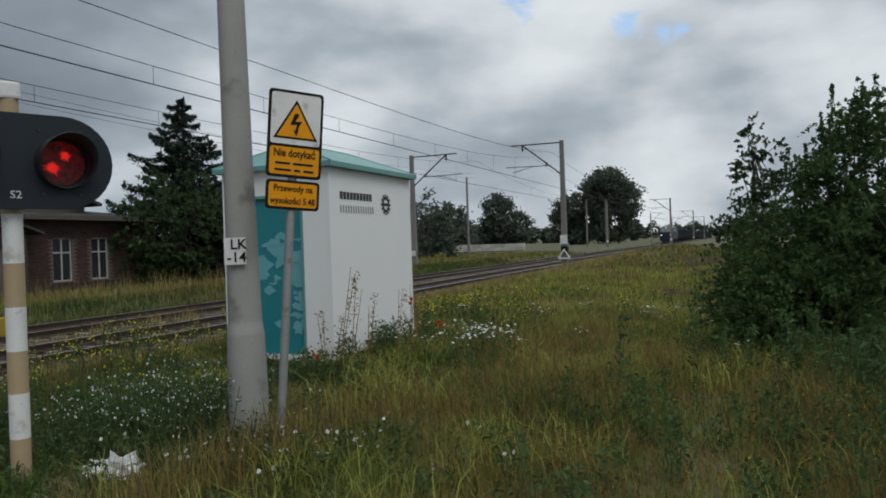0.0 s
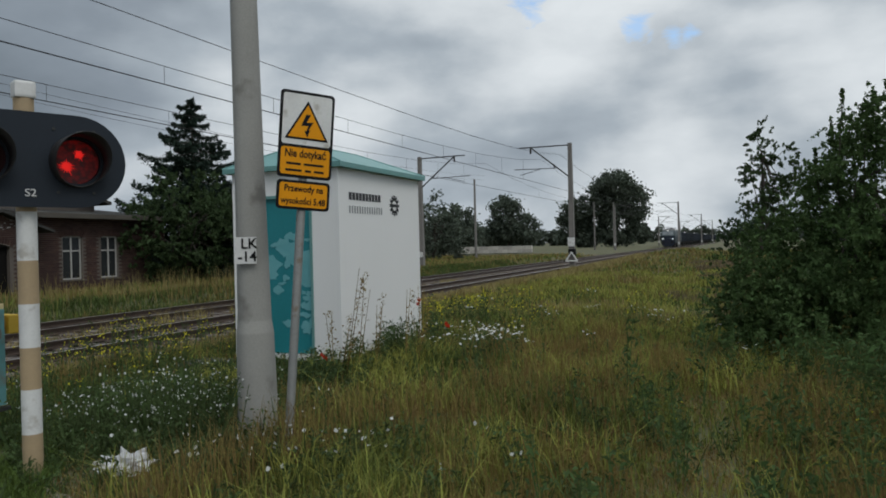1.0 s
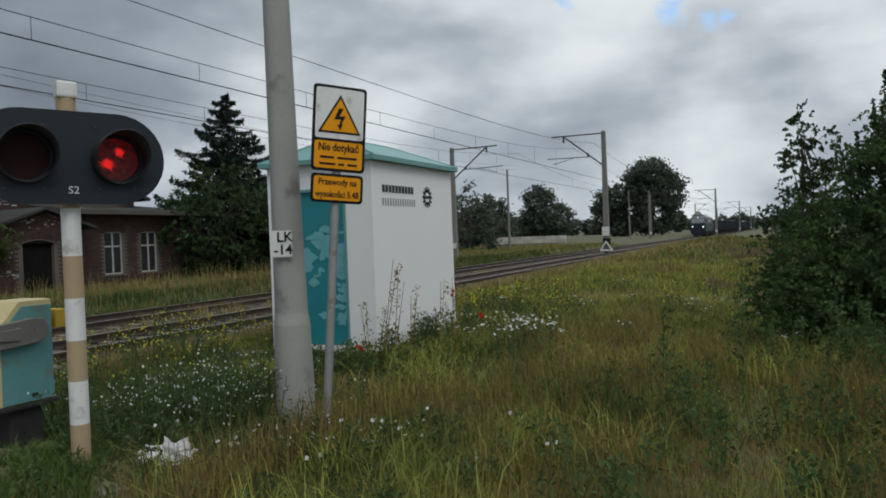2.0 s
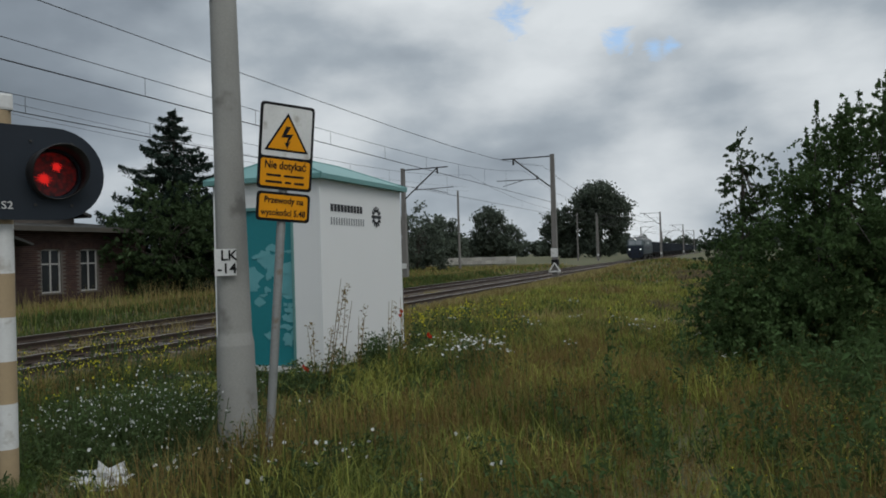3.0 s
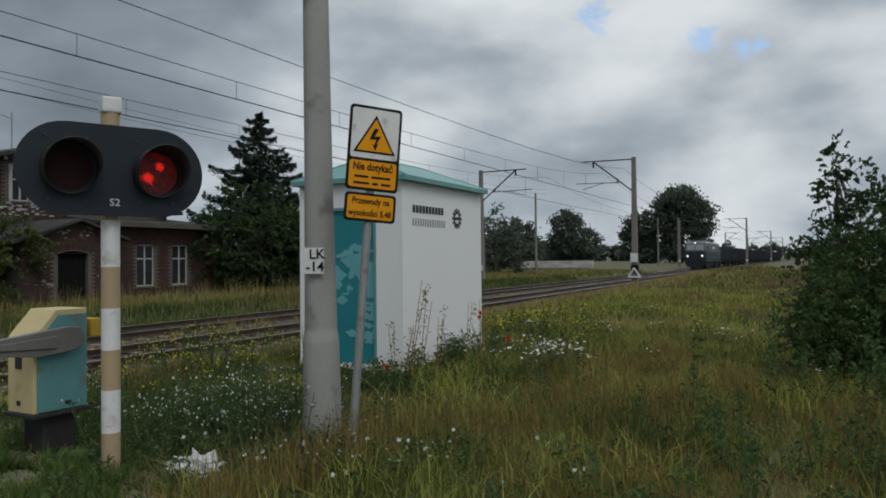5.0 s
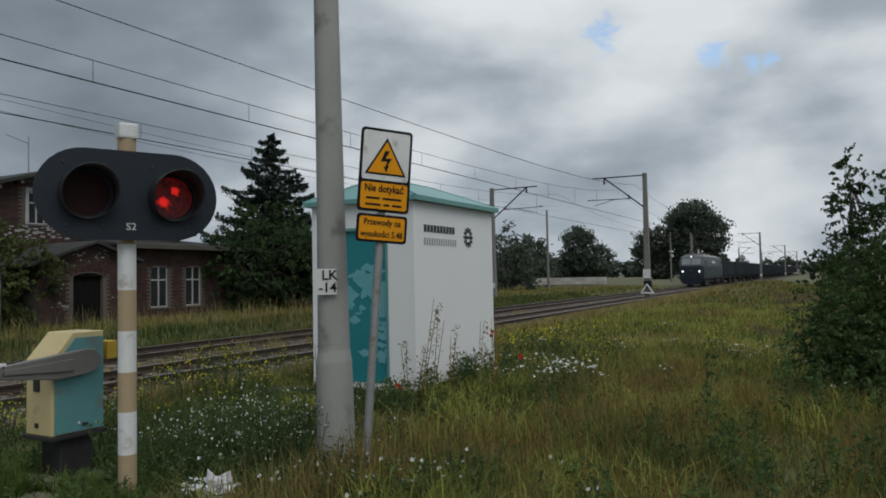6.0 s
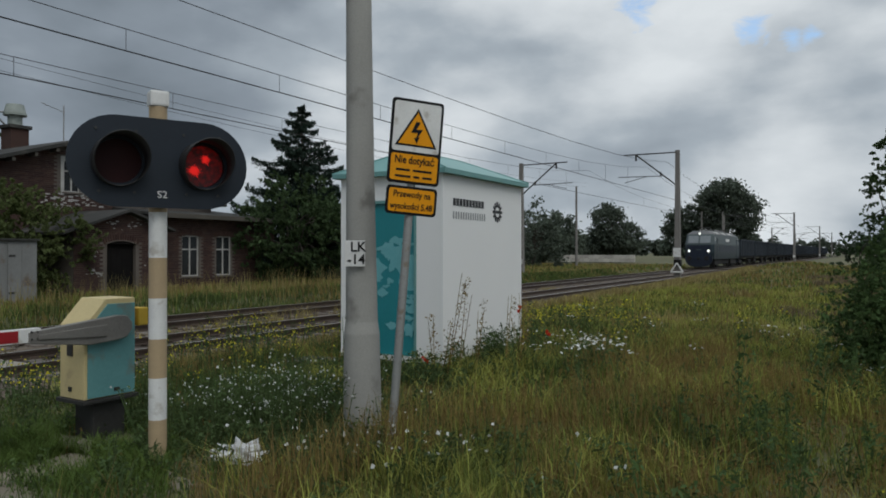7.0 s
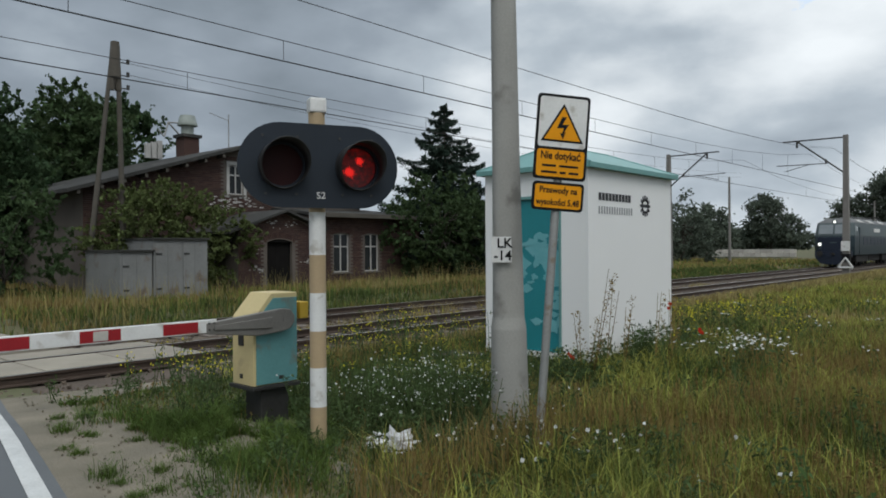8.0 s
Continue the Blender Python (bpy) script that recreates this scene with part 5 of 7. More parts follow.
    for a, b in ((yr, y0 - 0.75), (yr, y1 + 0.5)):
        k = (zr - ze) / (yr - y0)
        z0, z1 = zr, zr - k * abs(b - a)
        bm = bmesh.new()
        lo = [bm.verts.new((xx, yy, zz)) for xx in (X + 0.55, -38.4) for yy, zz in ((a, z0), (b, z1), (b, z1 + 0.14), (a, z0 + 0.14))]
        for f in ((0, 1, 2, 3), (7, 6, 5, 4), (0, 4, 5, 1), (1, 5, 6, 2), (2, 6, 7, 3), (3, 7, 4, 0)):
            bm.faces.new([lo[i] for i in f])
        bmesh.ops.recalc_face_normals(bm, faces=bm.faces)
        roof = part("main_roof", bm, ROOFFELT, ob, "grey weathered felt roof")
    for k in range(8):
        y = y0 - 0.4 + 0.85 * k
        z = top(y) if y > y0 else ze - 0.1
        part("rafter_end", boxed(X, X + 0.5, y, y + 0.12, z - 0.16, z - 0.02), TIMBER, ob)
    ch = part("chimney", boxed(-33.6, -32.8, 17.6, 18.4, 5.6, 7.25, 0.01), BRICKI, ob, "brick chimney")
    part("cap", boxed(-33.7, -32.7, 17.5, 18.5, 7.25, 7.4, 0.01), ROOFFELT, ch)
    bm = tube(tube(tube(bmesh.new(), (-33.2, 18.0, 7.4), (-33.2, 18.0, 7.85), 0.3, n=14), (-33.2, 18.0, 7.85), (-33.2, 18.0, 7.95), 0.48, n=16), (-33.2, 18.0, 7.95), (-33.2, 18.0, 8.35), 0.46, 0.36, n=16)
    part("cowl", bm, shader("grey_green_cowl", (0.30, 0.33, 0.30), rough=0.6), ch, "pale grey ventilator cowl")
    bm = bmesh.new()
    for a, b in (((17.55, 7.4), (17.0, 7.9)), ((17.0, 7.9), (17.5, 7.95)), ((17.0, 7.9), (16.8, 7.2)), ((16.8, 7.2), (16.5, 7.5))):
        tube(bm, (-33.2, *a), (-33.2, *b), 0.04, n=6)
    part("bracket", bm, GALV, ch)
    part("antenna", tube(tube(bmesh.new(), (-30.5, 18.6, 6.0), (-30.5, 18.6, 8.15), 0.025, n=6), (-30.5, 17.6, 8.1), (-30.5, 18.6, 7.85), 0.015, n=5), GALV, ob, "thin roof antenna")
    # light metal flue frame behind the ridge
    bm = bmesh.new()
    for y in (16.2, 16.5, 16.8):
        box(bm, -34.0, -33.8, y, y + 0.22, 6.2, 6.9 + 0.3 * (y - 16.2), 0.01)
    part("flue_boxes", bm, WINWHITE, ob, "pale metal flue boxes")


station_house()


def sheds():
    def one(y0, y1, z1, doors, lab):
        ob = thing("tin_shed", pose(-23.0, y0, 0.05), lab, "shed", "tin sheds")
        w = y1 - y0
        part("body", boxed(-2.6, 0, 0, w, -0.2, z1, 0.01), SHEDGREY, ob)
        for k in range(doors):
            a, b = w * k / doors + 0.06, w * (k + 1) / doors - 0.04
            d = part("door", boxed(0.004, 0.03, a, b, 0.05, z1 - 0.1, 0.006), SHEDGREY, ob, "grey sheet door")
            for hz in (0.4, z1 - 0.5):
                part("hinge", boxed(0.03, 0.045, a + 0.02, a + 0.22, hz, hz + 0.06), DARKSTEEL, d)
            part("stiffener", boxed(0.03, 0.042, (a + b) / 2 - 0.02, (a + b) / 2 + 0.02, 0.08, z1 - 0.14), SHEDGREY, d)
        part("roof_edge", boxed(-2.65, 0.1, -0.05, w + 0.05, z1, z1 + 0.06, 0.008), ROOFFELT, ob, "dark roof edge")

    one(10.0, 11.06, 1.66, 1, "low grey tin shed among tall weeds")
    one(11.1, 13.05, 2.05, 2, "grey tin shed with two sheet doors")


sheds()


def line_pole():
    ob = thing("telegraph_pole", pose(-25.85, 11.15, -0.25) @ Matrix.Scale(1.144, 4), "weathered A-shaped concrete and timber line pole", "pole")
    part("leg", tube(bmesh.new(), (0, 0.28, -0.3), (0, 0.1, 8.1), 0.105, 0.07, n=8), TIMBER, ob)
    part("strut_leg", tube(bmesh.new(), (0, -1.0, -0.3), (0, -0.1, 7.6), 0.1, 0.065, n=8), TIMBER, ob)
    part("head", tube(tube(tube(bmesh.new(), (0, -0.1, 6.7), (0, -0.06, 7.3), 0.1, 0.12, n=8), (0, 0.12, 6.7), (0, 0.07, 7.3), 0.1, 0.13, n=8), (0, 0.0, 7.1), (0, 0.02, 8.2), 0.2, 0.13, n=10), TIMBER, ob)
    part("cross_tie", tube(bmesh.new(), (0, -0.62, 2.9), (0, 0.23, 2.9), 0.035, n=6), TIMBER, ob)
    for z in (7.6, 7.2, 6.8):
        part("insulator", tube(tube(bmesh.new(), (0, 0.2, z), (0, 0.45, z), 0.02, n=6), (0, 0.42, z - 0.02), (0, 0.42, z + 0.12), 0.05, n=8), DARKSTEEL, ob)
    # low wires that leave the pole along the line
    for k, z in enumerate((8.46, 8.04)):
        pts = [(-25.85, 11.6 + 62 * u, z + 0.8 * ((2 * u - 1) ** 2 - 1) + 0.6 * u) for u in (i / 20 for i in range(21))]
        tagged(part("telegraph_wire", path_tube(bmesh.new(), pts, 0.008), WIRE), "thin dark line wire between poles", "wire")


line_pole()


def far_posts():
    for x, y, h in ((-27.6, 75, 8.9), (-25.2, 131, 8.8), (-23.4, 141, 9.2)):
        ob = tagged(part("line_post", tube(bmesh.new(), (0, 0, -0.3), (0, 0, h), 0.16, 0.11, n=8), MASTMAT), "thin grey line post in the meadow", "pole", "line posts")
        ob.location = (x, y, 0)
    ob = thing("block_stack", pose(-34.3, 86, 0.55), "long pale stack of concrete blocks in the meadow", "stack")
    blk = None
    for k in range(16):
        for r in range(2):
            if blk is None:
                o = part("block", boxed(0, 0.6, 0, 0.5, 0, 0.42, 0.02), PALLET, ob)
                blk = o.data
            else:
                o = new("block", blk)
                o.parent = ob
            o.location = (0.63 * k, -0.03 * k, 0.43 * r)
    for x, y in ((-20.6, 26.0),):
        o = tagged(part("kilometre_post", boxed(-0.09, 0.09, -0.07, 0.07, -0.1, 0.8, 0.03), MASTMAT), "small grey concrete lineside post", "post")
        o.location = (x, y, 0)


far_posts()


# ---- vegetation ----
def quads_mesh(name, verts, material, index=None):
    """A mesh of separate four-cornered faces from an array of n x 4 x 3 corners; index: a material slot for each."""
    n = len(verts)
    me = bpy.data.meshes.new(name)
    me.vertices.add(4 * n)
    me.vertices.foreach_set("co", np.ascontiguousarray(verts, dtype=np.float32).ravel())
    me.loops.add(4 * n)
    me.loops.foreach_set("vertex_index", np.arange(4 * n, dtype=np.int32))
    me.polygons.add(n)
    me.polygons.foreach_set("loop_start", np.arange(0, 4 * n, 4, dtype=np.int32))
    me.polygons.foreach_set("loop_total", np.full(n, 4, dtype=np.int32))
    for m in material if isinstance(material, (list, tuple)) else [material]:
        me.materials.append(m)
    if index is not None:
        me.polygons.foreach_set("material_index", np.asarray(index, dtype=np.int32))
    me.update()
    me.validate()
    return me


def turned(n, rng, up=0.0):
    """n random pairs of leaf axes: along and across."""
    a = rng.normal(size=(n, 3))
    a[:, 2] += up
    a /= np.linalg.norm(a, axis=1)[:, None]
    b = rng.normal(size=(n, 3))
    b -= (b * a).sum(1)[:, None] * a
    b /= np.linalg.norm(b, axis=1)[:, None]
    return a, b


def leaves_at(points, length, width, rng, up=0.0):
    n = len(points)
    a, b = turned(n, rng, up)
    s = rng.uniform(0.6, 1.3, n)[:, None]
    L, W = a * length * s, b * width * s
    droop = np.array([0, 0, -0.25]) * length * s
    return np.stack([points - L * 0.5, points + W * 0.5, points + L * 0.5 + droop, points - W * 0.5], axis=1)


def crown_points(blobs, n, rng, clumps, spread, shell=0.55, twiggy=True):
    """Points in clumps that fill the outer part of some ellipsoids (centre, radii)."""
    weights = np.array([r[0] * r[1] + r[1] * r[2] for _, r in blobs])
    pick = rng.choice(len(blobs), clumps, p=weights / weights.sum())
    d = rng.normal(size=(clumps, 3))
    d /= np.linalg.norm(d, axis=1)[:, None]
    rad = shell + (1.03 - shell) * rng.random(clumps) ** 0.6
    c = np.array([blobs[k][0] for k in pick]) + d * np.array([blobs[k][1] for k in pick]) * rad[:, None]
    who = rng.integers(0, clumps, n)
    size = spread * rng.uniform(0.5, 1.3, clumps)
    if not twiggy:
        return c[who] + rng.normal(size=(n, 3)) * size[who][:, None] * np.array([1, 1, 0.75]), c
    # leaves stand along twigs that reach outwards and up from each clump
    twigs = max(clumps, n // 16)
    home = rng.integers(0, clumps, twigs)
    out = d[home] * 0.7 + rng.normal(size=(twigs, 3)) * 0.55 + np.array([0, 0, 0.35])
    out /= np.linalg.norm(out, axis=1)[:, None]
    root = c[home] + rng.normal(size=(twigs, 3)) * size[home][:, None] * 0.8
    on = rng.integers(0, twigs, n)
    u = rng.random(n)
    along = (u * size[home][on] * 2.3)[:, None] * out[on]
    along[:, 2] -= 0.5 * size[home][on] * u ** 2
    return root[on] + along + rng.normal(size=(n, 3)) * (0.2 * size[home][on] * (1.1 - 0.7 * u))[:, None], c


def limbs(bm, base, tips, trunk_top, r):
    rng = np.random.default_rng(len(tips))
    pts = [Vector(base)]
    for k in range(1, 6):
        u = k / 5
        pts.append(Vector(base).lerp(Vector(trunk_top), u) + Vector(rng.normal(0, r * 0.5, 3)) * (0.6 if k < 5 else 0))
    for k in range(5):
        tube(bm, pts[k], pts[k + 1], r * (1 - 0.15 * k), r * (1 - 0.15 * (k + 1)), n=7, caps=False)
    for tip in tips:
        start = pts[rng.integers(1, 6)]
        mid = start.lerp(Vector(tip), 0.5) + Vector((0, 0, r))
        tube(bm, start, mid, r * 0.35, r * 0.22, n=5, caps=False)
        tube(bm, mid, tip, r * 0.22, r * 0.06, n=5, caps=False)
    return bm


def tree(name, x, y, blobs, leaf, n, clumps, spread, size, label, category="tree", trunk=0.2, seed=1, group="", top=None, shell=0.55):
    """Blobs are given relative to the foot of the tree."""
    rng = np.random.default_rng(seed)
    ob = thing(name, pose(x, y, height(x, y) - 0.05), label, category, group)
    pts, c = crown_points(blobs, n, rng, clumps, spread, shell, leaf is not LEAF_HAZED)
    pts = pts[pts[:, 2] > 0.03]
    crown = new("crown", quads_mesh("crown", leaves_at(pts, size, size * 0.6, rng), leaf))
    crown.parent = ob
    tz = max(b[0][2] for b in blobs)
    bm = limbs(bmesh.new(), (0, 0, -0.2), [tuple(p) for p in c[rng.choice(len(c), min(26, len(c)), replace=False)]], (0.1 * tz * 0.2, 0.0, tz), trunk)
    part("trunk", bm, BARK, ob, "dark trunk and limbs")
    return ob


def spruce(x, y, h, r, label, seed=4):
    rng = np.random.default_rng(seed)
    ob = thing("spruce", pose(x, y, height(x, y)), label, "tree")
    part("trunk", tube(bmesh.new(), (0, 0, -0.2), (0, 0, h * 0.98), 0.2, 0.02, n=8), BARK, ob, "straight bark trunk")
    pts, dirs = [], []
    twigs = bmesh.new()
    z = 0.6
    while z < h - 0.15:
        u = 1 - z / h
        reach = r * u ** 0.8 * rng.uniform(0.85, 1.2)
        k = int(2 + 3 * u + rng.random())
        a0 = rng.uniform(0, 6.28)
        for i in range(k):
            a = a0 + 2 * math.pi * i / k + rng.normal(0, 0.2)
            L = reach * rng.uniform(0.6, 1.2) + 0.12
            m = int(90 + 520 * L / r)
            t = rng.random(m) ** 0.7
            drop = -0.42 * L * t + 0.34 * L * t ** 3
            side = rng.normal(0, 0.085 * (0.4 + L), m) * (1.15 - 0.85 * t)
            px = math.cos(a) * L * t - math.sin(a) * side
            py = math.sin(a) * L * t + math.cos(a) * side
            pz = z + drop - np.abs(rng.normal(0, 0.075 + 0.03 * L, m))
            pts.append(np.stack([px, py, pz], 1))
            tube(twigs, (0, 0, z), (math.cos(a) * L * 0.6, math.sin(a) * L * 0.6, z - 0.15 * L), 0.03, 0.01, n=4, caps=False)
        z += rng.uniform(0.13, 0.3)
    pts = np.concatenate(pts)
    crown = new("crown", quads_mesh("crown", leaves_at(pts, 0.26, 0.07, rng), NEEDLE))
    crown.parent = ob
    tagged(part("limb_whorl", twigs, BARK, ob), kind="stuff")


def woods():
    spruce(-26.6, 29.6, 9.6, 5.3, "tall dark spruce beside the brick house", 6)
    tree("broadleaf_tree", -24.4, 26.6, [((0, 0, 2.8), (2.5, 2.4, 2.5)), ((1.0, 2.2, 2.2), (2.2, 2.2, 2.3)), ((-0.8, -1.3, 2.0), (1.9, 1.6, 1.8))], LEAF_MID, 24000, 480, 0.22, 0.19, "dense green broadleaf tree beside the brick house", trunk=0.14, seed=12)
    tree("broadleaf_tree", -23.6, 31.5, [((0, 0, 2.2), (2.2, 2.6, 2.2))], LEAF_DARK, 7000, 220, 0.24, 0.2, "low dark green tree beyond the tracks", trunk=0.12, seed=13)
    tree("bush", -25.6, 13.2, [((0, 0, 2.2), (1.5, 2.1, 2.0)), ((0.5, 1.4, 2.0), (1.2, 1.4, 1.6)), ((0, -1.6, 2.0), (1.2, 1.5, 1.9))], LEAF_SPRAY, 18000, 360, 0.2, 0.16, "light green bush between tin sheds and house", "bush", 0.07, 14)
    tree("bush", -27.2, 8.0, [((0, 0, 1.9), (1.6, 2.0, 2.0)), ((0, -2.2, 2.0), (1.6, 2.0, 2.2))], LEAF_MID, 10000, 300, 0.22, 0.18, "green bush beside the tin shed", "bush", 0.08, 15)
    tree("broadleaf_tree", -45.0, 20.3, [((0, 0, 7.3), (2.4, 1.9, 3.7)), ((0, 2.6, 4.4), (2.6, 2.2, 2.6)), ((0, -2.4, 5.4), (2.6, 2.4, 3.4))], LEAF_DARK, 38000, 640, 0.34, 0.3, "tall dark broadleaf tree behind the house", trunk=0.3, seed=16)
    tree("broadleaf_tree", -40.5, 15.1, [((0, 0, 6.8), (2.2, 1.3, 3.6)), ((0, 1.7, 6.4), (2.0, 1.3, 3.5)), ((0, -1.8, 4.6), (2.4, 2.0, 3.2)), ((1, 0.5, 3.3), (2.4, 2.6, 3.0))], LEAF_MID, 38000, 640, 0.34, 0.29, "tall green broadleaf tree beyond the sheds", trunk=0.26, seed=17)
    tree("broadleaf_tree", -36.0, 10.0, [((0, 0, 4.9), (2.4, 1.9, 3.2)), ((1, -3.2, 4.4), (2.6, 2.4, 3.4)), ((1, 1.6, 2.8), (2.0, 1.8, 2.6))], LEAF_DARK, 30000, 560, 0.32, 0.27, "dark green broadleaf tree beside the road", trunk=0.22, seed=18)
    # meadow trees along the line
    tree("broadleaf_tree", -30.0, 69, [((0, 0, 3.6), (2.2, 2.2, 3.4)), ((1.6, 1, 2.2), (1.6, 1.6, 2.0))], LEAF_HAZED, 2600, 110, 0.36, 0.36, "thin dark tree in the meadow", trunk=0.16, seed=19)
    tree("broadleaf_tree", -37.6, 95, [((0, 0, 3.9), (2.7, 2.9, 3.3)), ((-2.3, 0, 2.7), (1.9, 2.0, 2.2)), ((1.6, 0, 2.4), (1.6, 1.8, 2.0))], LEAF_HAZED, 8000, 240, 0.44, 0.44, "rounded dark tree in the meadow", trunk=0.25, seed=20)
    tree("broadleaf_tree", -34.6, 110, [((-0.6, 0, 5.9), (2.3, 2.7, 3.5)), ((2.6, 0, 3.8), (1.9, 2.2, 2.7)), ((-2.5, 0, 3.1), (1.8, 2.2, 2.3)), ((0.6, 0, 2.6), (3.0, 2.4, 2.0))], LEAF_HAZED, 11000, 300, 0.46, 0.46, "broad dark tree in the meadow", trunk=0.3, seed=21)
    tree("broadleaf_tree", -44.0, 105, [((0, 0, 3.4), (3.4, 3.4, 3.0)), ((4, 0, 2.8), (2.6, 2.6, 2.4))], LEAF_HAZED, 6000, 200, 0.46, 0.46, "low dark tree in the meadow", trunk=0.25, seed=22)
    tree("pine", -40.5, 190, [((0, 0, 9.2), (4.2, 4.2, 4.2)), ((-2.5, 0, 6.0), (3.0, 3.0, 3.4)), ((1.5, 0, 4.0), (3.4, 3.4, 4.0))], LEAF_HAZED, 9000, 220, 0.75, 0.75, "dark tree of the grove beside the line", trunk=0.35, seed=23, group="grove")
    tree("pine", -30.5, 188, [((0, 0, 14.6), (5.4, 5.0, 4.9)), ((3.6, 0, 11.0), (4.6, 4.4, 5.2)), ((-3.4, 0, 11.5), (4.2, 4.2, 5.0)), ((0.5, 0, 6.0), (5.4, 4.4, 6.0))], LEAF_HAZED, 16000, 360, 0.85, 0.8, "tall dark dense tree of the grove beside the line", trunk=0.5, seed=24, group="grove")
    # birch and bushes on the near side
    tree("birch", 1.0, 62, [((0, 0, 8.2), (0.8, 0.8, 2.5)), ((-0.2, 0, 5.4), (1.1, 1.0, 2.8)), ((1.7, 0, 7.0), (0.9, 0.9, 2.0)), ((0.4, 0, 2.8), (1.6, 1.3, 2.6)), ((2.2, 0, 4.0), (1.4, 1.2, 2.6))], LEAF_MID, 8500, 260, 0.26, 0.25, "slender birch with hanging twigs", trunk=0.14, seed=25)
    tree("bush", -0.9, 70, [((0, 0, 1.5), (1.8, 1.8, 1.9)), ((2.0, 0, 1.8), (1.8, 1.8, 2.2))], LEAF_DARK, 4000, 130, 0.3, 0.27, "dark bush beside the birch", "bush", 0.08, 26)
    # large bush beside the path
    tree("large_bush", 1.2, 11.1, [((-1.2, -0.2, 0.62), (0.62, 0.8, 0.62)), ((-0.85, 0.1, 1.0), (0.75, 0.9, 0.85)), ((-0.3, 0.4, 1.35), (0.75, 1.0, 1.2)), ((0.25, 0.4, 2.1), (0.85, 1.0, 1.45)), ((1.1, 0.3, 2.4), (1.2, 1.2, 1.55)), ((2.4, 0.1, 2.2), (1.4, 1.3, 1.8)), ((-0.5, -0.9, 0.6), (0.9, 0.7, 0.65)), ((0.6, -0.9, 1.1), (1.2, 0.8, 1.1)), ((1.9, -1.0, 1.1), (1.2, 0.9, 1.2))], [LEAF_BUSH], 100000, 1900, 0.12, 0.066, "large unkempt green bush with upright shoots", "bush", 0.06, 27, shell=0.5)
    rng = np.random.default_rng(28)
    # upright shoots above the bush, part of it
    bush = [o for o in scene.objects if o.name.startswith("large_bush")][0]
    for sx, sz in ((-0.5, 2.6), (-0.38, 2.95), (-0.2, 3.7), (-0.08, 3.45), (0.12, 3.5), (0.3, 3.2), (0.5, 3.85), (0.62, 4.0), (0.8, 3.7), (1.05, 3.9), (1.4, 4.1), (1.9, 4.1), (2.5, 4.0)):
        pts, bm = [], bmesh.new()
        y = rng.uniform(-0.5, 0.8)
        z0 = sz - 1.3
        top = Vector((sx + rng.normal(0, 0.08), y, sz))
        tube(bm, (sx * 0.95, y, z0), top, 0.012, 0.003, n=5, caps=False)
        for k in range(190):
            u = rng.random() ** 0.8
            p = Vector((sx, y, z0)).lerp(top, u)
            pts.append(tuple(p + Vector(rng.normal(0, 0.06 * (1.15 - u), 3))))
        stem = part("shoot", bm, BARK, bush)
        o = new("foliage", quads_mesh("foliage", leaves_at(np.array(pts), 0.075, 0.04, rng, 0.3), LEAF_BUSH))
        o.parent = stem


woods()


def far_woods():
    rng = np.random.default_rng(31)
    pts = []
    for x0, x1, y, h, step in ((-105, 8, 560, 12, 7), (-180, -40, 330, 9, 6), (-330, -150, 420, 12, 9), (-150, -75, 210, 7, 5), (-75, -62, 150, 5, 4), (10, 160, 420, 12, 9), (14, 60, 160, 8, 5)):
        for x in np.arange(x0, x1, step):
            hh = h * rng.uniform(0.6, 1.15)
            n = 260
            c = np.array([x + rng.normal(0, 1), y + rng.normal(0, 6), hh * 0.5])
            d = rng.normal(size=(n, 3))
            d /= np.linalg.norm(d, axis=1)[:, None]
            pts.append(np.concatenate([c + d * np.array([step * 0.75, step * 0.6, hh * 0.5]) * rng.uniform(0.6, 1.0, (n, 1))]))
    pts = np.concatenate(pts)
    ob = new("far_woods", quads_mesh("far_woods", leaves_at(pts, 2.2, 1.6, rng), LEAF_HAZED))
    tagged(ob, "distant dark woodland along the horizon", "woods", kind="stuff")


far_woods()


def heights(x, y):
    return np.array([height(a, b) for a, b in zip(x, y)])


def field(n, r0, r1, rng, power=0.5):
    """Points of the open ground in the sector that lies ahead, denser near by."""
    a = rng.uniform(-16, 88, n)
    wide = rng.random(n) < 0.2
    a[wide] = np.where(rng.random(wide.sum()) < 0.5, rng.uniform(-75, -16, wide.sum()), rng.uniform(88, 150, wide.sum()))
    a = np.radians(a)
    r = r0 + (r1 - r0) * rng.random(n) ** (1 / power)
    return -0.2 - np.sin(a) * r, -0.4 + np.cos(a) * r


def rough(x, y, s, seed=0.0):
    return np.array([noise.noise(Vector((a * s, b * s, seed))) for a, b in zip(x, y)])


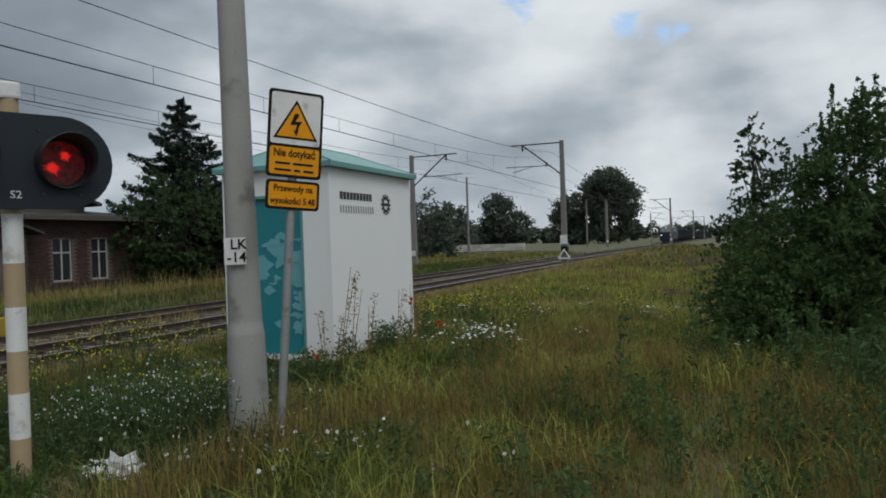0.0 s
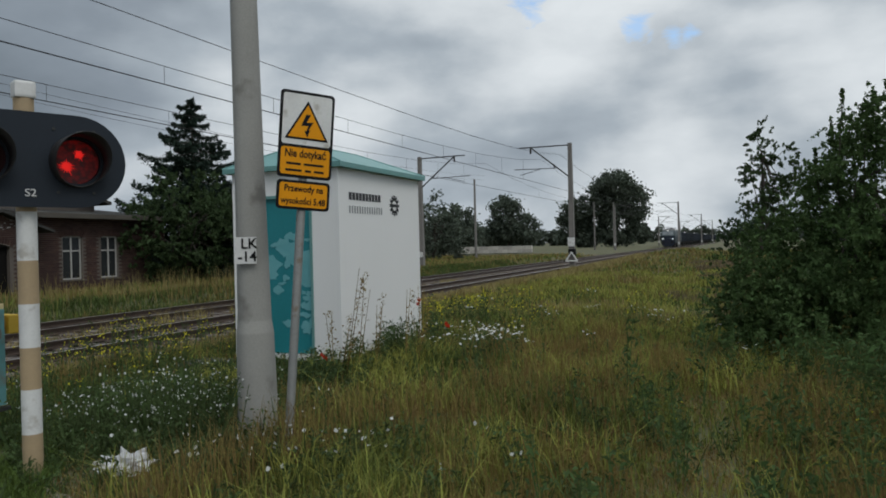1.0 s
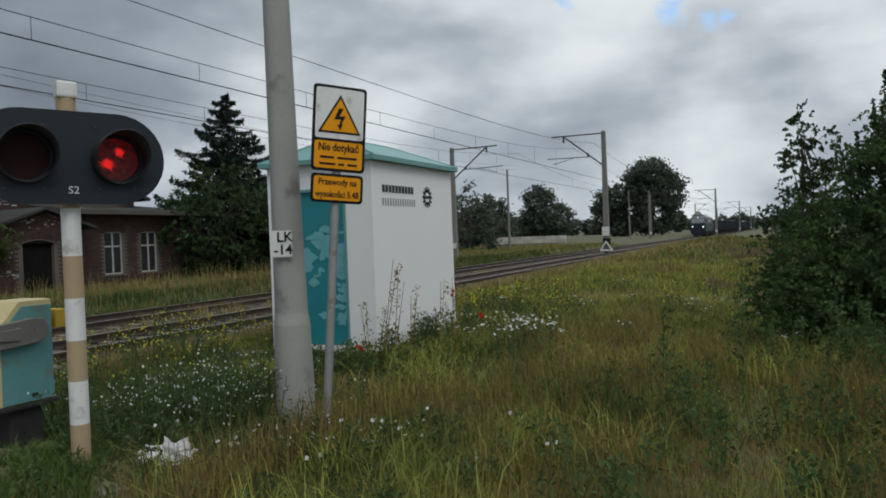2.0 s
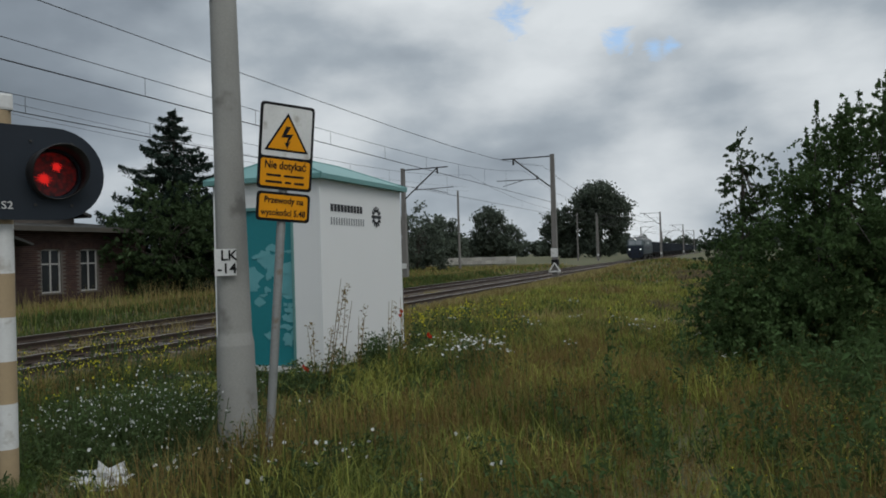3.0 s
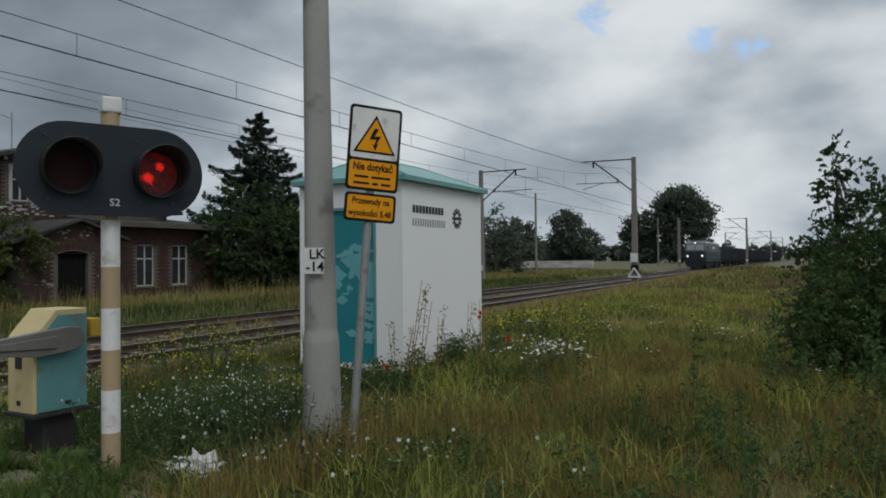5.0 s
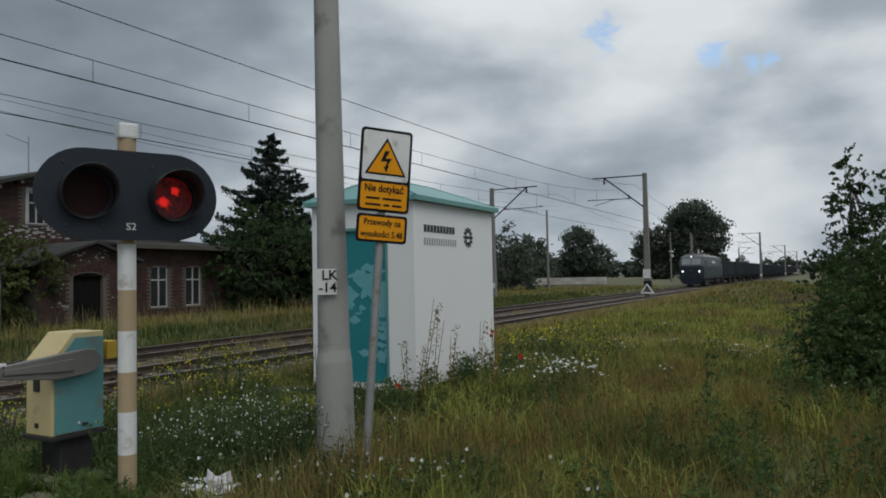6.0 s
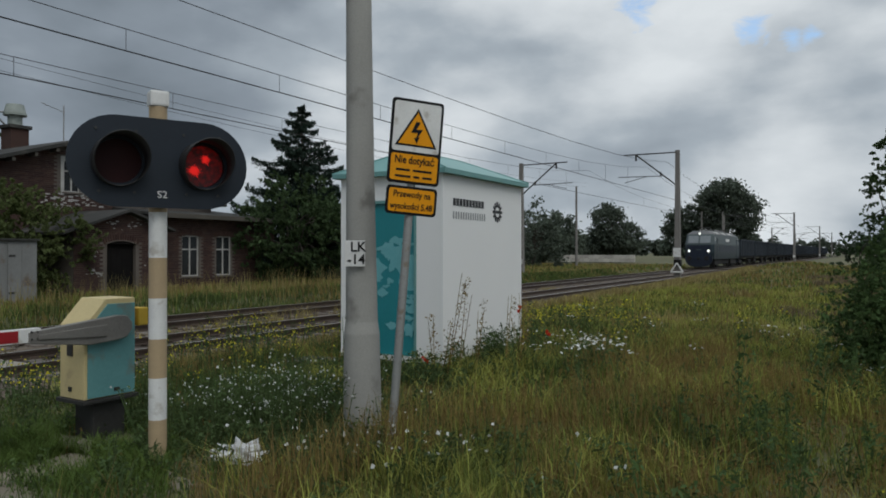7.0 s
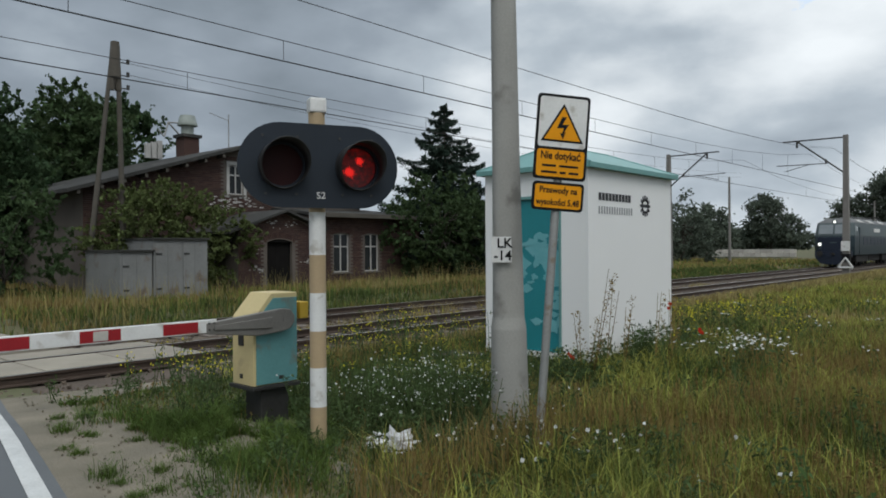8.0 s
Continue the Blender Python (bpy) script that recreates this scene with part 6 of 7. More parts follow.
def open_ground(x, y, rng):
    n = 0.21 * x + 0.978 * y - 0.36
    ok = n > 0.5 + 1.15 * np.clip(rough(x, y, 0.8, 5.0) + 0.6 * rough(x, y, 2.3, 6.0) + 0.28, 0, 1) + 0.55 * (rng.random(len(x)) ** 2)
    ok |= n < -7.2
    bed = (x > -17.55) & (x < -10.1)
    ok &= ~bed
    ok &= ~((x > -6.74) & (x < -5.02) & (y > 7.92) & (y < 10.46))
    ok &= ~((x < -20.5) & (x > -39) & (y > 10.5) & (y < 26.4) & (x < -24.9))
    ok &= ~((x > -25.6) & (x < -22.98) & (y > 9) & (y < 13))
    ok &= ~((x > -5.95) & (x < -5.5) & (y > 3.25) & (y < 3.85))
    ok &= np.hypot(x + 0.2, y + 0.36) > 1.5
    trodden = (np.abs(x + 0.15 + 0.05 * y + 0.25 * rough(x, y, 0.8, 15.0)) < 0.24) & (y < 7.5) & (rough(x, y, 1.3, 16.0) > -0.15)
    ok &= ~(trodden & (rng.random(len(x)) < 0.5))
    return ok


def blades(name, x, y, h, w, bend, material, label, rng, parent=None):
    """Bent grass blades, two faces each, joined at the middle."""
    n = len(x)
    z = heights(x, y) - 0.02
    a = rng.uniform(0, 6.283, n)
    side = np.stack([np.cos(a), np.sin(a), 0 * a], 1)
    lean_a = a + np.pi / 2 + rng.normal(0, 0.5, n)
    lean = np.stack([np.cos(lean_a), np.sin(lean_a), 0 * a], 1) * (bend * rng.uniform(0.2, 1.3, n))[:, None] * h[:, None]
    foot = np.stack([x, y, z], 1)
    up = np.array([0, 0, 1.0])
    mid = foot + up * (0.58 * h)[:, None] + lean * 0.32
    tip = foot + up * (h * (1 - 0.25 * bend))[:, None] + lean
    W = side * w[:, None]
    me = bpy.data.meshes.new(name)
    v = np.stack([foot - W, foot + W, mid + W * 0.75, mid - W * 0.75, tip + W * 0.12, tip - W * 0.12], axis=1)
    me.vertices.add(6 * n)
    me.vertices.foreach_set("co", v.astype(np.float32).ravel())
    base = np.arange(n, dtype=np.int32)[:, None] * 6
    idx = (base + np.array([0, 1, 2, 3, 3, 2, 4, 5], dtype=np.int32)).ravel()
    me.loops.add(8 * n)
    me.loops.foreach_set("vertex_index", idx)
    me.polygons.add(2 * n)
    me.polygons.foreach_set("loop_start", np.arange(0, 8 * n, 4, dtype=np.int32))
    me.polygons.foreach_set("loop_total", np.full(2 * n, 4, dtype=np.int32))
    me.materials.append(material)
    me.update()
    ob = new(name, me)
    if parent is None:
        tagged(ob, label, "grass", kind="stuff")
    else:
        ob.parent = parent
        tagged(ob, kind="stuff")
    return ob


def tall(x, y):
    """How high the grass stands at a place."""
    h = 0.26 + 0.14 * rough(x, y, 0.5, 2.0) + 0.10 * rough(x, y, 1.7, 7.0)
    h *= 1 - 0.5 * np.exp(-((x + 4.6) / 1.6) ** 2 - ((y - 5.2) / 2.2) ** 2)
    h *= 1 - 0.45 * np.exp(-((x + 3.6) / 0.6) ** 2 - ((y - 4.2) / 0.6) ** 2)
    h *= 1 - 0.5 * np.exp(-((x + 5.0) / 1.3) ** 2 - ((y - 7.0) / 1.0) ** 2)
    h *= 1 - 0.2 * np.exp(-((x + 5.8) / 1.2) ** 2 - ((y - 3.0) / 0.8) ** 2)
    verge = np.clip((0.21 * x + 0.978 * y - 1.4) / 2.5, 0.3, 1)
    h *= verge
    h = np.where(x < -8.0, h * 0.7, h)
    h = np.where((x < -8.8) & (x > -10.4), np.minimum(h, 0.16 + 0.2 * np.clip((y - 20) / 20, 0, 1)), h)
    h = np.where(x < -17.5, 0.34 + 0.16 * rough(x, y, 0.4, 9.0) + 0.1 * rough(x, y, 1.3, 19.0), h)
    edge = np.exp(-((x + 9.9) / 1.0) ** 2)
    h = h + 0.06 * edge * (y > 9)
    path = np.exp(-((x + 0.15 + 0.05 * y) / 0.6) ** 2) * (y < 26)
    h *= 1 - 0.55 * path
    return np.clip(h, 0.07, 0.95)


def meadow():
    rng = np.random.default_rng(41)
    # near green grass
    x, y = field(330000, 1.6, 16, rng, 0.75)
    k = open_ground(x, y, rng)
    x, y = x[k], y[k]
    r = np.hypot(x, y)
    patch = rough(x, y, 0.55, 3.0) + 0.5 * rough(x, y, 1.6, 8.0)
    dry = (patch + rng.normal(0, 0.22, len(x)) + 0.22 * np.clip((x + 3.2) / 2, -0.6, 1)) > 0.28
    h = tall(x, y) * rng.uniform(0.55, 1.25, len(x))
    w = 0.0020 + 0.00036 * r
    deep = ~dry & (rng.random(len(x)) < np.clip(0.75 - 0.33 * (x + 4.2), 0.12, 0.85))
    blades("deep_grass", x[deep], y[deep], h[deep], w[deep] * 1.25, 0.6, GRASS_DEEP, "lush deep green grass of the verge", rng)
    g = ~dry & ~deep
    blades("green_grass", x[g], y[g], h[g], w[g] * 1.25, 0.6, GRASS_GREEN, "uncut green meadow grass", rng)
    d = dry & (rng.random(len(x)) < 0.75)
    blades("brown_grass", x[d], y[d], h[d] * 1.15, w[d] * 0.75, 0.3, GRASS_BROWN, "brownish seeding meadow grass", rng)
    # tall seeding grass in drifts
    x, y = field(60000, 2.0, 12, rng, 0.8)
    k = open_ground(x, y, rng) & (rough(x, y, 0.7, 12.0) + 0.4 * rough(x, y, 2.2, 13.0) > 0.12) & (x > -3.6)
    x, y = x[k], y[k]
    blades("tall_brown_grass", x, y, rng.uniform(0.3, 0.62, len(x)), 0.0014 + 0.00028 * np.hypot(x, y), 0.35, GRASS_BROWN, "tall brown grass gone to seed", rng)
    # bright tussocks
    cx, cy = field(210, 2.4, 18, rng, 0.8)
    k = open_ground(cx, cy, rng) & ~((cx < -3.6) & (cy < 5.5))
    cx, cy = cx[k], cy[k]
    x = np.repeat(cx, 110) + rng.normal(0, 0.19, 110 * len(cx))
    y = np.repeat(cy, 110) + rng.normal(0, 0.19, 110 * len(cy))
    blades("grass_tussocks", x, y, rng.uniform(0.2, 0.5, len(x)), 0.002 + 0.0004 * np.hypot(x, y), 0.8, GRASS_BRIGHT, "bright yellow green grass tussocks", rng)
    # bright drifts beyond the hut and along the path
    x, y = rng.uniform(-7.5, 0.4, 52000), rng.uniform(7.5, 34, 52000)
    k = open_ground(x, y, rng) & (rough(x, y, 0.55, 31.0) + 0.5 * rough(x, y, 1.7, 32.0) + rng.normal(0, 0.1, len(x)) > 0.02)
    x, y = x[k], y[k]
    blades("bright_grass_drifts", x, y, tall(x, y) * rng.uniform(0.8, 1.35, len(x)), 0.002 + 0.0004 * np.hypot(x, y), 0.6, GRASS_BRIGHT, "drifts of bright yellow green grass beyond the hut", rng)
    # dark green tussocks and small tufts on the shoulder
    s, n = rng.uniform(1.0, 9.5, 46), 0.22 + 1.1 * rng.random(46)
    cx, cy = RX * s + 0.21 * (n + 0.36), RY * s + 0.978 * (n + 0.36)
    cx, cy = np.concatenate([cx, [-6.99, -5.39, -6.34, -8.4, -7.5]]), np.concatenate([cy, [2.23, 1.91, 2.02, 2.87, 2.6]])
    size = np.concatenate([rng.uniform(0.35, 0.8, 46), [1.2, 1.25, 0.7, 1.0, 0.8]])
    m = 170
    size = np.repeat(size, m)
    x = np.repeat(cx, m) + rng.normal(0, 0.045, len(size)) * size
    y = np.repeat(cy, m) + rng.normal(0, 0.045, len(size)) * size
    blades("shoulder_tufts", x, y, rng.uniform(0.07, 0.17, len(x)) * size, np.full(len(x), 0.003), 0.75, GRASS_LUSH, "small grass tufts on the sandy shoulder", rng)
    # lush grass at the foot of the barrier machine and the signal
    x, y = -5.7 + rng.normal(0, 0.75, 22000), 2.95 + rng.normal(0, 0.38, 22000)
    k = open_ground(x, y, rng) & (rough(x, y, 1.4, 41.0) > -0.25)
    x, y = x[k], y[k]
    blades("lush_grass", x, y, rng.uniform(0.08, 0.22, len(x)) * (1 + 0.6 * rough(x, y, 1.8, 42.0)), 0.0016 + 0.0003 * np.hypot(x, y), 0.7, GRASS_LUSH, "lush deep green grass round the signal post", rng)
    # purple brown seeding grass on the rise towards the bushes
    x, y = rng.uniform(-3.2, 0.6, 24000), rng.uniform(14, 48, 24000)
    k = rough(x, y, 0.3, 51.0) + 0.3 * rough(x, y, 1.1, 52.0) + 0.25 * (x + 1.2) > -0.05
    x, y = x[k], y[k]
    blades("seeding_drift", x, y, tall(x, y) * rng.uniform(0.9, 1.5, len(x)), 0.0016 + 0.0004 * np.hypot(x, y), 0.4, GRASS_SEED, "purple brown seeding grass on the rise", rng)
    # trodden dry grass on the path
    y = rng.uniform(1.8, 9.0, 5200)
    x = -0.15 - 0.05 * y + rng.normal(0, 0.3, len(y))
    k = rough(x, y, 1.1, 17.0) > -0.2
    x, y = x[k], y[k]
    blades("trodden_grass", x, y, rng.uniform(0.04, 0.13, len(x)), 0.0018 + 0.0004 * np.hypot(x, y), 1.6, GRASS_BROWN, "trodden dry grass on the path", rng)
    # grass strip between the two tracks
    y = rng.uniform(4.0, 34, 3200)
    x = -13.8 + rng.normal(0, 0.22, len(y))
    k = rough(x * 0 + 3, y, 0.5, 18.0) > 0.0
    x, y = x[k], y[k]
    blades("strip_grass", x, y, rng.uniform(0.15, 0.42, len(x)), 0.002 + 0.0004 * np.hypot(x, y), 0.5, GRASS_DRY, "pale dry stalks between the tracks", rng)
    # leaning dry stalks in tufts beside the far track
    cy = rng.uniform(12, 24, 26)
    y = np.repeat(cy, 26) + rng.normal(0, 0.12, 26 * 26)
    x = -13.75 + np.repeat(rng.normal(0, 0.15, 26), 26) + rng.normal(0, 0.1, len(y))
    blades("dry_tufts", x, y, rng.uniform(0.35, 0.75, len(x)), np.full(len(x), 0.007), 0.8, GRASS_DRY, "leaning tufts of pale dry grass between the tracks", rng)
    # grass further off
    x, y = field(210000, 14, 95, rng, 0.6)
    k = open_ground(x, y, rng)
    x, y = x[k], y[k]
    r = np.hypot(x, y)
    patch = rough(x, y, 0.22, 4.0) + 0.5 * rough(x, y, 0.7, 8.0)
    straw = (patch + 0.02 * (x < -17.5) + 0.75 * np.exp(-((x + 9.9) / 0.9) ** 2) + rng.normal(0, 0.3, len(x))) > 0.34
    h = tall(x, y) * rng.uniform(0.6, 1.25, len(x))
    w = 0.0035 + 0.00062 * r
    kind = rough(x, y, 0.35, 21.0) + 0.5 * rough(x, y, 1.1, 22.0) + rng.normal(0, 0.22, len(x))
    g = ~straw & (np.abs(kind) <= 0.16)
    blades("meadow_grass", x[g], y[g], h[g], w[g], 0.4, GRASS_GREEN, "green meadow grass further along the line", rng)
    d = ~straw & (kind > 0.16)
    blades("meadow_deep_grass", x[d], y[d], h[d] * 0.9, w[d] * 1.1, 0.5, GRASS_DEEP, "deep green meadow grass further along the line", rng)
    b = ~straw & (kind < -0.16)
    blades("meadow_brown_grass", x[b], y[b], h[b] * 1.1, w[b] * 0.85, 0.35, GRASS_BROWN, "brown seeding meadow grass further along the line", rng)
    blades("straw_grass", x[straw], y[straw], h[straw] * 1.1, w[straw] * 0.8, 0.3, GRASS_DRY, "straw coloured dry grass along the track", rng)
    x, y = -17.5 - 2.4 * rng.random(26000) ** 1.4, rng.uniform(2.5, 60, 26000)
    k = open_ground(x, y, rng)
    x, y = x[k], y[k]
    blades("trackside_grass", x, y, rng.uniform(0.12, 0.36, len(x)), 0.0025 + 0.0004 * np.hypot(x, y), 0.55, GRASS_DEEP, "green grass along the far edge of the line", rng)
    # thin pale stalks that stand above it
    x, y = rng.uniform(-22.5, -18, 1500), rng.uniform(3, 36, 1500)
    k = open_ground(x, y, rng)
    x, y = x[k], y[k]
    blades("pale_stalks", x, y, rng.uniform(0.6, 1.15, len(x)), np.full(len(x), 0.006), 0.25, GRASS_DRY, "thin pale stalks above the grass beyond the line", rng)
    # the dry fringe along the near ballast edge
    y = rng.uniform(6.0, 60, 44000)
    x = -8.9 + rng.normal(0, 0.55, len(y))
    k = open_ground(x, y, rng)
    x, y = x[k], y[k]
    blades("dry_fringe", x, y, rng.uniform(0.12, 0.4, len(x)) + 0.12 * np.clip((y - 20) / 20, 0, 1), 0.003 + 0.0005 * np.hypot(x, y), 0.4, GRASS_DRY, "dry pale grass fringe along the ballast", rng)
    # weeds growing through the track bed
    x, y = rng.uniform(-17.5, -10.1, 7000), rng.uniform(5.2, 60, 7000)
    k = rough(x, y, 0.8, 6.0) > 0.1
    x, y = x[k], y[k]
    blades("ballast_weeds", x, y, rng.uniform(0.12, 0.3, len(x)), 0.003 + 0.0005 * np.hypot(x, y), 0.5, GRASS_BROWN, "sparse brown weeds in the ballast", rng)


meadow()


def herbs():
    """Leafy weeds, seed heads and flowers among the grass."""
    rng = np.random.default_rng(43)

    def plants(name, xs, ys, hs, leaf, per, spread, size, label, head=None, heads=0, head_size=0.02, head_low=0.75, flat=False):
        z = heights(xs, ys)
        pts, fl, st = [], [], []
        for x, y, z0, h in zip(xs, ys, z, hs):
            lean = rng.normal(0, 0.12, 2) * h
            u = rng.random(per) ** 0.8
            p = np.stack([x + lean[0] * u + rng.normal(0, spread, per) * (1.1 - 0.6 * u), y + lean[1] * u + rng.normal(0, spread, per) * (1.1 - 0.6 * u), z0 + h * u], 1)
            pts.append(p)
            for k in range(2):
                e = np.array([x + lean[0] + rng.normal(0, spread), y + lean[1] + rng.normal(0, spread), z0 + h * rng.uniform(0.85, 1.05)])
                a = np.array([x, y, z0])
                s = np.array([0.005, 0.004, 0])
                st.append(np.stack([a - s, a + s, e + s * 0.4, e - s * 0.4]))
            if head is not None:
                q = rng.random(heads)
                u = head_low + (1.05 - head_low) * q
                f = np.stack([x + lean[0] * u + rng.normal(0, spread * 1.1, heads), y + lean[1] * u + rng.normal(0, spread * 1.1, heads), z0 + h * u], 1)
                fl.append(f)
        pts = np.concatenate(pts)
        verts = np.concatenate([leaves_at(pts, size, size * 0.38, rng, 0.4), np.array(st)])
        ob = new(name, quads_mesh(name, verts, leaf))
        tagged(ob, label, "weeds", kind="stuff")
        if fl:
            fl = np.concatenate(fl)
            if flat:
                n = len(fl)
                a = rng.uniform(0, 6.28, n)
                A = np.stack([np.cos(a), np.sin(a), rng.normal(0, 0.25, n)], 1) * head_size
                B = np.stack([-np.sin(a), np.cos(a), rng.normal(0, 0.25, n)], 1) * head_size
                v = np.stack([fl - A, fl - B, fl + A, fl + B], 1)
            else:
                v = np.concatenate([leaves_at(fl, head_size, head_size, rng), leaves_at(fl, head_size, head_size, rng)])
            fo = new("flower_heads", quads_mesh("flower_heads", v, head))
            fo.parent = ob
            tagged(fo, kind="stuff")
        return ob

    def spot(cx, cy, sx, sy, n):
        x, y = cx + rng.normal(0, sx, n), cy + rng.normal(0, sy, n)
        k = open_ground(x, y, rng) & ((0.21 * x + 0.978 * y - 0.36) > 1.2)
        return x[k], y[k]

    # white flowering weeds round the pole's foot
    x, y = spot(-4.85, 4.6, 0.5, 0.42, 190)
    plants("white_flowered_weeds", x, y, rng.uniform(0.28, 0.62, len(x)), WEED, 45, 0.075, 0.04, "bushy weeds with small white flowers by the pole", PETAL_W, 3, 0.021, 0.5)
    x, y = spot(-3.6, 4.1, 0.8, 0.45, 34)
    plants("daisy_weeds", x, y, rng.uniform(0.15, 0.34, len(x)), WEED, 40, 0.06, 0.05, "weeds with scattered white daisies", PETAL_W, 2, 0.03, 0.85)
    # yellow flowers by the hut and the cabinet
    x, y = spot(-7.9, 7.4, 0.9, 0.9, 70)
    plants("yellow_flowered_weeds", x, y, rng.uniform(0.4, 0.8, len(x)), WEED, 30, 0.07, 0.05, "weeds with yellow flowers beside the track", PETAL_Y, 7, 0.024, 0.7)
    x, y = spot(-7.6, 4.4, 0.6, 0.7, 60)
    plants("yellow_flowered_weeds", x, y, rng.uniform(0.3, 0.6, len(x)), WEED, 30, 0.06, 0.045, "weeds with yellow flowers by the barrier", PETAL_Y, 6, 0.022, 0.7)
    x, y = spot(-5.2, 13.5, 1.2, 1.6, 70)
    plants("yellow_flowered_weeds", x, y, rng.uniform(0.4, 0.7, len(x)), WEED, 26, 0.08, 0.06, "weeds with yellow flowers beyond the hut", PETAL_Y, 7, 0.03, 0.75)
    # flat white umbels
    x, y = spot(-3.25, 8.5, 0.3, 0.35, 14)
    plants("umbel_weeds", x, y, rng.uniform(0.45, 0.65, len(x)), WEED, 26, 0.08, 0.06, "weeds with flat white umbels", PETAL_W, 12, 0.02, 0.8, True)
    x, y = spot(-2.2, 12, 1.8, 2.6, 26)
    plants("umbel_weeds", x, y, rng.uniform(0.35, 0.55, len(x)), WEED, 20, 0.08, 0.06, "scattered weeds with flat white umbels", PETAL_W, 6, 0.019, 0.95, True)
    # dark dense weeds along the hut's foot and by the pole
    x, y = spot(-4.75, 9.0, 0.22, 0.8, 60)
    plants("hut_weeds", x, y, rng.uniform(0.25, 0.6, len(x)), WEED, 60, 0.09, 0.06, "dark weeds along the foot of the hut")
    x, y = spot(-5.2, 7.2, 0.8, 0.3, 70)
    plants("hut_weeds", x, y, rng.uniform(0.12, 0.28, len(x)), WEED, 60, 0.09, 0.055, "low dark weeds before the hut")
    x, y = spot(-4.8, 4.3, 0.8, 0.45, 160)
    plants("low_weeds", x, y, rng.uniform(0.1, 0.26, len(x)), WEED, 60, 0.08, 0.05, "low leafy weeds at the pole's foot")
    # leafy weeds before the large bush
    x, y = spot(1.4, 7.6, 0.9, 1.3, 150)
    plants("tall_weeds", x, y, rng.uniform(0.45, 0.95, len(x)), LEAF_BUSH, 70, 0.07, 0.07, "tall leafy weeds before the bush")
    x, y = spot(0.6, 5.2, 0.8, 0.9, 80)
    plants("tall_weeds", x, y, rng.uniform(0.3, 0.6, len(x)), LEAF_BUSH, 55, 0.06, 0.055, "leafy weeds beside the path", PETAL_Y, 1, 0.011, 0.9)
    # dry tall stalks in front of the hut
    x, y = np.array([-4.72, -4.62, -4.5, -4.8, -4.35, -4.9, -4.42, -4.1]), np.array([7.5, 7.62, 7.85, 7.35, 8.4, 7.7, 9.1, 8.2])
    plants("dry_stalks", x, y, np.array([1.3, 1.2, 1.0, 0.85, 1.0, 0.75, 1.05, 0.8]), GRASS_BROWN, 90, 0.05, 0.045, "tall dry weed stalks before the hut")
    # scattered weeds over the verge
    x, y = field(900, 2.2, 13, rng, 0.8)
    k = open_ground(x, y, rng)
    x, y = x[k], y[k]
    plants("verge_weeds", x, y, rng.uniform(0.12, 0.35, len(x)), WEED, 34, 0.06, 0.05, "mixed low weeds in the verge")
    # seed heads on thin stems
    x, y = field(5200, 2.0, 13, rng, 0.8)
    k = open_ground(x, y, rng) & (rough(x, y, 0.45, 3.5) > -0.12)
    x, y = x[k], y[k]
    h = tall(x, y) * rng.uniform(1.15, 1.6, len(x))
    z = heights(x, y)
    lean = rng.normal(0, 0.1, (len(x), 2)) * h[:, None]
    foot = np.stack([x, y, z], 1)
    top = np.stack([x + lean[:, 0], y + lean[:, 1], z + h], 1)
    s = np.array([0.0022, 0.0012, 0.0])
    stem = np.stack([foot - s, foot + s, top + s, top - s], 1)
    heads = []
    for k in range(5):
        c = top + (foot - top) * (0.03 + 0.035 * k)
        heads.append(leaves_at(c, 0.04, 0.013, rng, 1.0))
    ob = new("seed_stalks", quads_mesh("seed_stalks", np.concatenate([stem] + heads), GRASS_BROWN))
    tagged(ob, "thin brown seed stalks above the grass", "grass", kind="stuff")
    # poppies
    for px, py, pz in ((-4.55, 9.3, 0.95), (-4.6, 9.36, 0.9), (-5.05, 7.45, 0.42), (-4.95, 7.35, 0.4), (-4.0, 9.0, 0.62)):
        p = thing("poppy", pose(px, py, height(px, py)), "red poppy on a thin stem among weeds", "flower", "poppies")
        zz = pz - height(px, py)
        part("stem", tube(bmesh.new(), (0, 0, 0), (0.02, 0, zz), 0.003, n=5), WEED, p)
        pts = np.array([(0.02, 0, zz)]).repeat(7, 0) + rng.normal(0, 0.014, (7, 3))
        o = new("petals", quads_mesh("petals", leaves_at(pts, 0.042, 0.042, rng), PETAL_R))
        o.parent = p
    # crumpled white litter
    bm = bmesh.new()
    bmesh.ops.create_icosphere(bm, subdivisions=4, radius=1.0)
    for v in bm.verts:
        c = v.co.copy()
        k = 0.85 + 0.45 * noise.noise(c * 1.9) + 0.35 * noise.noise(c * 4.2) + 0.2 * noise.noise(c * 11)
        k += 0.22 * noise.noise(c * 7 + Vector((3, 1, 2)))
        v.co = Vector((c.x * 0.2 * k, c.y * 0.12 * k, max(-0.03, c.z * 0.12 * k)))
    ob = tagged(part("plastic_litter", bm, LITTER), "crumpled white plastic litter lying in the grass", "litter")
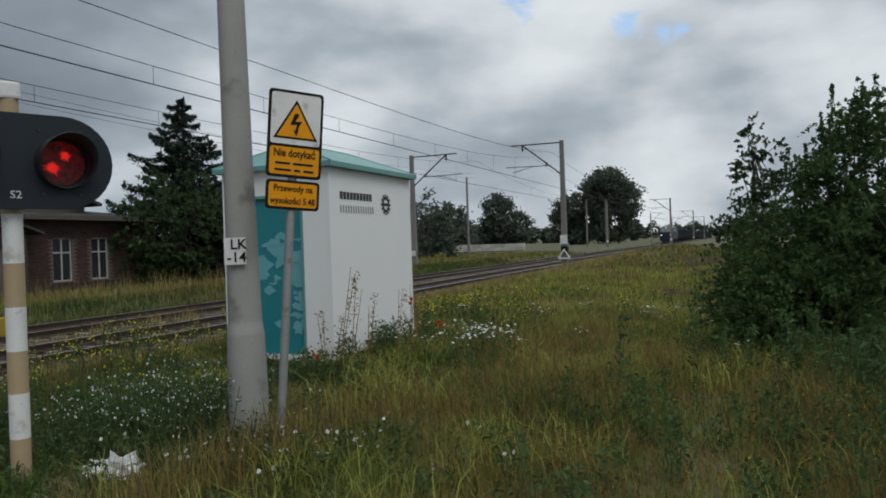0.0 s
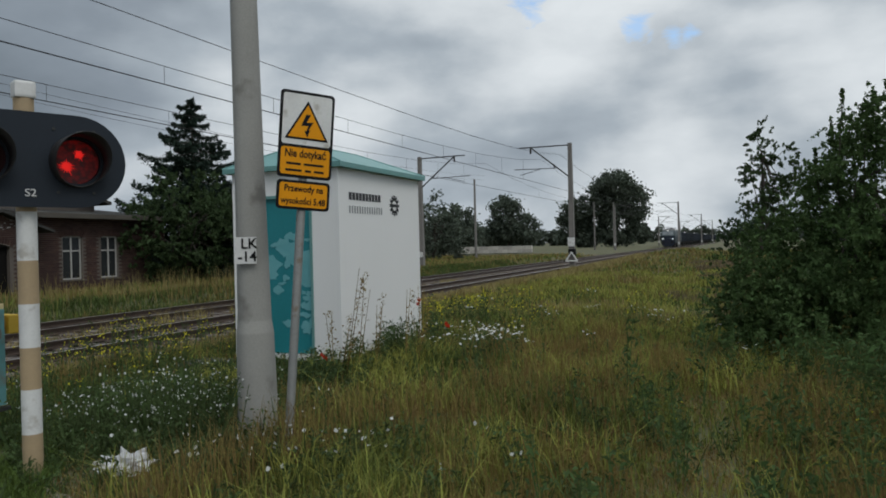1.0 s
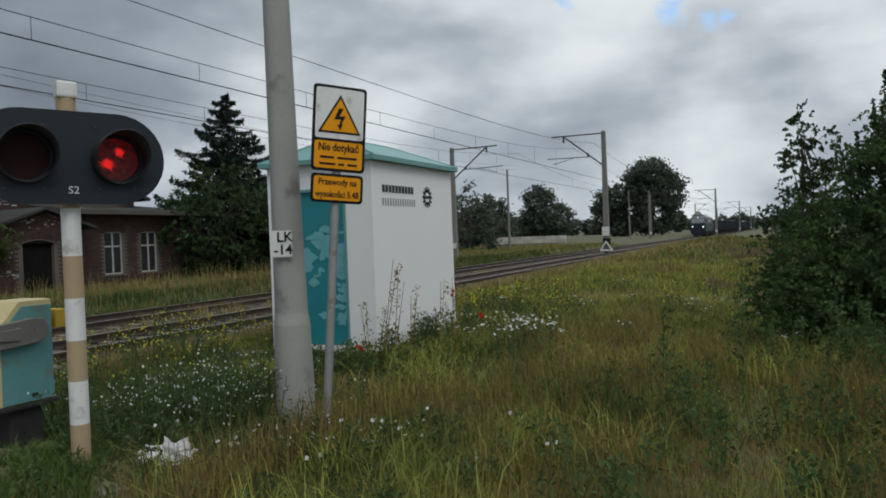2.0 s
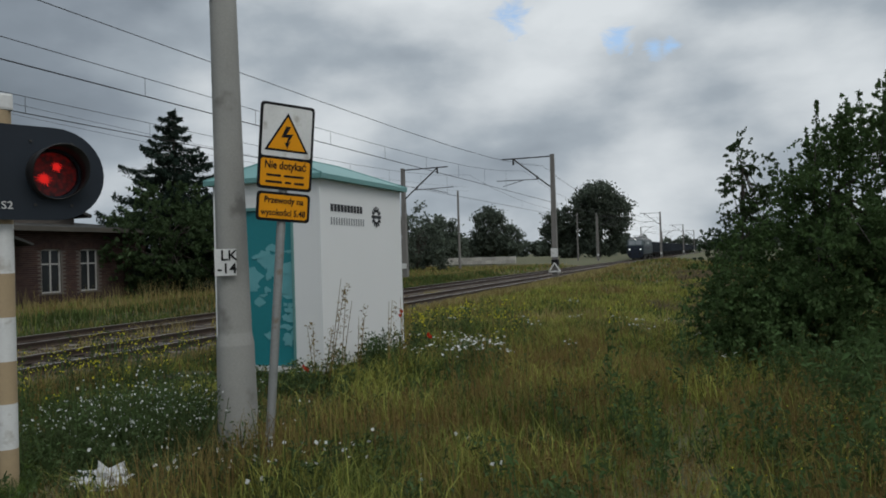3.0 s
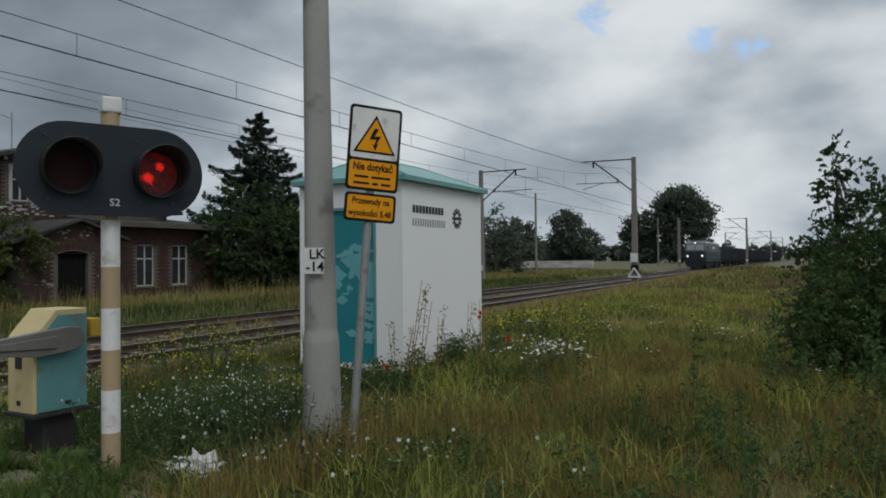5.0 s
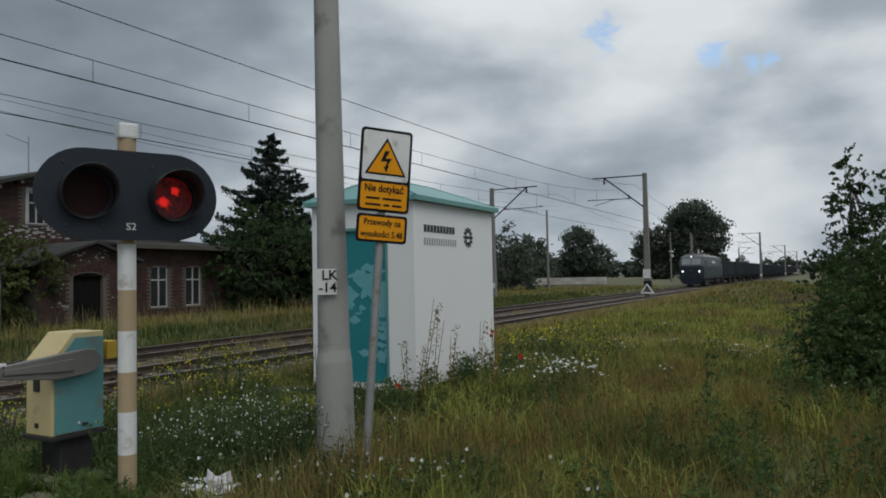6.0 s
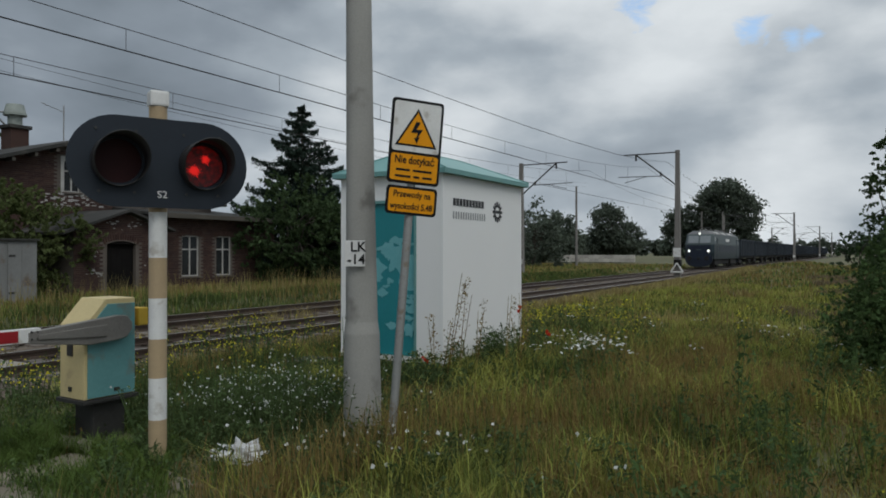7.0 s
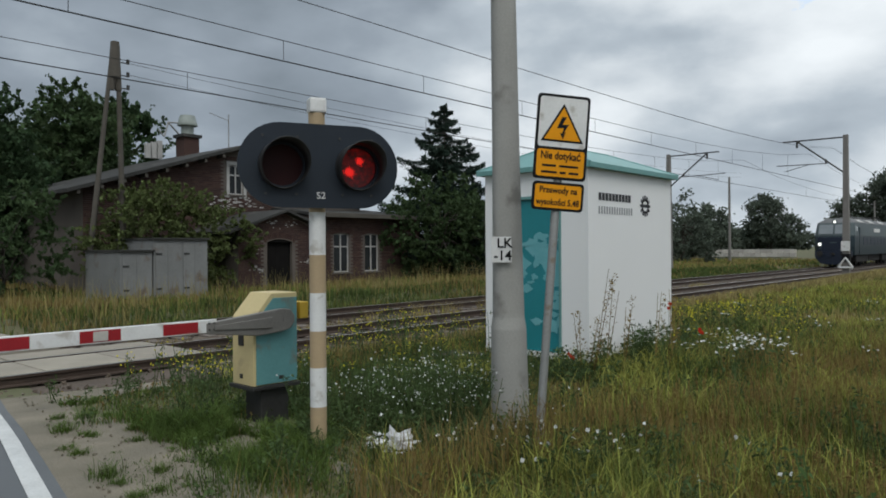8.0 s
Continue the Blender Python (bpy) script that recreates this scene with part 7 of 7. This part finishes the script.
    ob.matrix_basis = pose(-4.28, 3.66, height(-4.28, 3.66) + 0.06, 0, 8, 48)
    # loose stones and grit on the shoulder
    bm = bmesh.new()
    for _ in range(700):
        s, n = rng.uniform(-2, 9.5), rng.uniform(0.2, 2.0)
        px, py = RX * s + 0.21 * (n + 0.36), RY * s + 0.978 * (n + 0.36)
        r = rng.uniform(0.006, 0.022)
        q = Euler(rng.uniform(0, 6, 3)).to_matrix()
        ps = [bm.verts.new(Vector((px, py, 0.15 + r * 0.3)) + q @ Vector(c) * r) for c in ((1, 0, 0), (-1, 0.2, 0), (0, 1, 0.1), (0, -1, 0), (0.1, 0, 0.8), (0, 0, -0.8))]
        for f in ((0, 2, 4), (2, 1, 4), (1, 3, 4), (3, 0, 4), (2, 0, 5), (1, 2, 5), (3, 1, 5), (0, 3, 5)):
            bm.faces.new([ps[k] for k in f])
    tagged(part("shoulder_grit", bm, SAND), "loose grit on the sandy shoulder", "gravel", kind="stuff")


herbs()


def lamp_rows(side, x):
    """The added shutter stands clear of its lamp while that lamp is lit; the two lamps take turns."""
    rows, start = [], 0.70 + (0.47 if side < 0 else 0.0)
    shut, clear = pose(x, 0, 0), pose(0, 0, 0)
    events = []
    for k in range(-3, 10):
        t = start + 1.02 * k
        events += [(t - 0.05, shut), (t + 0.05, clear), (t + 0.42, clear), (t + 0.52, shut)]
    inside = [(t, m) for t, m in events if 0.0 < t < 8.0]
    before = [m for t, m in events if t <= 0.0][-1]
    after = [m for t, m in events if t >= 8.0][0] if inside[-1][1] is None else inside[-1][1]
    return [(0.0, before)] + inside + [(8.0, after)]


def motions():
    for ob, x, y0, z in TRAIN:
        walk(ob, [(0.0, pose(x, y0, z)), (4.0, pose(x, y0 - 4.0 * SPEED, z)), (8.0, pose(x, y0 - 8.0 * SPEED, z))])
    for ob, x, side in ADDED_SHUTTERS:
        walk(ob, lamp_rows(side, x))
    for ob, y, r in WHEELS:
        walk(ob, [(k / 30, pose(0, y, r, math.degrees(SPEED * k / 30 / r))) for k in range(241)])


motions()
